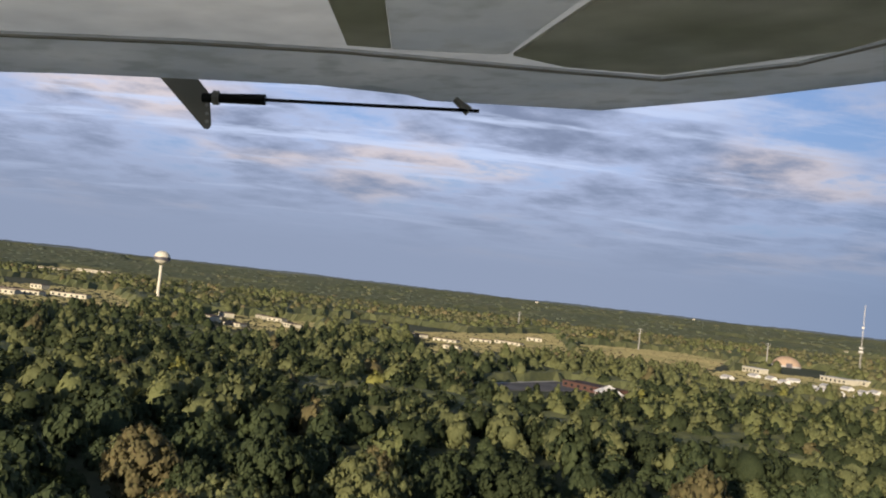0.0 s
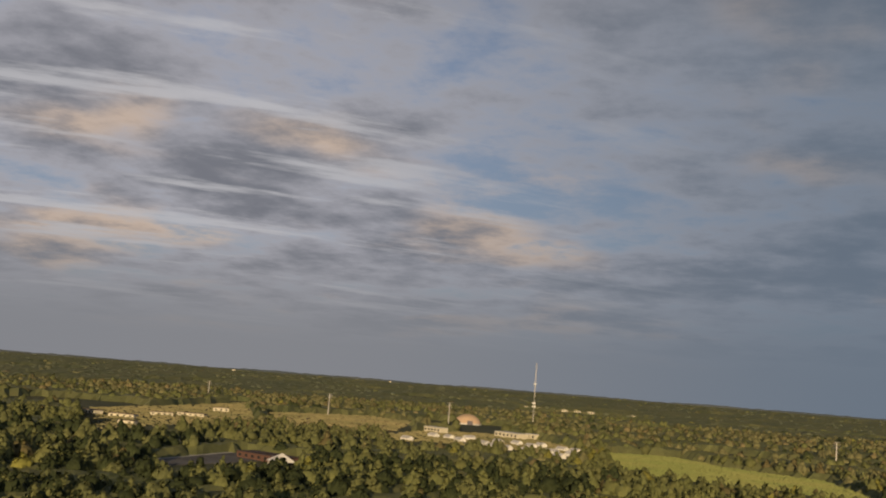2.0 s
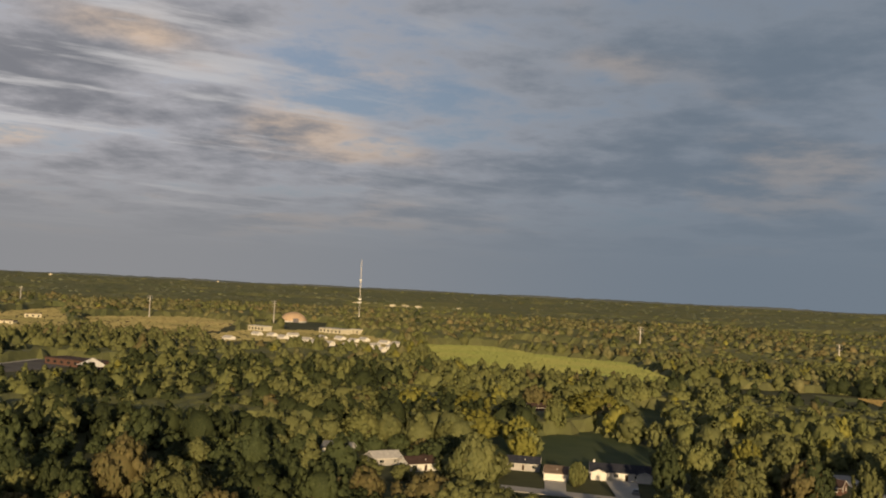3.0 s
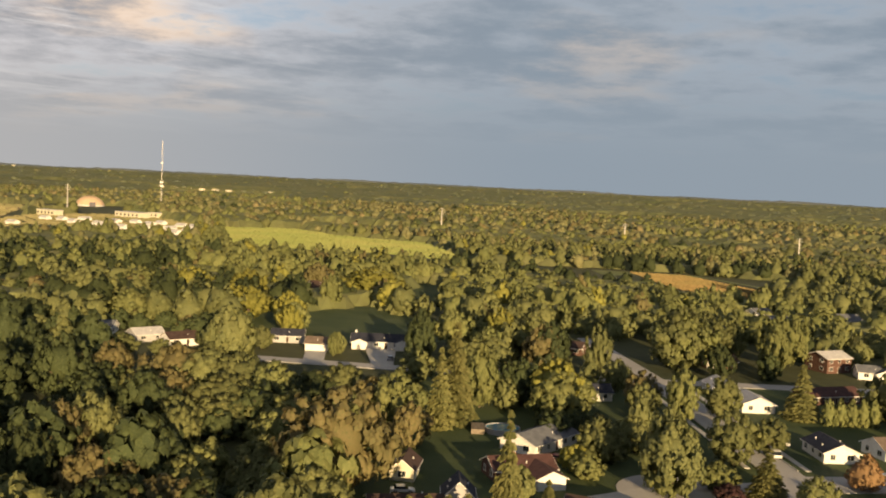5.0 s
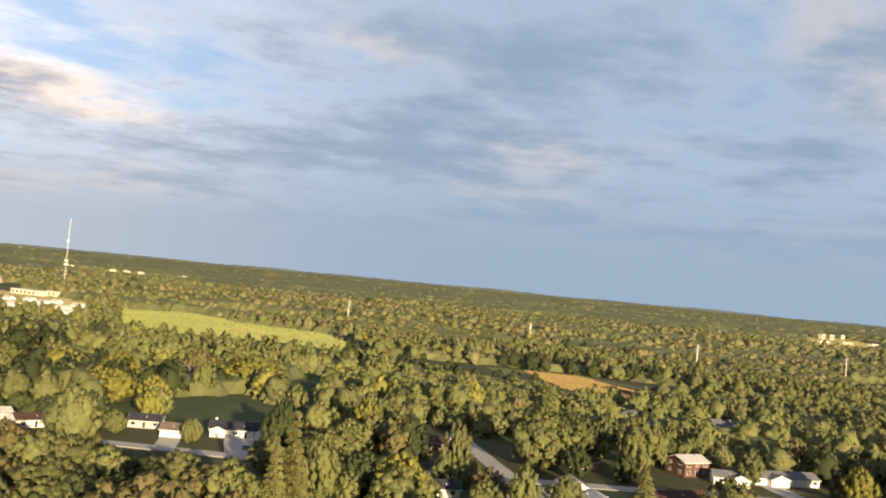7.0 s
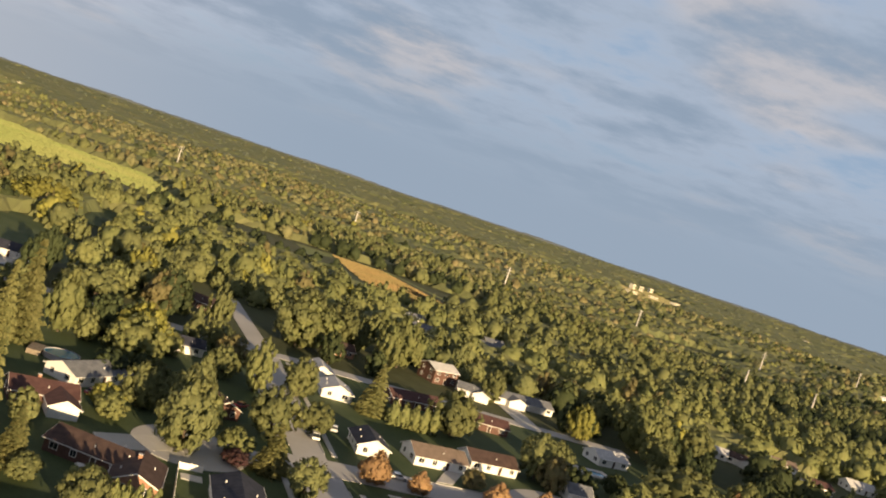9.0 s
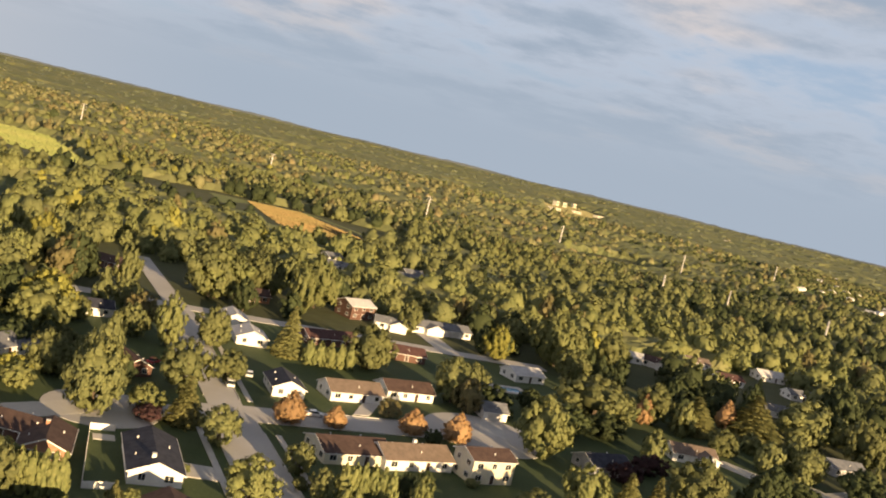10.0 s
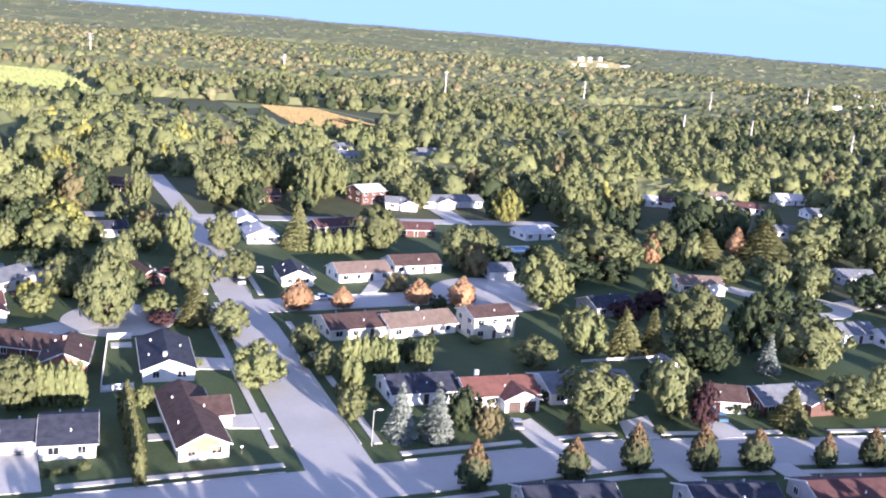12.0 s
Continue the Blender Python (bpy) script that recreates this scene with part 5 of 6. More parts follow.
tree(CEDAR, 85.2, 158.3, 7.5, 1.4)
tree(CEDAR, 87.0, 158.3, 7.5, 1.4)
tree(CEDAR, 88.8, 158.2, 7.6, 1.4)
tree(CEDAR, 90.5, 157.5, 7.5, 1.4)
tree(CEDAR, 92.1, 156.8, 7.5, 1.4)
tree(CEDAR, 81.6, 148.1, 7.2, 1.3)
tree(CEDAR, 83.3, 146.9, 7.2, 1.3)
tree(CEDAR, 92.2, 257.4, 7.2, 1.8)
tree(CEDAR, 95.3, 257.6, 7.2, 1.8)
tree(CEDAR, 98.3, 257.8, 7.2, 1.8)
tree(CEDAR, 101.4, 258.1, 7.3, 1.8)
tree(CEDAR, 104.2, 258.3, 7.3, 1.8)
tree(BRONZE, -25.9, 181.7, 19.2, 9.2)
tree(PINE, -14.2, 151.9, 8.2, 3.3)
tree(PINE, -11.3, 153.0, 8.8, 3.4)
tree(PINE, -8.2, 153.1, 9.0, 3.3)
tree(PINE, -5.1, 154.3, 8.8, 3.3)
tree(PINE, -2.0, 155.8, 8.7, 3.4)
tree(PINE, 1.4, 153.5, 8.8, 3.2)
tree(PINE, 4.5, 161.8, 20.8, 3.1)
tree(PINE, 11.0, 158.7, 10.6, 3.0)
tree(GREEN, 8.1, 148.6, 4.8, 3.6)
tree(GREEN, 14.1, 154.4, 4.6, 2.9)
tree(LIME, 24.5, 153.4, 5.5, 3.3)
tree(LIME, 30.3, 149.1, 5.0, 3.2)
tree(PINE, -5.0, 237.9, 24.1, 5.1)
tree(PINE, -8.4, 232.4, 18.9, 3.4)
tree(LIME, 1.5, 256.9, 16.6, 4.6)
tree(GOLD, 21.1, 259.7, 13.2, 7.3)
tree(BRONZE, 21.9, 314.8, 14.7, 5.8)
tree(GOLD, 10.3, 366.1, 13.1, 4.4)
tree(LIME, 5.3, 330.8, 10.9, 5.1)
tree(DARK, 12.8, 262.4, 12.3, 4.7)
tree(GOLD, 20.3, 202.5, 5.8, 3.1)
tree(LIME, -18.2, 232.2, 13.2, 7.0)
tree(BRONZE, -14.3, 213.8, 10.2, 3.9)
tree(GREEN, 26.7, 210.4, 9.9, 4.6)
tree(GREEN, 36.6, 193.1, 16.2, 4.8)
tree(GREEN, 44.0, 256.0, 9.2, 4.0)
tree(LIME, -5.8, 347.6, 13.4, 5.9)
tree(DARK, -17.1, 336.8, 15.2, 3.9)
tree(GREEN, 68.0, 332.0, 20.1, 10.5)
tree(LIME, 99.5, 327.3, 17.2, 4.9)
tree(GREEN, 87.5, 350.3, 15.9, 6.2)
tree(GOLD, -70.9, 383.4, 13.0, 5.1)
tree(LIME, -62.5, 441.4, 14.9, 5.1)
tree(GOLD, -100.0, 445.8, 15.0, 7.8)
tree(LIME, -44.1, 324.3, 7.4, 2.1)
tree(GOLD, -47.4, 486.8, 14.9, 12.4)
tree(GOLD, -100.7, 413.9, 11.5, 7.3)
tree(DARK, -92.1, 335.9, 9.8, 6.0)
tree(GREEN, -108.5, 303.2, 7.2, 5.5)
tree(DARK, -81.1, 338.0, 11.4, 6.0)
tree(GREEN, -85.4, 319.4, 7.5, 4.7)
tree(GREEN, -69.8, 326.8, 7.7, 4.0)
tree(LIME, -45.1, 320.8, 7.7, 2.2)
tree(DARK, -16.8, 313.7, 14.8, 4.5)
tree(GREEN, -16.3, 285.7, 9.4, 4.9)
tree(GOLD, -66.3, 360.4, 10.6, 4.2)
tree(DARK, -117.9, 300.9, 6.8, 5.6)
tree(GREEN, -97.5, 306.4, 5.2, 3.7)
tree(GREEN, -2.2, 300.0, 9.9, 4.3)
tree(GREEN, 41.5, 286.9, 9.6, 4.2)
tree(DARK, 24.4, 232.0, 6.5, 2.7)
tree(GREEN, 8.2, 255.9, 8.5, 3.7)
tree(DARK, 32.5, 116.6, 1.1, 0.7)
tree(GREEN, 34.2, 116.9, 1.0, 0.7)
tree(DARK, 36.1, 117.4, 1.1, 0.8)
tree(GREEN, 37.6, 118.2, 1.3, 0.8)
tree(DARK, 38.7, 122.9, 1.2, 0.7)
tree(DARK, 154.3, 131.9, 2.2, 1.7)
tree(DARK, 156.9, 130.2, 2.0, 1.5)
tree(GREEN, 160.1, 128.0, 2.1, 1.4)
tree(DARK, 153.8, 137.4, 1.7, 1.3)
tree(DARK, 109.7, 139.3, 1.4, 0.9)
tree(DARK, 84.9, 145.2, 2.0, 1.1)
tree(GREEN, 86.2, 141.4, 1.5, 0.9)
tree(DARK, 49.7, 137.7, 1.1, 0.7)
tree(DARK, 160.5, 119.2, 1.6, 1.2)
tree(GREEN, 133.7, 123.6, 1.7, 1.1)
tree(GREEN, 76.1, 160.2, 2.7, 1.5)
tree(GREEN, 79.8, 145.1, 2.4, 1.2)
tree(DARK, 104.5, 174.0, 2.5, 1.6)
tree(GREEN, 115.0, 174.4, 2.0, 1.5)
tree(DARK, 118.0, 140.4, 2.2, 1.4)
tree(LIME, 55.1, 162.2, 1.6, 1.1)
tree(DARK, 144.0, 233.0, 3.3, 2.1)
tree(GREEN, 114.9, 239.3, 2.3, 1.6)
tree(GREEN, 100.7, 232.9, 2.0, 1.4)
tree(GREEN, -49.6, 139.5, 9.5, 5.6)
tree(DARK, -41.7, 138.1, 9.3, 5.5)
tree(GREEN, -35.4, 141.5, 9.4, 5.5)
tree(BRONZE, -27.5, 140.0, 9.2, 5.4)
tree(DARK, -22.0, 145.6, 9.4, 5.5)
tree(GREEN, -33.8, 154.7, 10.1, 5.9)
tree(DARK, -42.1, 152.2, 10.0, 5.9)
tree(GREEN, -27.4, 161.1, 10.3, 6.1)
tree(BRONZE, -50.1, 152.2, 10.2, 6.0)
tree(DARK, -57.1, 149.9, 10.2, 6.0)
tree(GREEN, -60.7, 254.6, 11.5, 7.1)
tree(LIME, -50.3, 247.1, 11.0, 6.9)
tree(DARK, -40.5, 240.0, 10.7, 6.6)
tree(GREEN, -33.5, 249.7, 11.0, 6.9)
tree(BRONZE, -24.9, 237.6, 10.5, 6.5)
tree(GREEN, -59.5, 232.9, 10.5, 6.6)
tree(LIME, -40.9, 220.6, 9.8, 6.1)
tree(DARK, -48.3, 225.3, 10.1, 6.3)
tree(GREEN, -69.9, 255.9, 11.6, 7.2)
tree(BRONZE, -78.9, 260.8, 11.9, 7.4)
tree(LIME, -152, 454, 13, 8)
tree(GOLD, -132, 465, 13, 8)
tree(LIME, -119, 503, 14, 8)
tree(GOLD, -89, 393, 13, 8.5)
tree(LIME, -101, 548, 15, 8)
tree(LIME, -66, 367, 11, 5.5)
tree(GOLD, -48, 482, 13, 10)
tree(GREEN, -166, 421, 15, 9)
tree(GREEN, -196, 458, 15, 9)
tree(LIME, -130, 374, 12, 7)
tree(LIME, -60, 500, 12, 7)
tree(BRONZE, -80, 520, 13, 7)
tree(LIME, -110, 430, 10, 6)

# ---------------------------------------------------------------- garden things, cars and lamps
round_pool(6.7, 232.5, 4.2)
flat_pool(158.1, 267.3, 8, 8.5, 4.5)
car(108.5, 128.4, 80, CAR_GREY, "grey saloon car parked on a driveway")
car(149.0, 128.8, 80, CAR_BLUE, "dark blue car parked on a driveway")
car(67.5, 222.8, 96, CAR_WHITE, "white van parked at the kerb", True)
car(73.5, 234.4, 85, CAR_WHITE, "white car in a carport")
car(86.4, 208.0, 8, CAR_WHITE, "white car parked by orange trees")
car(49.8, 232.3, 60, CAR_RED, "red car parked under trees")
car(17.6, 210.0, 53, CAR_RED, "bright red car between a maroon roof and a white house")
car(158.2, 110.0, -2, CAR_GREY, "dark car parked at the kerb")
car(-26.3, 318.1, 85, CAR_GREY, "dark car in front of a white house")
car(-13.8, 182.2, 8, CAR_WHITE, "white car by a garden house")
street_lamp(81.4, 122.8)
street_lamp(2.2, 258.0, 7.5)
mailbox(60.5, 121.8)
mailbox(176.0, 228.1)
fence((37.8, 178.2), (38.1, 149.1), 1.4, TRIM, 'white board fence round a garden')
fence((38.1, 149.1), (43.6, 150.2), 1.4, TRIM, 'white board fence round a garden')
fence((37.8, 178.2), (42.4, 178.9), 1.4, TRIM, 'white board fence round a garden')
fence((134.8, 161.1), (156.3, 163.7), 0.7, CONC, 'low pale garden wall behind a lawn')
patio_table(21.6, 165.2)
bench_pad(47.9, 135.8, 5, 3.5, 2.2)
bench_pad(48.3, 128.9, 5, 4, 2.5)
bench_pad(40.6, 174.6, 5, 4, 3)

# ---------------------------------------------------------------- far landmarks
power_pole(-1040.0, 1474.0, 30)
power_pole(-709.3, 1290.2, 30)
power_pole(-530.9, 1307.5, 32)
power_pole(-32.3, 1215.1, 29)
power_pole(190.3, 1208.2, 27)
power_pole(367.1, 1107.8, 31)
power_pole(580.0, 1192.6, 30)
power_pole(708.2, 1093.6, 31)
power_pole(930, 1210, 30)
power_pole(412, 625, 22, 60, "slim wooden pylon above the trees")
power_pole(456, 606, 22, 60, "slim wooden pylon above the trees")
power_pole(475, 520, 22, 60, "slim wooden pylon above the trees")
lattice_mast(-472.5, 1523.4, 100)
water_tower(-1060, 726, 62, 9.6)
storage_dome(-540.3, 1411.8, 20, 15)
tent_roof(-351.9, 552.0, 11, 5)
FOOT += [(-351.9, 552.0, 14)]
hall(-375, 575, -20, 46, 16, 4, W_RED, R_BROWN, "long low brick hall beside a car park")
# a cluster of small pale-roofed homes
house("small white home with a sun-bleached roof in a row", -423.3, 913.7, -30, 12, 7, R_PALE, W_WHITE, 2.5, 2.0, far=True)
house("small white home with a sun-bleached roof in a row", -435.3, 1013.9, -30, 12, 7, R_PALE, W_WHITE, 2.5, 2.0, far=True)
house("small white home with a sun-bleached roof in a row", -400.4, 1029.9, 50, 12, 7, R_PALE, W_WHITE, 2.5, 2.0, far=True)
house("small white home with a sun-bleached roof in a row", -363.3, 1017.4, -38, 12, 7, R_PALE, W_WHITE, 2.5, 2.0, far=True)
house("small white home with a sun-bleached roof in a row", -342.3, 935.2, -35, 12, 7, R_PALE, W_WHITE, 2.5, 2.0, far=True)
house("small white home with a sun-bleached roof in a row", -345.4, 1025.3, -35, 12, 7, R_PALE, W_WHITE, 2.5, 2.0, far=True)
house("small white home with a sun-bleached roof in a row", -321.8, 997.8, -38, 12, 7, R_PALE, W_WHITE, 2.5, 2.0, far=True)
house("small white home with a sun-bleached roof in a row", -284.4, 940.3, 50, 12, 7, R_PALE, W_WHITE, 2.5, 2.0, far=True)
house("small white home with a sun-bleached roof in a row", -288.7, 996.8, -30, 12, 7, R_PALE, W_WHITE, 2.5, 2.0, far=True)
house("small white home with a sun-bleached roof in a row", -262.5, 929.8, -30, 12, 7, R_PALE, W_WHITE, 2.5, 2.0, far=True)
house("small white home with a sun-bleached roof in a row", -273.3, 988.7, -38, 12, 7, R_PALE, W_WHITE, 2.5, 2.0, far=True)
house("small white home with a sun-bleached roof in a row", -392.5, 979.9, -38, 12, 7, R_PALE, W_WHITE, 2.5, 2.0, far=True)
house("small white home with a sun-bleached roof in a row", -415.7, 1009.1, -38, 12, 7, R_PALE, W_WHITE, 2.5, 2.0, far=True)
house("small white home with a sun-bleached roof in a row", -361.0, 963.9, -30, 12, 7, R_PALE, W_WHITE, 2.5, 2.0, far=True)
house("small white home with a sun-bleached roof in a row", -326.6, 928.9, -30, 12, 7, R_PALE, W_WHITE, 2.5, 2.0, far=True)
house("small white home with a sun-bleached roof in a row", -305.2, 929.2, -30, 12, 7, R_PALE, W_WHITE, 2.5, 2.0, far=True)
house("small white home with a sun-bleached roof in a row", -319.7, 1028.3, -38, 12, 7, R_PALE, W_WHITE, 2.5, 2.0, far=True)
house("small white home with a sun-bleached roof in a row", -263.4, 886.9, -35, 12, 7, R_PALE, W_WHITE, 2.5, 2.0, far=True)
hall(-390.4, 1150.2, -30, 40, 18, 6, W_CREAM, R_PALE, "pale flat-roofed hall among small homes")
hall(-366.7, 1165.7, -30, 16, 12, 6, W_CREAM, R_PALE, "pale flat-roofed hall among small homes")
hall(-469.8, 1107.0, -30, 30, 12, 6, W_CREAM, R_PALE, "pale flat-roofed hall among small homes")
# pale blocks on the skyline
hall(-828.8, 2681.4, 20, 15, 10, 7, W_CREAM, R_TAN, "long pale apartment block beyond the woods")
hall(-791.9, 2681.5, -15, 15, 10, 7, W_CREAM, R_TAN, "long pale apartment block beyond the woods")
hall(-754.9, 2681.6, -15, 15, 10, 7, W_CREAM, R_TAN, "long pale apartment block beyond the woods")
hall(-717.9, 2681.6, 20, 15, 10, 7, W_CREAM, R_TAN, "long pale apartment block beyond the woods")
hall(-681.0, 2681.7, -15, 15, 10, 7, W_CREAM, R_TAN, "long pale apartment block beyond the woods")
hall(-644.1, 2681.7, -10, 15, 10, 7, W_CREAM, R_TAN, "long pale apartment block beyond the woods")
hall(-607.2, 2681.8, -15, 15, 10, 7, W_CREAM, R_TAN, "long pale apartment block beyond the woods")
hall(-570.3, 2681.9, -10, 15, 10, 7, W_CREAM, R_TAN, "long pale apartment block beyond the woods")
hall(-533.5, 2681.9, -10, 15, 10, 7, W_CREAM, R_TAN, "long pale apartment block beyond the woods")
# buildings at the edge of town, far to the left and right of the flight
hall(-1043.6, 544.1, 35, 48.0, 16.0, 4.8, W_CREAM, R_TAN, "pale flat-roofed building at the edge of town")
hall(-1026.1, 519.5, 35, 24.0, 12.8, 4.8, W_CREAM, R_TAN, "pale flat-roofed building at the edge of town")
hall(-1167.5, 636.3, 10, 20.0, 11.2, 5.6, W_CREAM, R_TAN, "pale flat-roofed building at the edge of town")
hall(-1035.2, 597.6, 35, 40.0, 14.4, 4.8, W_CREAM, R_TAN, "pale flat-roofed building at the edge of town")
hall(-2061.4, 1293.1, 10, 128.0, 32.0, 6.4, W_CREAM, R_TAN, "pale flat-roofed building at the edge of town")
hall(-1928.0, 1090.9, 10, 96.0, 24.0, 6.4, W_CREAM, R_TAN, "pale flat-roofed building at the edge of town")
hall(-1527.7, 879.0, 35, 48.0, 12.8, 4.8, W_CREAM, R_TAN, "pale flat-roofed building at the edge of town")
hall(-1701.9, 1215.0, 35, 72.0, 16.0, 4.0, W_CREAM, R_TAN, "pale flat-roofed building at the edge of town")
hall(-3164.6, 1696.0, 10, 80.0, 32.0, 6.4, W_CREAM, R_TAN, "pale flat-roofed building at the edge of town")
hall(-811.5, 611.0, -20, 20.8, 11.2, 4.8, W_CREAM, R_TAN, "pale flat-roofed building at the edge of town")
hall(-757.8, 593.9, 10, 19.2, 9.6, 3.2, W_CREAM, R_TAN, "pale flat-roofed building at the edge of town")
hall(-870.1, 676.1, -20, 20.8, 9.6, 4.8, W_CREAM, R_TAN, "pale flat-roofed building at the edge of town")
hall(-878.0, 733.5, -20, 20.8, 9.6, 4.0, W_CREAM, R_TAN, "pale flat-roofed building at the edge of town")
hall(-779.6, 683.7, -20, 27.2, 9.6, 4.0, W_CREAM, R_TAN, "pale flat-roofed building at the edge of town")
hall(-847.1, 726.2, 10, 19.2, 9.6, 4.0, W_CREAM, R_TAN, "pale flat-roofed building at the edge of town")
hall(-732.0, 824.6, -20, 24.0, 9.6, 4.0, W_CREAM, R_TAN, "pale flat-roofed building at the edge of town")
hall(-692.4, 823.3, 10, 27.2, 9.6, 3.2, W_CREAM, R_TAN, "pale flat-roofed building at the edge of town")
hall(-711.7, 910.3, 35, 24.0, 9.6, 3.2, W_CREAM, R_TAN, "pale flat-roofed building at the edge of town")
hall(-699.1, 948.2, 10, 32.0, 9.6, 3.2, W_CREAM, R_TAN, "pale flat-roofed building at the edge of town")
hall(-758.5, 1093.2, 35, 19.2, 9.6, 4.8, W_CREAM, R_TAN, "pale flat-roofed building at the edge of town")
hall(-622.7, 743.0, 10, 16.0, 8.0, 3.2, W_CREAM, R_TAN, "pale flat-roofed building at the edge of town")
hall(-2361.3, 3572.4, 35, 11.2, 11.2, 12.8, W_CREAM, R_TAN, "pale flat-roofed building at the edge of town")
hall(-1886.7, 4105.3, 35, 11.2, 11.2, 11.2, W_CREAM, R_TAN, "pale flat-roofed building at the edge of town")
hall(-1855.5, 4501.1, 10, 72.0, 16.0, 5.6, W_CREAM, R_TAN, "pale flat-roofed building at the edge of town")
hall(-129.9, 2665.2, 35, 32.0, 12.8, 5.6, W_CREAM, R_TAN, "pale flat-roofed building at the edge of town")
hall(731.2, 2198.4, 35, 40.0, 12.8, 5.6, W_CREAM, R_TAN, "pale flat-roofed building at the edge of town")
hall(570.6, 3309.2, 10, 32.0, 11.2, 4.8, W_CREAM, R_TAN, "pale flat-roofed building at the edge of town")
hall(1005.5, 2215.5, 35, 40.0, 14.4, 8.0, W_CREAM, R_TAN, "pale flat-roofed building at the edge of town")
hall(1118.3, 2328.6, -20, 24.0, 14.4, 7.2, W_CREAM, R_TAN, "pale flat-roofed building at the edge of town")
hall(759.3, 2223.8, 10, 32.0, 11.2, 4.8, W_CREAM, R_TAN, "pale flat-roofed building at the edge of town")
hall(1158.8, 2565.0, 35, 12.8, 12.8, 14.4, W_CREAM, R_TAN, "pale flat-roofed building at the edge of town")
hall(1186.4, 2564.9, -20, 11.2, 11.2, 14.4, W_CREAM, R_TAN, "pale flat-roofed building at the edge of town")
hall(1272.7, 2693.8, 10, 11.2, 11.2, 12.8, W_CREAM, R_TAN, "pale flat-roofed building at the edge of town")
hall(1207.9, 2384.3, 35, 32.0, 12.8, 6.4, W_CREAM, R_TAN, "pale flat-roofed building at the edge of town")
hall(1033.7, 1825.2, 35, 27.2, 16.0, 8.0, W_CREAM, R_TAN, "pale flat-roofed building at the edge of town")
hall(1691.4, 2944.8, 35, 35.2, 14.4, 6.4, W_CREAM, R_TAN, "pale flat-roofed building at the edge of town")
hall(1929.1, 3192.9, -20, 11.2, 9.6, 8.0, W_CREAM, R_TAN, "pale flat-roofed building at the edge of town")
hall(1786.5, 2655.7, 35, 28.8, 16.0, 8.0, W_CREAM, R_TAN, "pale flat-roofed building at the edge of town")
hall(1645.6, 2232.2, 10, 24.0, 11.2, 6.4, W_CREAM, R_TAN, "pale flat-roofed building at the edge of town")
hall(1592.9, 2065.8, 35, 24.0, 11.2, 6.4, W_CREAM, R_TAN, "pale flat-roofed building at the edge of town")
hall(858.2, 2522.2, 35, 24.0, 11.2, 5.6, W_CREAM, R_TAN, "pale flat-roofed building at the edge of town")
house("small white house in a far estate", 1088.6, 1234.5, 20, 12, 8, R_PALE, W_WHITE, 3.0, 2.0, far=True)
house("small white house in a far estate", 947.7, 1052.9, -60, 12, 8, R_PALE, W_WHITE, 3.0, 2.0, far=True)
house("small white house in a far estate", 1642.1, 2000.3, 80, 12, 8, R_PALE, W_WHITE, 3.0, 2.0, far=True)
house("small white house in a far estate", 2121.9, 2302.6, 20, 12, 8, R_PALE, W_WHITE, 3.0, 2.0, far=True)
house("small white house in a far estate", 1582.7, 1881.8, -60, 12, 8, R_PALE, W_WHITE, 3.0, 2.0, far=True)
house("small white house in a far estate", 1276.5, 1498.4, 20, 12, 8, R_PALE, W_WHITE, 3.0, 2.0, far=True)
house("small white house in a far estate", 993.8, 1234.5, 20, 12, 8, R_PALE, W_WHITE, 3.0, 2.0, far=True)
house("small white house in a far estate", 1116.0, 1312.2, 80, 12, 8, R_PALE, W_WHITE, 3.0, 2.0, far=True)
house("small white house in a far estate", 1015.3, 1084.9, 80, 12, 8, R_PALE, W_WHITE, 3.0, 2.0, far=True)
house("small white house in a far estate", 1655.9, 2036.1, 20, 12, 8, R_PALE, W_WHITE, 3.0, 2.0, far=True)
house("small white house in a far estate", 1012.5, 1251.4, 20, 12, 8, R_PALE, W_WHITE, 3.0, 2.0, far=True)
house("small white house in a far estate", 1039.0, 1098.7, -60, 12, 8, R_PALE, W_WHITE, 3.0, 2.0, far=True)
house("small white house in a far estate", 1696.8, 1951.7, 20, 12, 8, R_PALE, W_WHITE, 3.0, 2.0, far=True)
house("small white house in a far estate", 1633.4, 1759.0, -60, 12, 8, R_PALE, W_WHITE, 3.0, 2.0, far=True)
house("small white house in a far estate", 1087.1, 1151.0, -60, 12, 8, R_PALE, W_WHITE, 3.0, 2.0, far=True)
house("small white house in a far estate", 943.0, 1097.1, -60, 12, 8, R_PALE, W_WHITE, 3.0, 2.0, far=True)
house("small white house in a far estate", 1201.0, 1351.6, 80, 12, 8, R_PALE, W_WHITE, 3.0, 2.0, far=True)
house("small white house in a far estate", 831.4, 1008.5, 80, 12, 8, R_PALE, W_WHITE, 3.0, 2.0, far=True)
house("small white house in a far estate", 1049.2, 1253.3, 80, 12, 8, R_PALE, W_WHITE, 3.0, 2.0, far=True)
house("small white house in a far estate", 1309.1, 1592.9, -60, 12, 8, R_PALE, W_WHITE, 3.0, 2.0, far=True)
house("small white house in a far estate", 1195.1, 1374.5, 20, 12, 8, R_PALE, W_WHITE, 3.0, 2.0, far=True)
house("small white house in a far estate", 987.3, 1070.2, -60, 12, 8, R_PALE, W_WHITE, 3.0, 2.0, far=True)

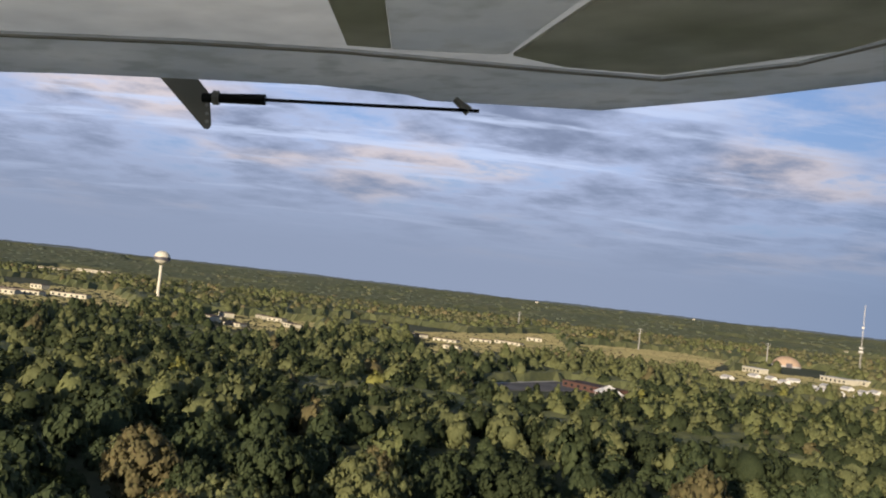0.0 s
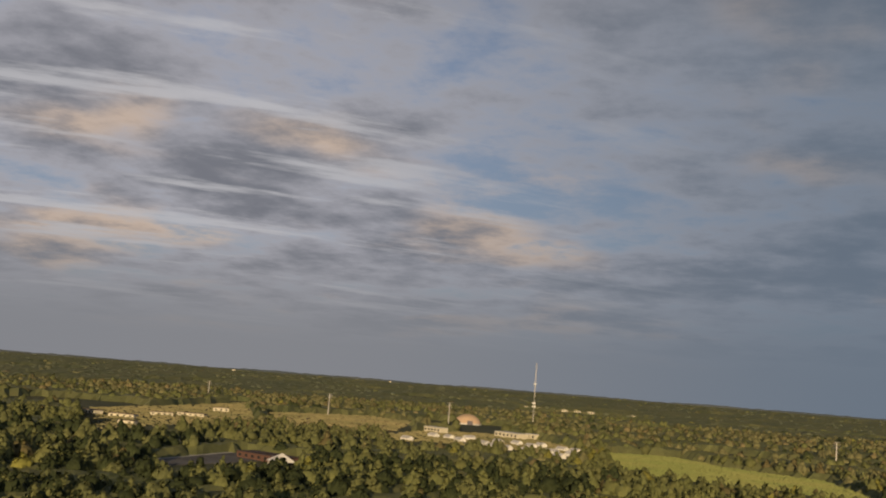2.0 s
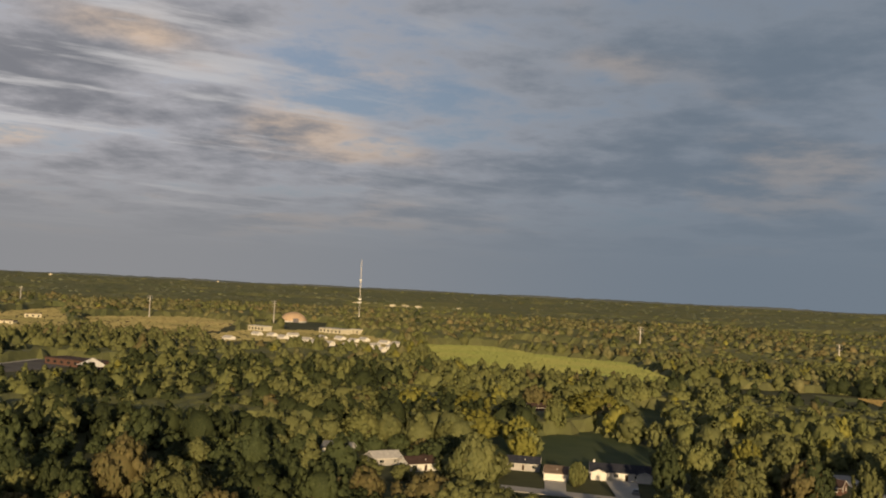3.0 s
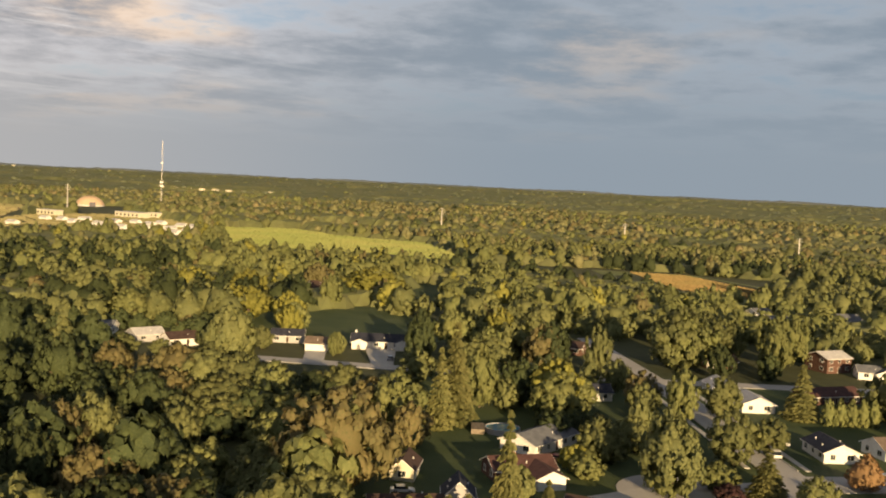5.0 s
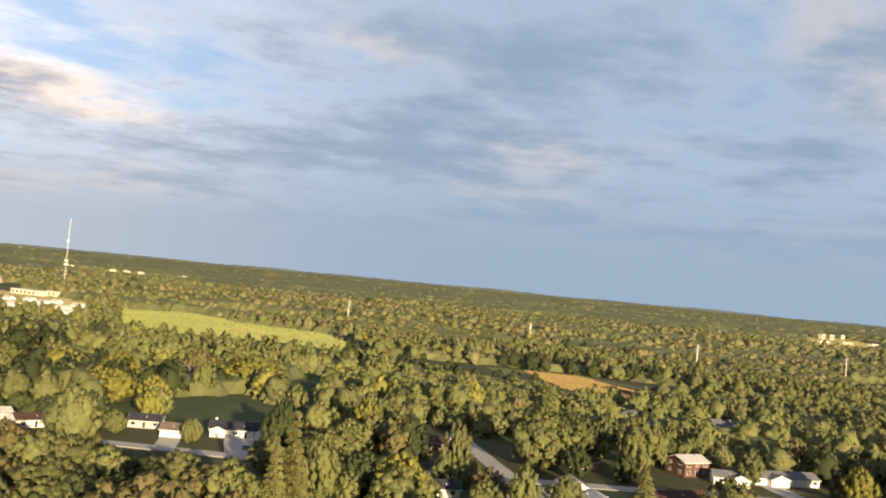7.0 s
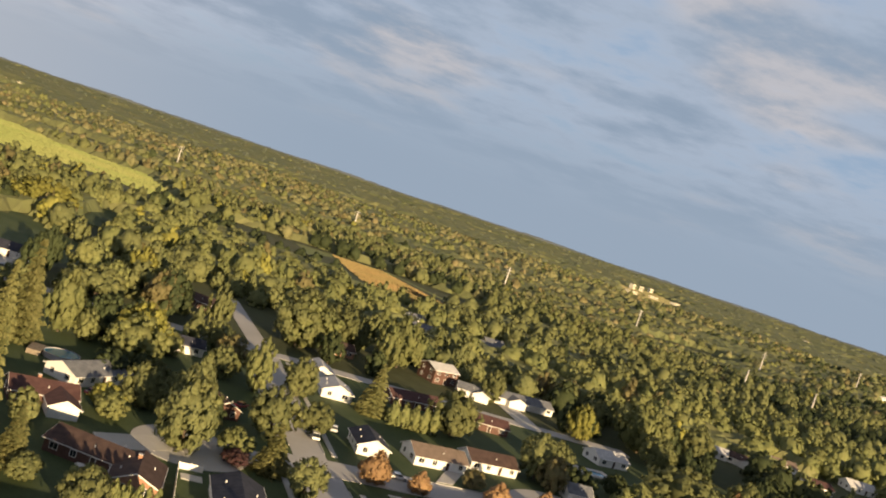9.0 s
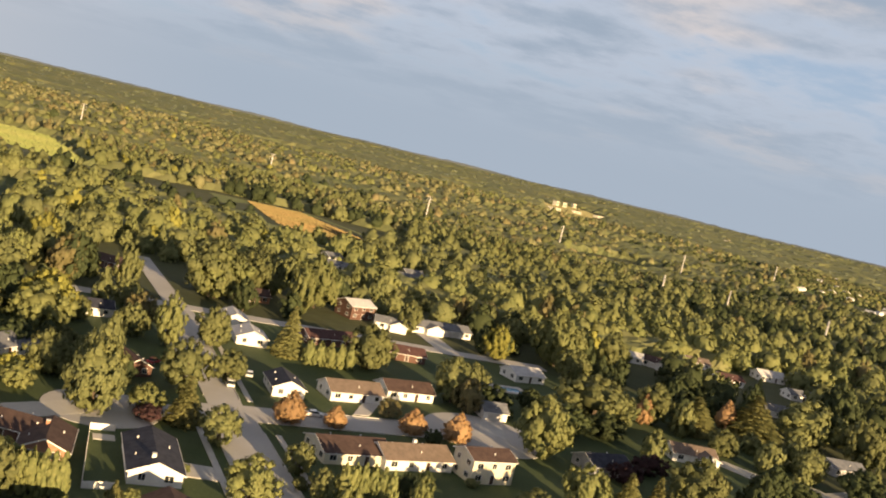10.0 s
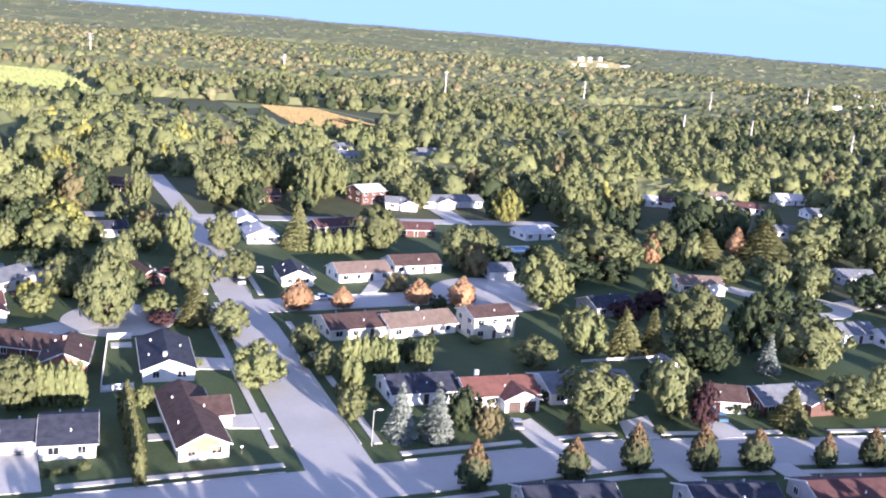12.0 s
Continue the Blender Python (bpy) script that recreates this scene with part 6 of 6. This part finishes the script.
# ---------------------------------------------------------------- woods, as far as the horizon
def inside(x, y, poly):
    hit = False
    for (x0, y0), (x1, y1) in zip(poly, poly[1:] + poly[:1]):
        if (y0 > y) != (y1 > y) and x < (x1 - x0) * (y - y0) / (y1 - y0) + x0:
            hit = not hit
    return hit


def near_line(x, y, a, b, w):
    p, a, b = Vector((x, y)), Vector(a), Vector(b)
    t = max(0, min(1, (p - a).dot(b - a) / (b - a).length_squared))
    return (p - a - (b - a) * t).length < w


SUBURB = [(-27, 60), (245, 60), (245, 296), (75, 315), (-12, 305), (-30, 250), (-22, 200), (-24, 130)]
OPEN = [
    [(-262, 1045), (-195, 795), (-135, 782), (-66, 788), (-5, 742), (12, 756), (-40, 972), (-125, 1002), (-190, 1095)],
    [(120, 745), (128, 618), (160, 575), (190, 620), (162, 742)],
    [(-105, 412), (-80, 366), (-50, 346), (-5, 362), (-15, 406), (-46, 458), (-69, 430)],
    [(-610, 1330), (-470, 1330), (-470, 1450), (-610, 1450)],
    [(-34, 480), (-12, 480), (-14, 570), (-30, 570)],
    [(-804.0, 890.4), (-938.1, 1439.5), (-646.6, 998.9), (-565.1, 616.4)],
    [(-932.9, 688.4), (-865.9, 803.5), (-714.5, 655.2), (-729.1, 536.4)],
    [(-416, 476), (-424, 618), (-362, 618), (-356, 560), (-382, 476)],
    [(-1268.7, 596.9), (-1270.9, 804.4), (-938.8, 620.3), (-916.2, 528.8), (-917.0, 425.9)],
    [(-2300, 1330), (-2140, 1390), (-1960, 1190), (-2060, 1060)],
    [(-474.8, 974.1), (-488.7, 1139.3), (-429.2, 1193.8), (-348.4, 1154.0), (-290.8, 1063.8), (-256.0, 925.6), (-342.9, 922.3), (-406.6, 921.5), (-411.9, 844.0)],
    [(-761.7, 1191.1), (-582.1, 950.4), (-494.9, 1046.5), (-589.2, 1325.5), (-685.9, 1371.2)],
    [(1611.1, 2079.0), (1560.3, 1671.4), (1066.2, 1083.1), (1006.3, 1248.1)],
    [(-880, 2775), (-500, 2775), (-500, 2658), (-850, 2658)],
    [(970, 2200), (1130, 2590), (1290, 2730), (1310, 2640), (1225, 2350), (1060, 2190)],
]
# gardens between the wood and the lane
CLEAR = [(-66, 250), (-38, 239), (-20, 200), (-12, 158), (-9, 138), (0, 138), (0, 300), (-13, 301), (-40, 301), (-56, 304), (-70, 296)]
LANES = [((76, 105), (66, 203), 11), ((66, 203), (57.6, 304), 9), ((57.6, 304), (45, 388), 8), ((-31, 96), (122, 116), 11), ((122, 116), (250, 110), 11), ((-75, 310), (-10, 304), 8), ((-10, 304), (188, 309), 8)]


def before_open(x, y):
    """Whether a tall tree here would stand in an open piece of land, or before it as seen on the flight."""
    return any(inside(10 + (x - 10) * k, y * k, p) for k in (1.0, 1.06, 1.13) for p in OPEN)


def free_at(x, y, r, gap):
    if inside(x, y, CLEAR) or before_open(x, y) or any(near_line(x, y, a, b, w + r * 0.3) for a, b, w in LANES):
        return False
    for u, v, q in FOOT:
        if (x - u) ** 2 + (y - v) ** 2 < (q + r * 0.5 + 1.5) ** 2:
            return False
        # the gardens of the far houses lie open towards the flight
        ex, ey = (42, -18) if u > 60 else (8, 0) if u > -200 else (-50, 0)
        d = math.hypot(u - ex, v - ey)
        k = min(0.2, 46 / d)
        if y < v and d > 260 and near_line(x, y, (u, v), (u + (ex - u) * k, v + (ey - v) * k), q * 0.8):
            return False
    return all((x - u) ** 2 + (y - v) ** 2 > ((q + r) * gap) ** 2 for u, v, q in PLANTED)


FLIGHT = (0.0, 0.0)
rng = random.Random(7)


def spots(r0, r1, a0, a1, step):
    """Jittered grid of places between two distances and two bearings."""
    out = []
    x0, x1 = -r1, r1
    ny, nx = int(2 * r1 / step), int(2 * r1 / step)
    for i in range(nx):
        for j in range(ny):
            x, y = -r1 + (i + rng.random()) * step, -r1 + (j + rng.random()) * step
            r = math.hypot(x, y)
            if r0 <= r < r1 and a0 <= math.degrees(math.atan2(x, y)) < a1:
                out.append((x, y))
    return out


# the wood that the flight passes closest to: trees of their own
for x, y in spots(110, 300, -62, 2, 12.5):
    if inside(x, y, SUBURB):
        continue
    tall = rng.random() < 0.24
    h, r = (rng.uniform(15.0, 19.5), rng.uniform(6.4, 9.0)) if tall else (rng.uniform(7.5, 13.5), rng.uniform(4.0, 6.2))
    if not free_at(x, y, r, 0.72):
        continue
    # west of -85, darker tree kinds stand in for shade on the wood
    u, west = rng.random(), x < -85
    if tall:
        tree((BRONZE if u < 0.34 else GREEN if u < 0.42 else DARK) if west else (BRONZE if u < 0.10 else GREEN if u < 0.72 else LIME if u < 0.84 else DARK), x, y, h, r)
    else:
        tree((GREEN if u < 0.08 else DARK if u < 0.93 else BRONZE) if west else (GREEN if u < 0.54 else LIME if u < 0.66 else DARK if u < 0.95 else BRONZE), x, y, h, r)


def lods(form, count, clumps, per, leaf, seed, base=(OCT_V, OCT_F)):
    return [crown_arrays(seed + k, form, clumps, per, leaf, 0.42, base) for k in range(count)]


LOD0 = lods("round", 5, 32, 12, 0.125, 280) + lods("egg", 2, 28, 12, 0.12, 290) + lods("cone", 1, 34, 10, 0.11, 295)
LOD1 = lods("full", 5, 18, 5, 0.17, 300) + lods("egg", 2, 18, 5, 0.16, 310) + lods("cone", 1, 20, 6, 0.14, 320)
LOD2 = lods("full", 5, 9, 3, 0.22, 340) + lods("egg", 3, 9, 3, 0.21, 350)
LOD3 = lods("full", 5, 4, 2, 0.30, 360) + lods("egg", 3, 4, 2, 0.30, 370)
LOD4 = lods("full", 5, 3, 0, 0.3, 380)


def tree_clear(x, y, clear):
    return noise.noise(Vector((x / 260, y / 200, 3.0))) < -clear


def woodland(label, lod, places, material_of):
    """Many trees joined, one mesh for each leaf colour."""
    sets = {}
    for x, y, h, r in places:
        m = material_of(x, y)
        v, f, nrm = lod[rng.randrange(len(lod))]
        a = rng.uniform(0, 2 * math.pi)
        ca, sa = math.cos(a), math.sin(a)
        w = np.empty_like(v)
        w[:, 0], w[:, 1] = (v[:, 0] * ca - v[:, 1] * sa) * r + x, (v[:, 0] * sa + v[:, 1] * ca) * r + y
        w[:, 2] = v[:, 2] * h + ground_z(x, y) - 0.08 * h
        turned = np.stack([nrm[:, 0] * ca - nrm[:, 1] * sa, nrm[:, 0] * sa + nrm[:, 1] * ca, nrm[:, 2]], 1)
        s = sets.setdefault(m.name, [m, [], [], 0, []])
        s[1].append(w)
        s[2].append(f + s[3])
        s[3] += len(v)
        s[4].append(turned)
    for m, vs, fs, _, ns in sets.values():
        ob = new("woodland", fast_mesh("woodland", np.concatenate(vs), np.concatenate(fs), m, np.concatenate(ns)))
        tagged(ob, label + " of " + m.name.replace("_", " "), "woodland", kind="stuff")


def leaf_mix(x, y):
    """Leaf colours go in drifts, with a few odd trees among them; the woods to the east are deeper green, dimness put
    into the colour.
    """
    g = 1.15 * noise.noise(Vector((x / 210, y / 120, 8.0))) + 0.42 * (rng.random() - 0.5)
    west = -330 < x < 70 and 420 < y < 900
    east = min(max((math.degrees(math.atan2(x - 10, y)) - 17) / 18, 0.0), 1.0)
    # darker leaves in the near west paint the shade over that wood
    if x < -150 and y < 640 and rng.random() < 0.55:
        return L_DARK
    # more gold and yellow-green here, mostly low sunlight put into the leaf colour
    if rng.random() < (0.05 if west else 0.004):
        return L_GOLD
    if rng.random() < (0.04 if y < 900 else 0.10) * (1 - 0.6 * east):
        return L_BROWN
    if g > (-0.12 if west else 0.20 + 0.18 * east):
        return L_LIME
    # further than 620 m out, paler olive and tawny leaves paint the haze
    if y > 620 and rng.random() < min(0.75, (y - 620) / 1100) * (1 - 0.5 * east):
        return L_HAZE_TAWNY if rng.random() < 0.08 else L_HAZE_OLIVE
    return L_GREEN if g > -0.40 + 0.24 * east else L_DARK


def places_in(r0, r1, step, h0, h1, k0, k1, clear, a0=-74, a1=56):
    """Places for trees, in stands of like height: tall groves, lower scrub and thin strips of open land."""
    out = []
    for x, y in spots(r0, r1, a0, a1, step):
        if inside(x, y, SUBURB) or tree_clear(x, y, clear):
            continue
        stand = 0.5 + 1.35 * noise.noise(Vector((x / (110 + r0 * 0.12), y / (55 + r0 * 0.03), 21.0))) + 0.45 * noise.noise(Vector((x / 33, y / 33, 4.0)))
        stand = min(max(stand, 0.0), 1.0)
        mixed = 0.62 * stand + 0.38 * rng.random()
        h, r = h0 + (h1 - h0) * mixed, k0 + (k1 - k0) * (0.5 * mixed + 0.5 * rng.random())
        if stand < 0.10 and rng.random() < 0.8:
            continue
        if free_at(x, y, r, 0.6) if r0 < 800 else not before_open(x, y):
            out.append((x, y, h, r))
    return out


# garden trees in the gaps of the neighbourhood, and the rest of the near wood
garden = []
for x, y in spots(150, 440, -5, 62, 16):
    h, r = rng.uniform(7, 13), rng.uniform(3.2, 5.4)
    if y < 140 or not free_at(x, y, r, 0.95) or (inside(x, y, SUBURB) and ((x < 130 and y < 226 and x > 30) or rng.random() < 0.3)):
        continue
    garden.append((x, y, h, r))
    PLANTED.append((x, y, r))
woodland("garden trees between the houses", LOD0, garden, leaf_mix)
rest = []
for x, y in spots(135, 380, -76, 8, 13.0):
    h, r = (rng.uniform(14, 18), rng.uniform(6.0, 8.5)) if rng.random() < 0.14 else (rng.uniform(5.5, 9.5), rng.uniform(4.0, 6.0))
    if inside(x, y, SUBURB) or not free_at(x, y, r, 0.60):
        continue
    rest.append((x, y, h, r))
    PLANTED.append((x, y, r))
# dark leaves, above all in the west, imitate shade in the gaps
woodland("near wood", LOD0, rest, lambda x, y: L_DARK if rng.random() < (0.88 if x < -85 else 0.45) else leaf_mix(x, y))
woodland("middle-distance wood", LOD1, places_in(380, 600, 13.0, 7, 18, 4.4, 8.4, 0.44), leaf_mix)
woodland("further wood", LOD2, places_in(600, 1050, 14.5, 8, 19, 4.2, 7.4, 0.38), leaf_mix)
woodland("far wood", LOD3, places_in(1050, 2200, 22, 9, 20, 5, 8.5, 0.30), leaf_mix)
# most of these crowns carry the haze in their leaf colour
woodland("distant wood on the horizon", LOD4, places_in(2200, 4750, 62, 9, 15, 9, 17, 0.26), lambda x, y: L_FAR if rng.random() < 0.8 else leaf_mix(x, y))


def canopy_sheet(name, label, r0, r1, grow, turn, h, material):
    """The lower storey of the woods, a rough leafy sheet under the taller crowns, open where the land is open."""
    rings = [r0]
    while rings[-1] < r1:
        rings.append(rings[-1] * grow)
    angles = np.radians(np.arange(-76, 58, turn))
    verts, keep, faces = [], [], []
    for r in rings:
        for a in angles:
            rr, aa = r * (1 + 0.004 * rng.uniform(-1, 1)), a + radians(turn) * 0.3 * rng.uniform(-1, 1)
            x, y = rr * math.sin(aa), rr * math.cos(aa)
            ok = not tree_clear(x, y, 0.30) and not inside(x, y, SUBURB) and not before_open(x, y) and not inside(x, y, CLEAR)
            ok = ok and not any((x - u) ** 2 + (y - v) ** 2 < (q + 9) ** 2 for u, v, q in FOOT) and not any(near_line(x, y, p, q, w + 4) for p, q, w in LANES)
            bump = 0.8 * noise.noise(Vector((x / 26, y / 26, 1.0))) + 0.45 * rng.uniform(-1, 1)
            keep.append(ok)
            verts.append((x, y, ground_z(x, y) + (h * (1 + 0.38 * bump) if ok and r > r0 else 0.2)))
    n = len(angles)
    for i in range(len(rings) - 1):
        for k in range(n - 1):
            q = (i * n + k, i * n + k + 1, (i + 1) * n + k + 1, (i + 1) * n + k)
            if any(keep[j] for j in q):
                faces.append(q)
    ob = new(name, mesh_of(name, verts, faces, material))
    return tagged(ob, label, "woodland", kind="stuff")



def tall_grass(poly, step, h, material, label):
    """Tufts of standing grass all over a field, each a bent sheet of blades."""
    xs, ys = [p[0] for p in poly], [p[1] for p in poly]
    vs, fs = [], []
    for i in range(int((max(xs) - min(xs)) / step)):
        for j in range(int((max(ys) - min(ys)) / step)):
            x, y = min(xs) + (i + rng.random()) * step, min(ys) + (j + rng.random()) * step
            if not inside(x, y, poly):
                continue
            a, w, z = rng.uniform(-0.7, 0.7), step * 0.45, ground_z(x, y) + 0.2
            k, n, ux, uy = h * rng.uniform(0.6, 1.2), len(vs), math.cos(a) * w, math.sin(a) * w
            vs += [(x - ux, y - uy, z), (x + ux, y + uy, z), (x + ux * 0.8 - uy * 0.1, y + uy * 0.8 + w * 0.15, z + k), (x - ux * 0.8 - uy * 0.1, y - uy * 0.8 + w * 0.15, z + k * 0.9)]
            fs += [(n, n + 1, n + 2), (n, n + 2, n + 3)]
    ob = new("grass", fast_mesh("grass", np.array(vs), np.array(fs), material))
    return tagged(ob, label, "grass", kind="stuff")


tall_grass(OPEN[0], 2.6, 0.8, FIELD, "standing sunlit grass of a field")
tall_grass(OPEN[1], 1.6, 0.6, DRY, "dry tawny meadow grass")
for open_land in OPEN[5:7] + OPEN[8:9] + OPEN[10:12]:
    tall_grass(open_land, 8.0, 1.1, STRAW, "pale rough grass of an open plot")
tall_grass(OPEN[12], 8.0, 1.1, GRASS, "dull green grass between far houses")
estate = []
for i in range(40):
    for j in range(70):
        x, y = 1000 + 16 * (i + rng.random()), 1080 + 15 * (j + rng.random())
        if inside(x, y, OPEN[12]) and not any((x - u) ** 2 + (y - v) ** 2 < (q + 6) ** 2 for u, v, q in FOOT):
            estate.append((x, y, rng.uniform(5, 9), rng.uniform(3.5, 6)))
woodland("small trees between far houses", LOD3, estate, leaf_mix)
for open_land in OPEN[9:10] + OPEN[13:]:
    tall_grass(open_land, 20.0, 2.2, STRAW, "pale standing crop on far open land")
canopy_sheet("undergrowth", "leafy lower storey of the middle woods", 430, 1000, 1.013, 0.42, 5.2, L_MIXED)
canopy_sheet("undergrowth", "leafy lower storey of the far woods", 1010, 4750, 1.012, 0.30, 7.8, L_MIXED)


def far_ridge():
    """A low wooded ridge that closes the horizon, with an uneven top; its blue-grey is painted haze."""
    verts, faces = [], []
    angles = [radians(-78 + 0.15 * k) for k in range(920)]
    for a in angles:
        x, y = 4790 * math.sin(a), 4790 * math.cos(a)
        z = ground_z(x, y)
        top = z + 15 + 9 * noise.noise(Vector((a * 14, 2.0, 0.0))) + 3 * noise.noise(Vector((a * 130, 5.0, 0.0)))
        back = 4868 / 4790
        verts += [(x, y, z - 2), (x * 1.004, y * 1.004, top), (x * back, y * back, z - 2)]
    for k in range(len(angles) - 1):
        i = 3 * k
        faces += [(i, i + 1, i + 4, i + 3), (i + 1, i + 2, i + 5, i + 4)]
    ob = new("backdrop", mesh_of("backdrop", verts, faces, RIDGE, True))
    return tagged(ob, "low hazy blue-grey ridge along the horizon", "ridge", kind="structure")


# blue-grey base colour holds the haze of the distance
RIDGE = surface("haze_blue_ridge", (0.105, 0.135, 0.160), (0.130, 0.155, 0.172), 0.004, 0.95, 0.0, 0.02, grainy=0.12)
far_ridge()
# unseen trees added behind the flight, which shade the first street
behind = [(x, y, rng.uniform(9, 14), rng.uniform(4, 6.5)) for x, y in spots(40, 300, -180, 180, 19) if y < 64 and not (y > 52 and rng.random() < 0.5) and (x > 12 or y < 20)]
# a close unseen row, added to throw its shade over the street
row = [(-60 + 4.2 * k + rng.uniform(-1.2, 1.2), rng.uniform(55, 64), rng.uniform(11.6, 13.2), rng.uniform(4.8, 6.2)) for k in range(84)]
behind += row
woodland("unseen shading wood behind the flight", LOD1, [b for b in behind if not any((b[0] - u) ** 2 + (b[1] - v) ** 2 < (q + 5) ** 2 for u, v, q in FOOT)], leaf_mix)

# ---------------------------------------------------------------- the model aircraft's wing, standing where the flight begins
FOAM = surface("grey_wing_foam", (0.70, 0.74, 0.76), (0.86, 0.88, 0.88), 14.0, 0.6, 0.0006, 70.0, grainy=0.22)
TAPE = surface("pale_wing_tape", (0.84, 0.87, 0.90), (0.94, 0.95, 0.96), 20.0, 0.35, 0.0004, 90.0, c3=(0.72, 0.74, 0.74), grainy=0.12)
OLIVE = surface("faded_olive_wing_paint", (0.52, 0.53, 0.45), (0.68, 0.68, 0.62), 18.0, 0.5, 0.0004, 60.0, grainy=0.25)
HORNM = surface("grey_plastic_horn", (0.34, 0.32, 0.28), (0.40, 0.38, 0.33), 60.0, 0.5)


for skin, share in ((FOAM, 0.78), (TAPE, 0.86), (OLIVE, 0.78)):
    lets_light_through(skin, share)


def wing_plate(name, outline, low, high, material, parent, label=""):
    """A flat piece of the wing from its plan: (across, ahead) in metres, between two heights above the eye."""
    bm = bmesh.new()
    prism(bm, outline, low, high, lambda u, v, w: (u, w, -v))
    return part(name, bm, material, parent, label)


def aircraft_wing(m):
    ob = tagged(new("aircraft_wing"), "weathered grey foam model aircraft wing with taped underside", "aircraft wing")
    ob.matrix_basis = m
    ob.empty_display_size = 0.1
    tip = [(-0.148, 0.289), (-0.131, 0.294), (-0.110, 0.297), (-0.079, 0.306), (-0.040, 0.318), (-0.012, 0.338), (-0.005, 0.351), (0.059, 0.376), (0.102, 0.347), (0.138, 0.310), (0.152, 0.290)]
    seam = [(-0.117, 0.2386), (-0.064, 0.250), (-0.026, 0.262), (0.032, 0.290), (0.067, 0.305), (0.100, 0.280), (0.112, 0.251)]
    panel = wing_plate("panel", [(-0.30, 0.15), (0.30, 0.15)] + tip[::-1], 0.053, 0.078, FOAM, ob)
    wing_plate("aileron_tape", seam[::-1] + [(x, y - 0.001) for x, y in tip[1:-1]], 0.0522, 0.0529, TAPE, panel, "pale clear tape along the trailing edge")
    wing_plate("painted_patch", [(-0.024, 0.20), (-0.012, 0.20), (-0.0135, 0.2585), (-0.0245, 0.2545)], 0.0521, 0.0529, OLIVE, panel, "olive painted band")
    wing_plate("painted_patch", [(0.034, 0.20), (0.125, 0.20), (0.105, 0.262), (0.066, 0.298), (0.035, 0.285), (0.019, 0.268)], 0.0521, 0.0529, OLIVE, panel, "olive painted panel")
    wing_plate("tape_strip", [(-0.0118, 0.20), (0.030, 0.20), (0.017, 0.265), (-0.013, 0.2585)], 0.0518, 0.0527, TAPE, panel, "pale tape strip")
    # the hinge line of the aileron
    wing_plate("hinge_seam", [(x, y + 0.0006) for x, y in seam] + [(x, y - 0.0008) for x, y in seam[::-1]], 0.0514, 0.0520, HORNM, panel, "dark hinge seam")
    d = 0.306

    def at(px, py, depth=d):
        return ((px - 784) / 1760 * depth, (441 - py) / 1760 * depth, -depth)
    # control horn: a solid three-cornered plate with a row of holes imitated along its edge
    bm = bmesh.new()
    rim = [(277, 130), (344, 132), (371, 166), (374, 222), (369, 229), (361, 228)]
    a = [bm.verts.new(at(x, y)) for x, y in rim]
    b = [bm.verts.new(at(x, y, d + 0.0016)) for x, y in rim]
    bm.faces.new(a)
    bm.faces.new(b[::-1])
    for i in range(len(rim)):
        j = (i + 1) % len(rim)
        bm.faces.new((a[j], a[i], b[i], b[j]))
    horn = part("control_horn", bm, HORNM, ob, "grey plastic control horn")
    # white discs stand in for bright sky seen through the holes
    for y in (186, 201, 215):
        bm = bmesh.new()
        tube(bm, at(366, y, d - 0.0003), at(366, y, d + 0.002), 0.0006, 0.0006, 10)
        part("eyelet", bm, TRIM, horn, "pale disc painting sky through a horn hole")
    bm = bmesh.new()
    tube(bm, at(358, 173, d - 0.003), at(470, 177, d - 0.003), 0.0014, 0.0017, 12)
    clevis = part("clevis", bm, BLACK, ob, "black clevis")
    bm = bmesh.new()
    tube(bm, at(377, 173, d - 0.003), at(388, 173.5, d - 0.003), 0.0022, 0.0022, 12)
    part("collar", bm, HORNM, clevis)
    bm = bmesh.new()
    tube(bm, at(468, 177, d - 0.003), at(848, 197, d - 0.003), 0.00055, 0.00055, 8)
    part("pushrod", bm, BLACK, ob, "thin black pushrod")
    bm = bmesh.new()
    tube(bm, at(805, 176, d - 0.002), at(830, 198, d - 0.002), 0.0010, 0.0016, 8)
    part("servo_arm", bm, HORNM, ob, "small pale servo arm")


aircraft_wing(aim(-54.94, -0.49, 55.93, -38.532, 2.227, 6.496))
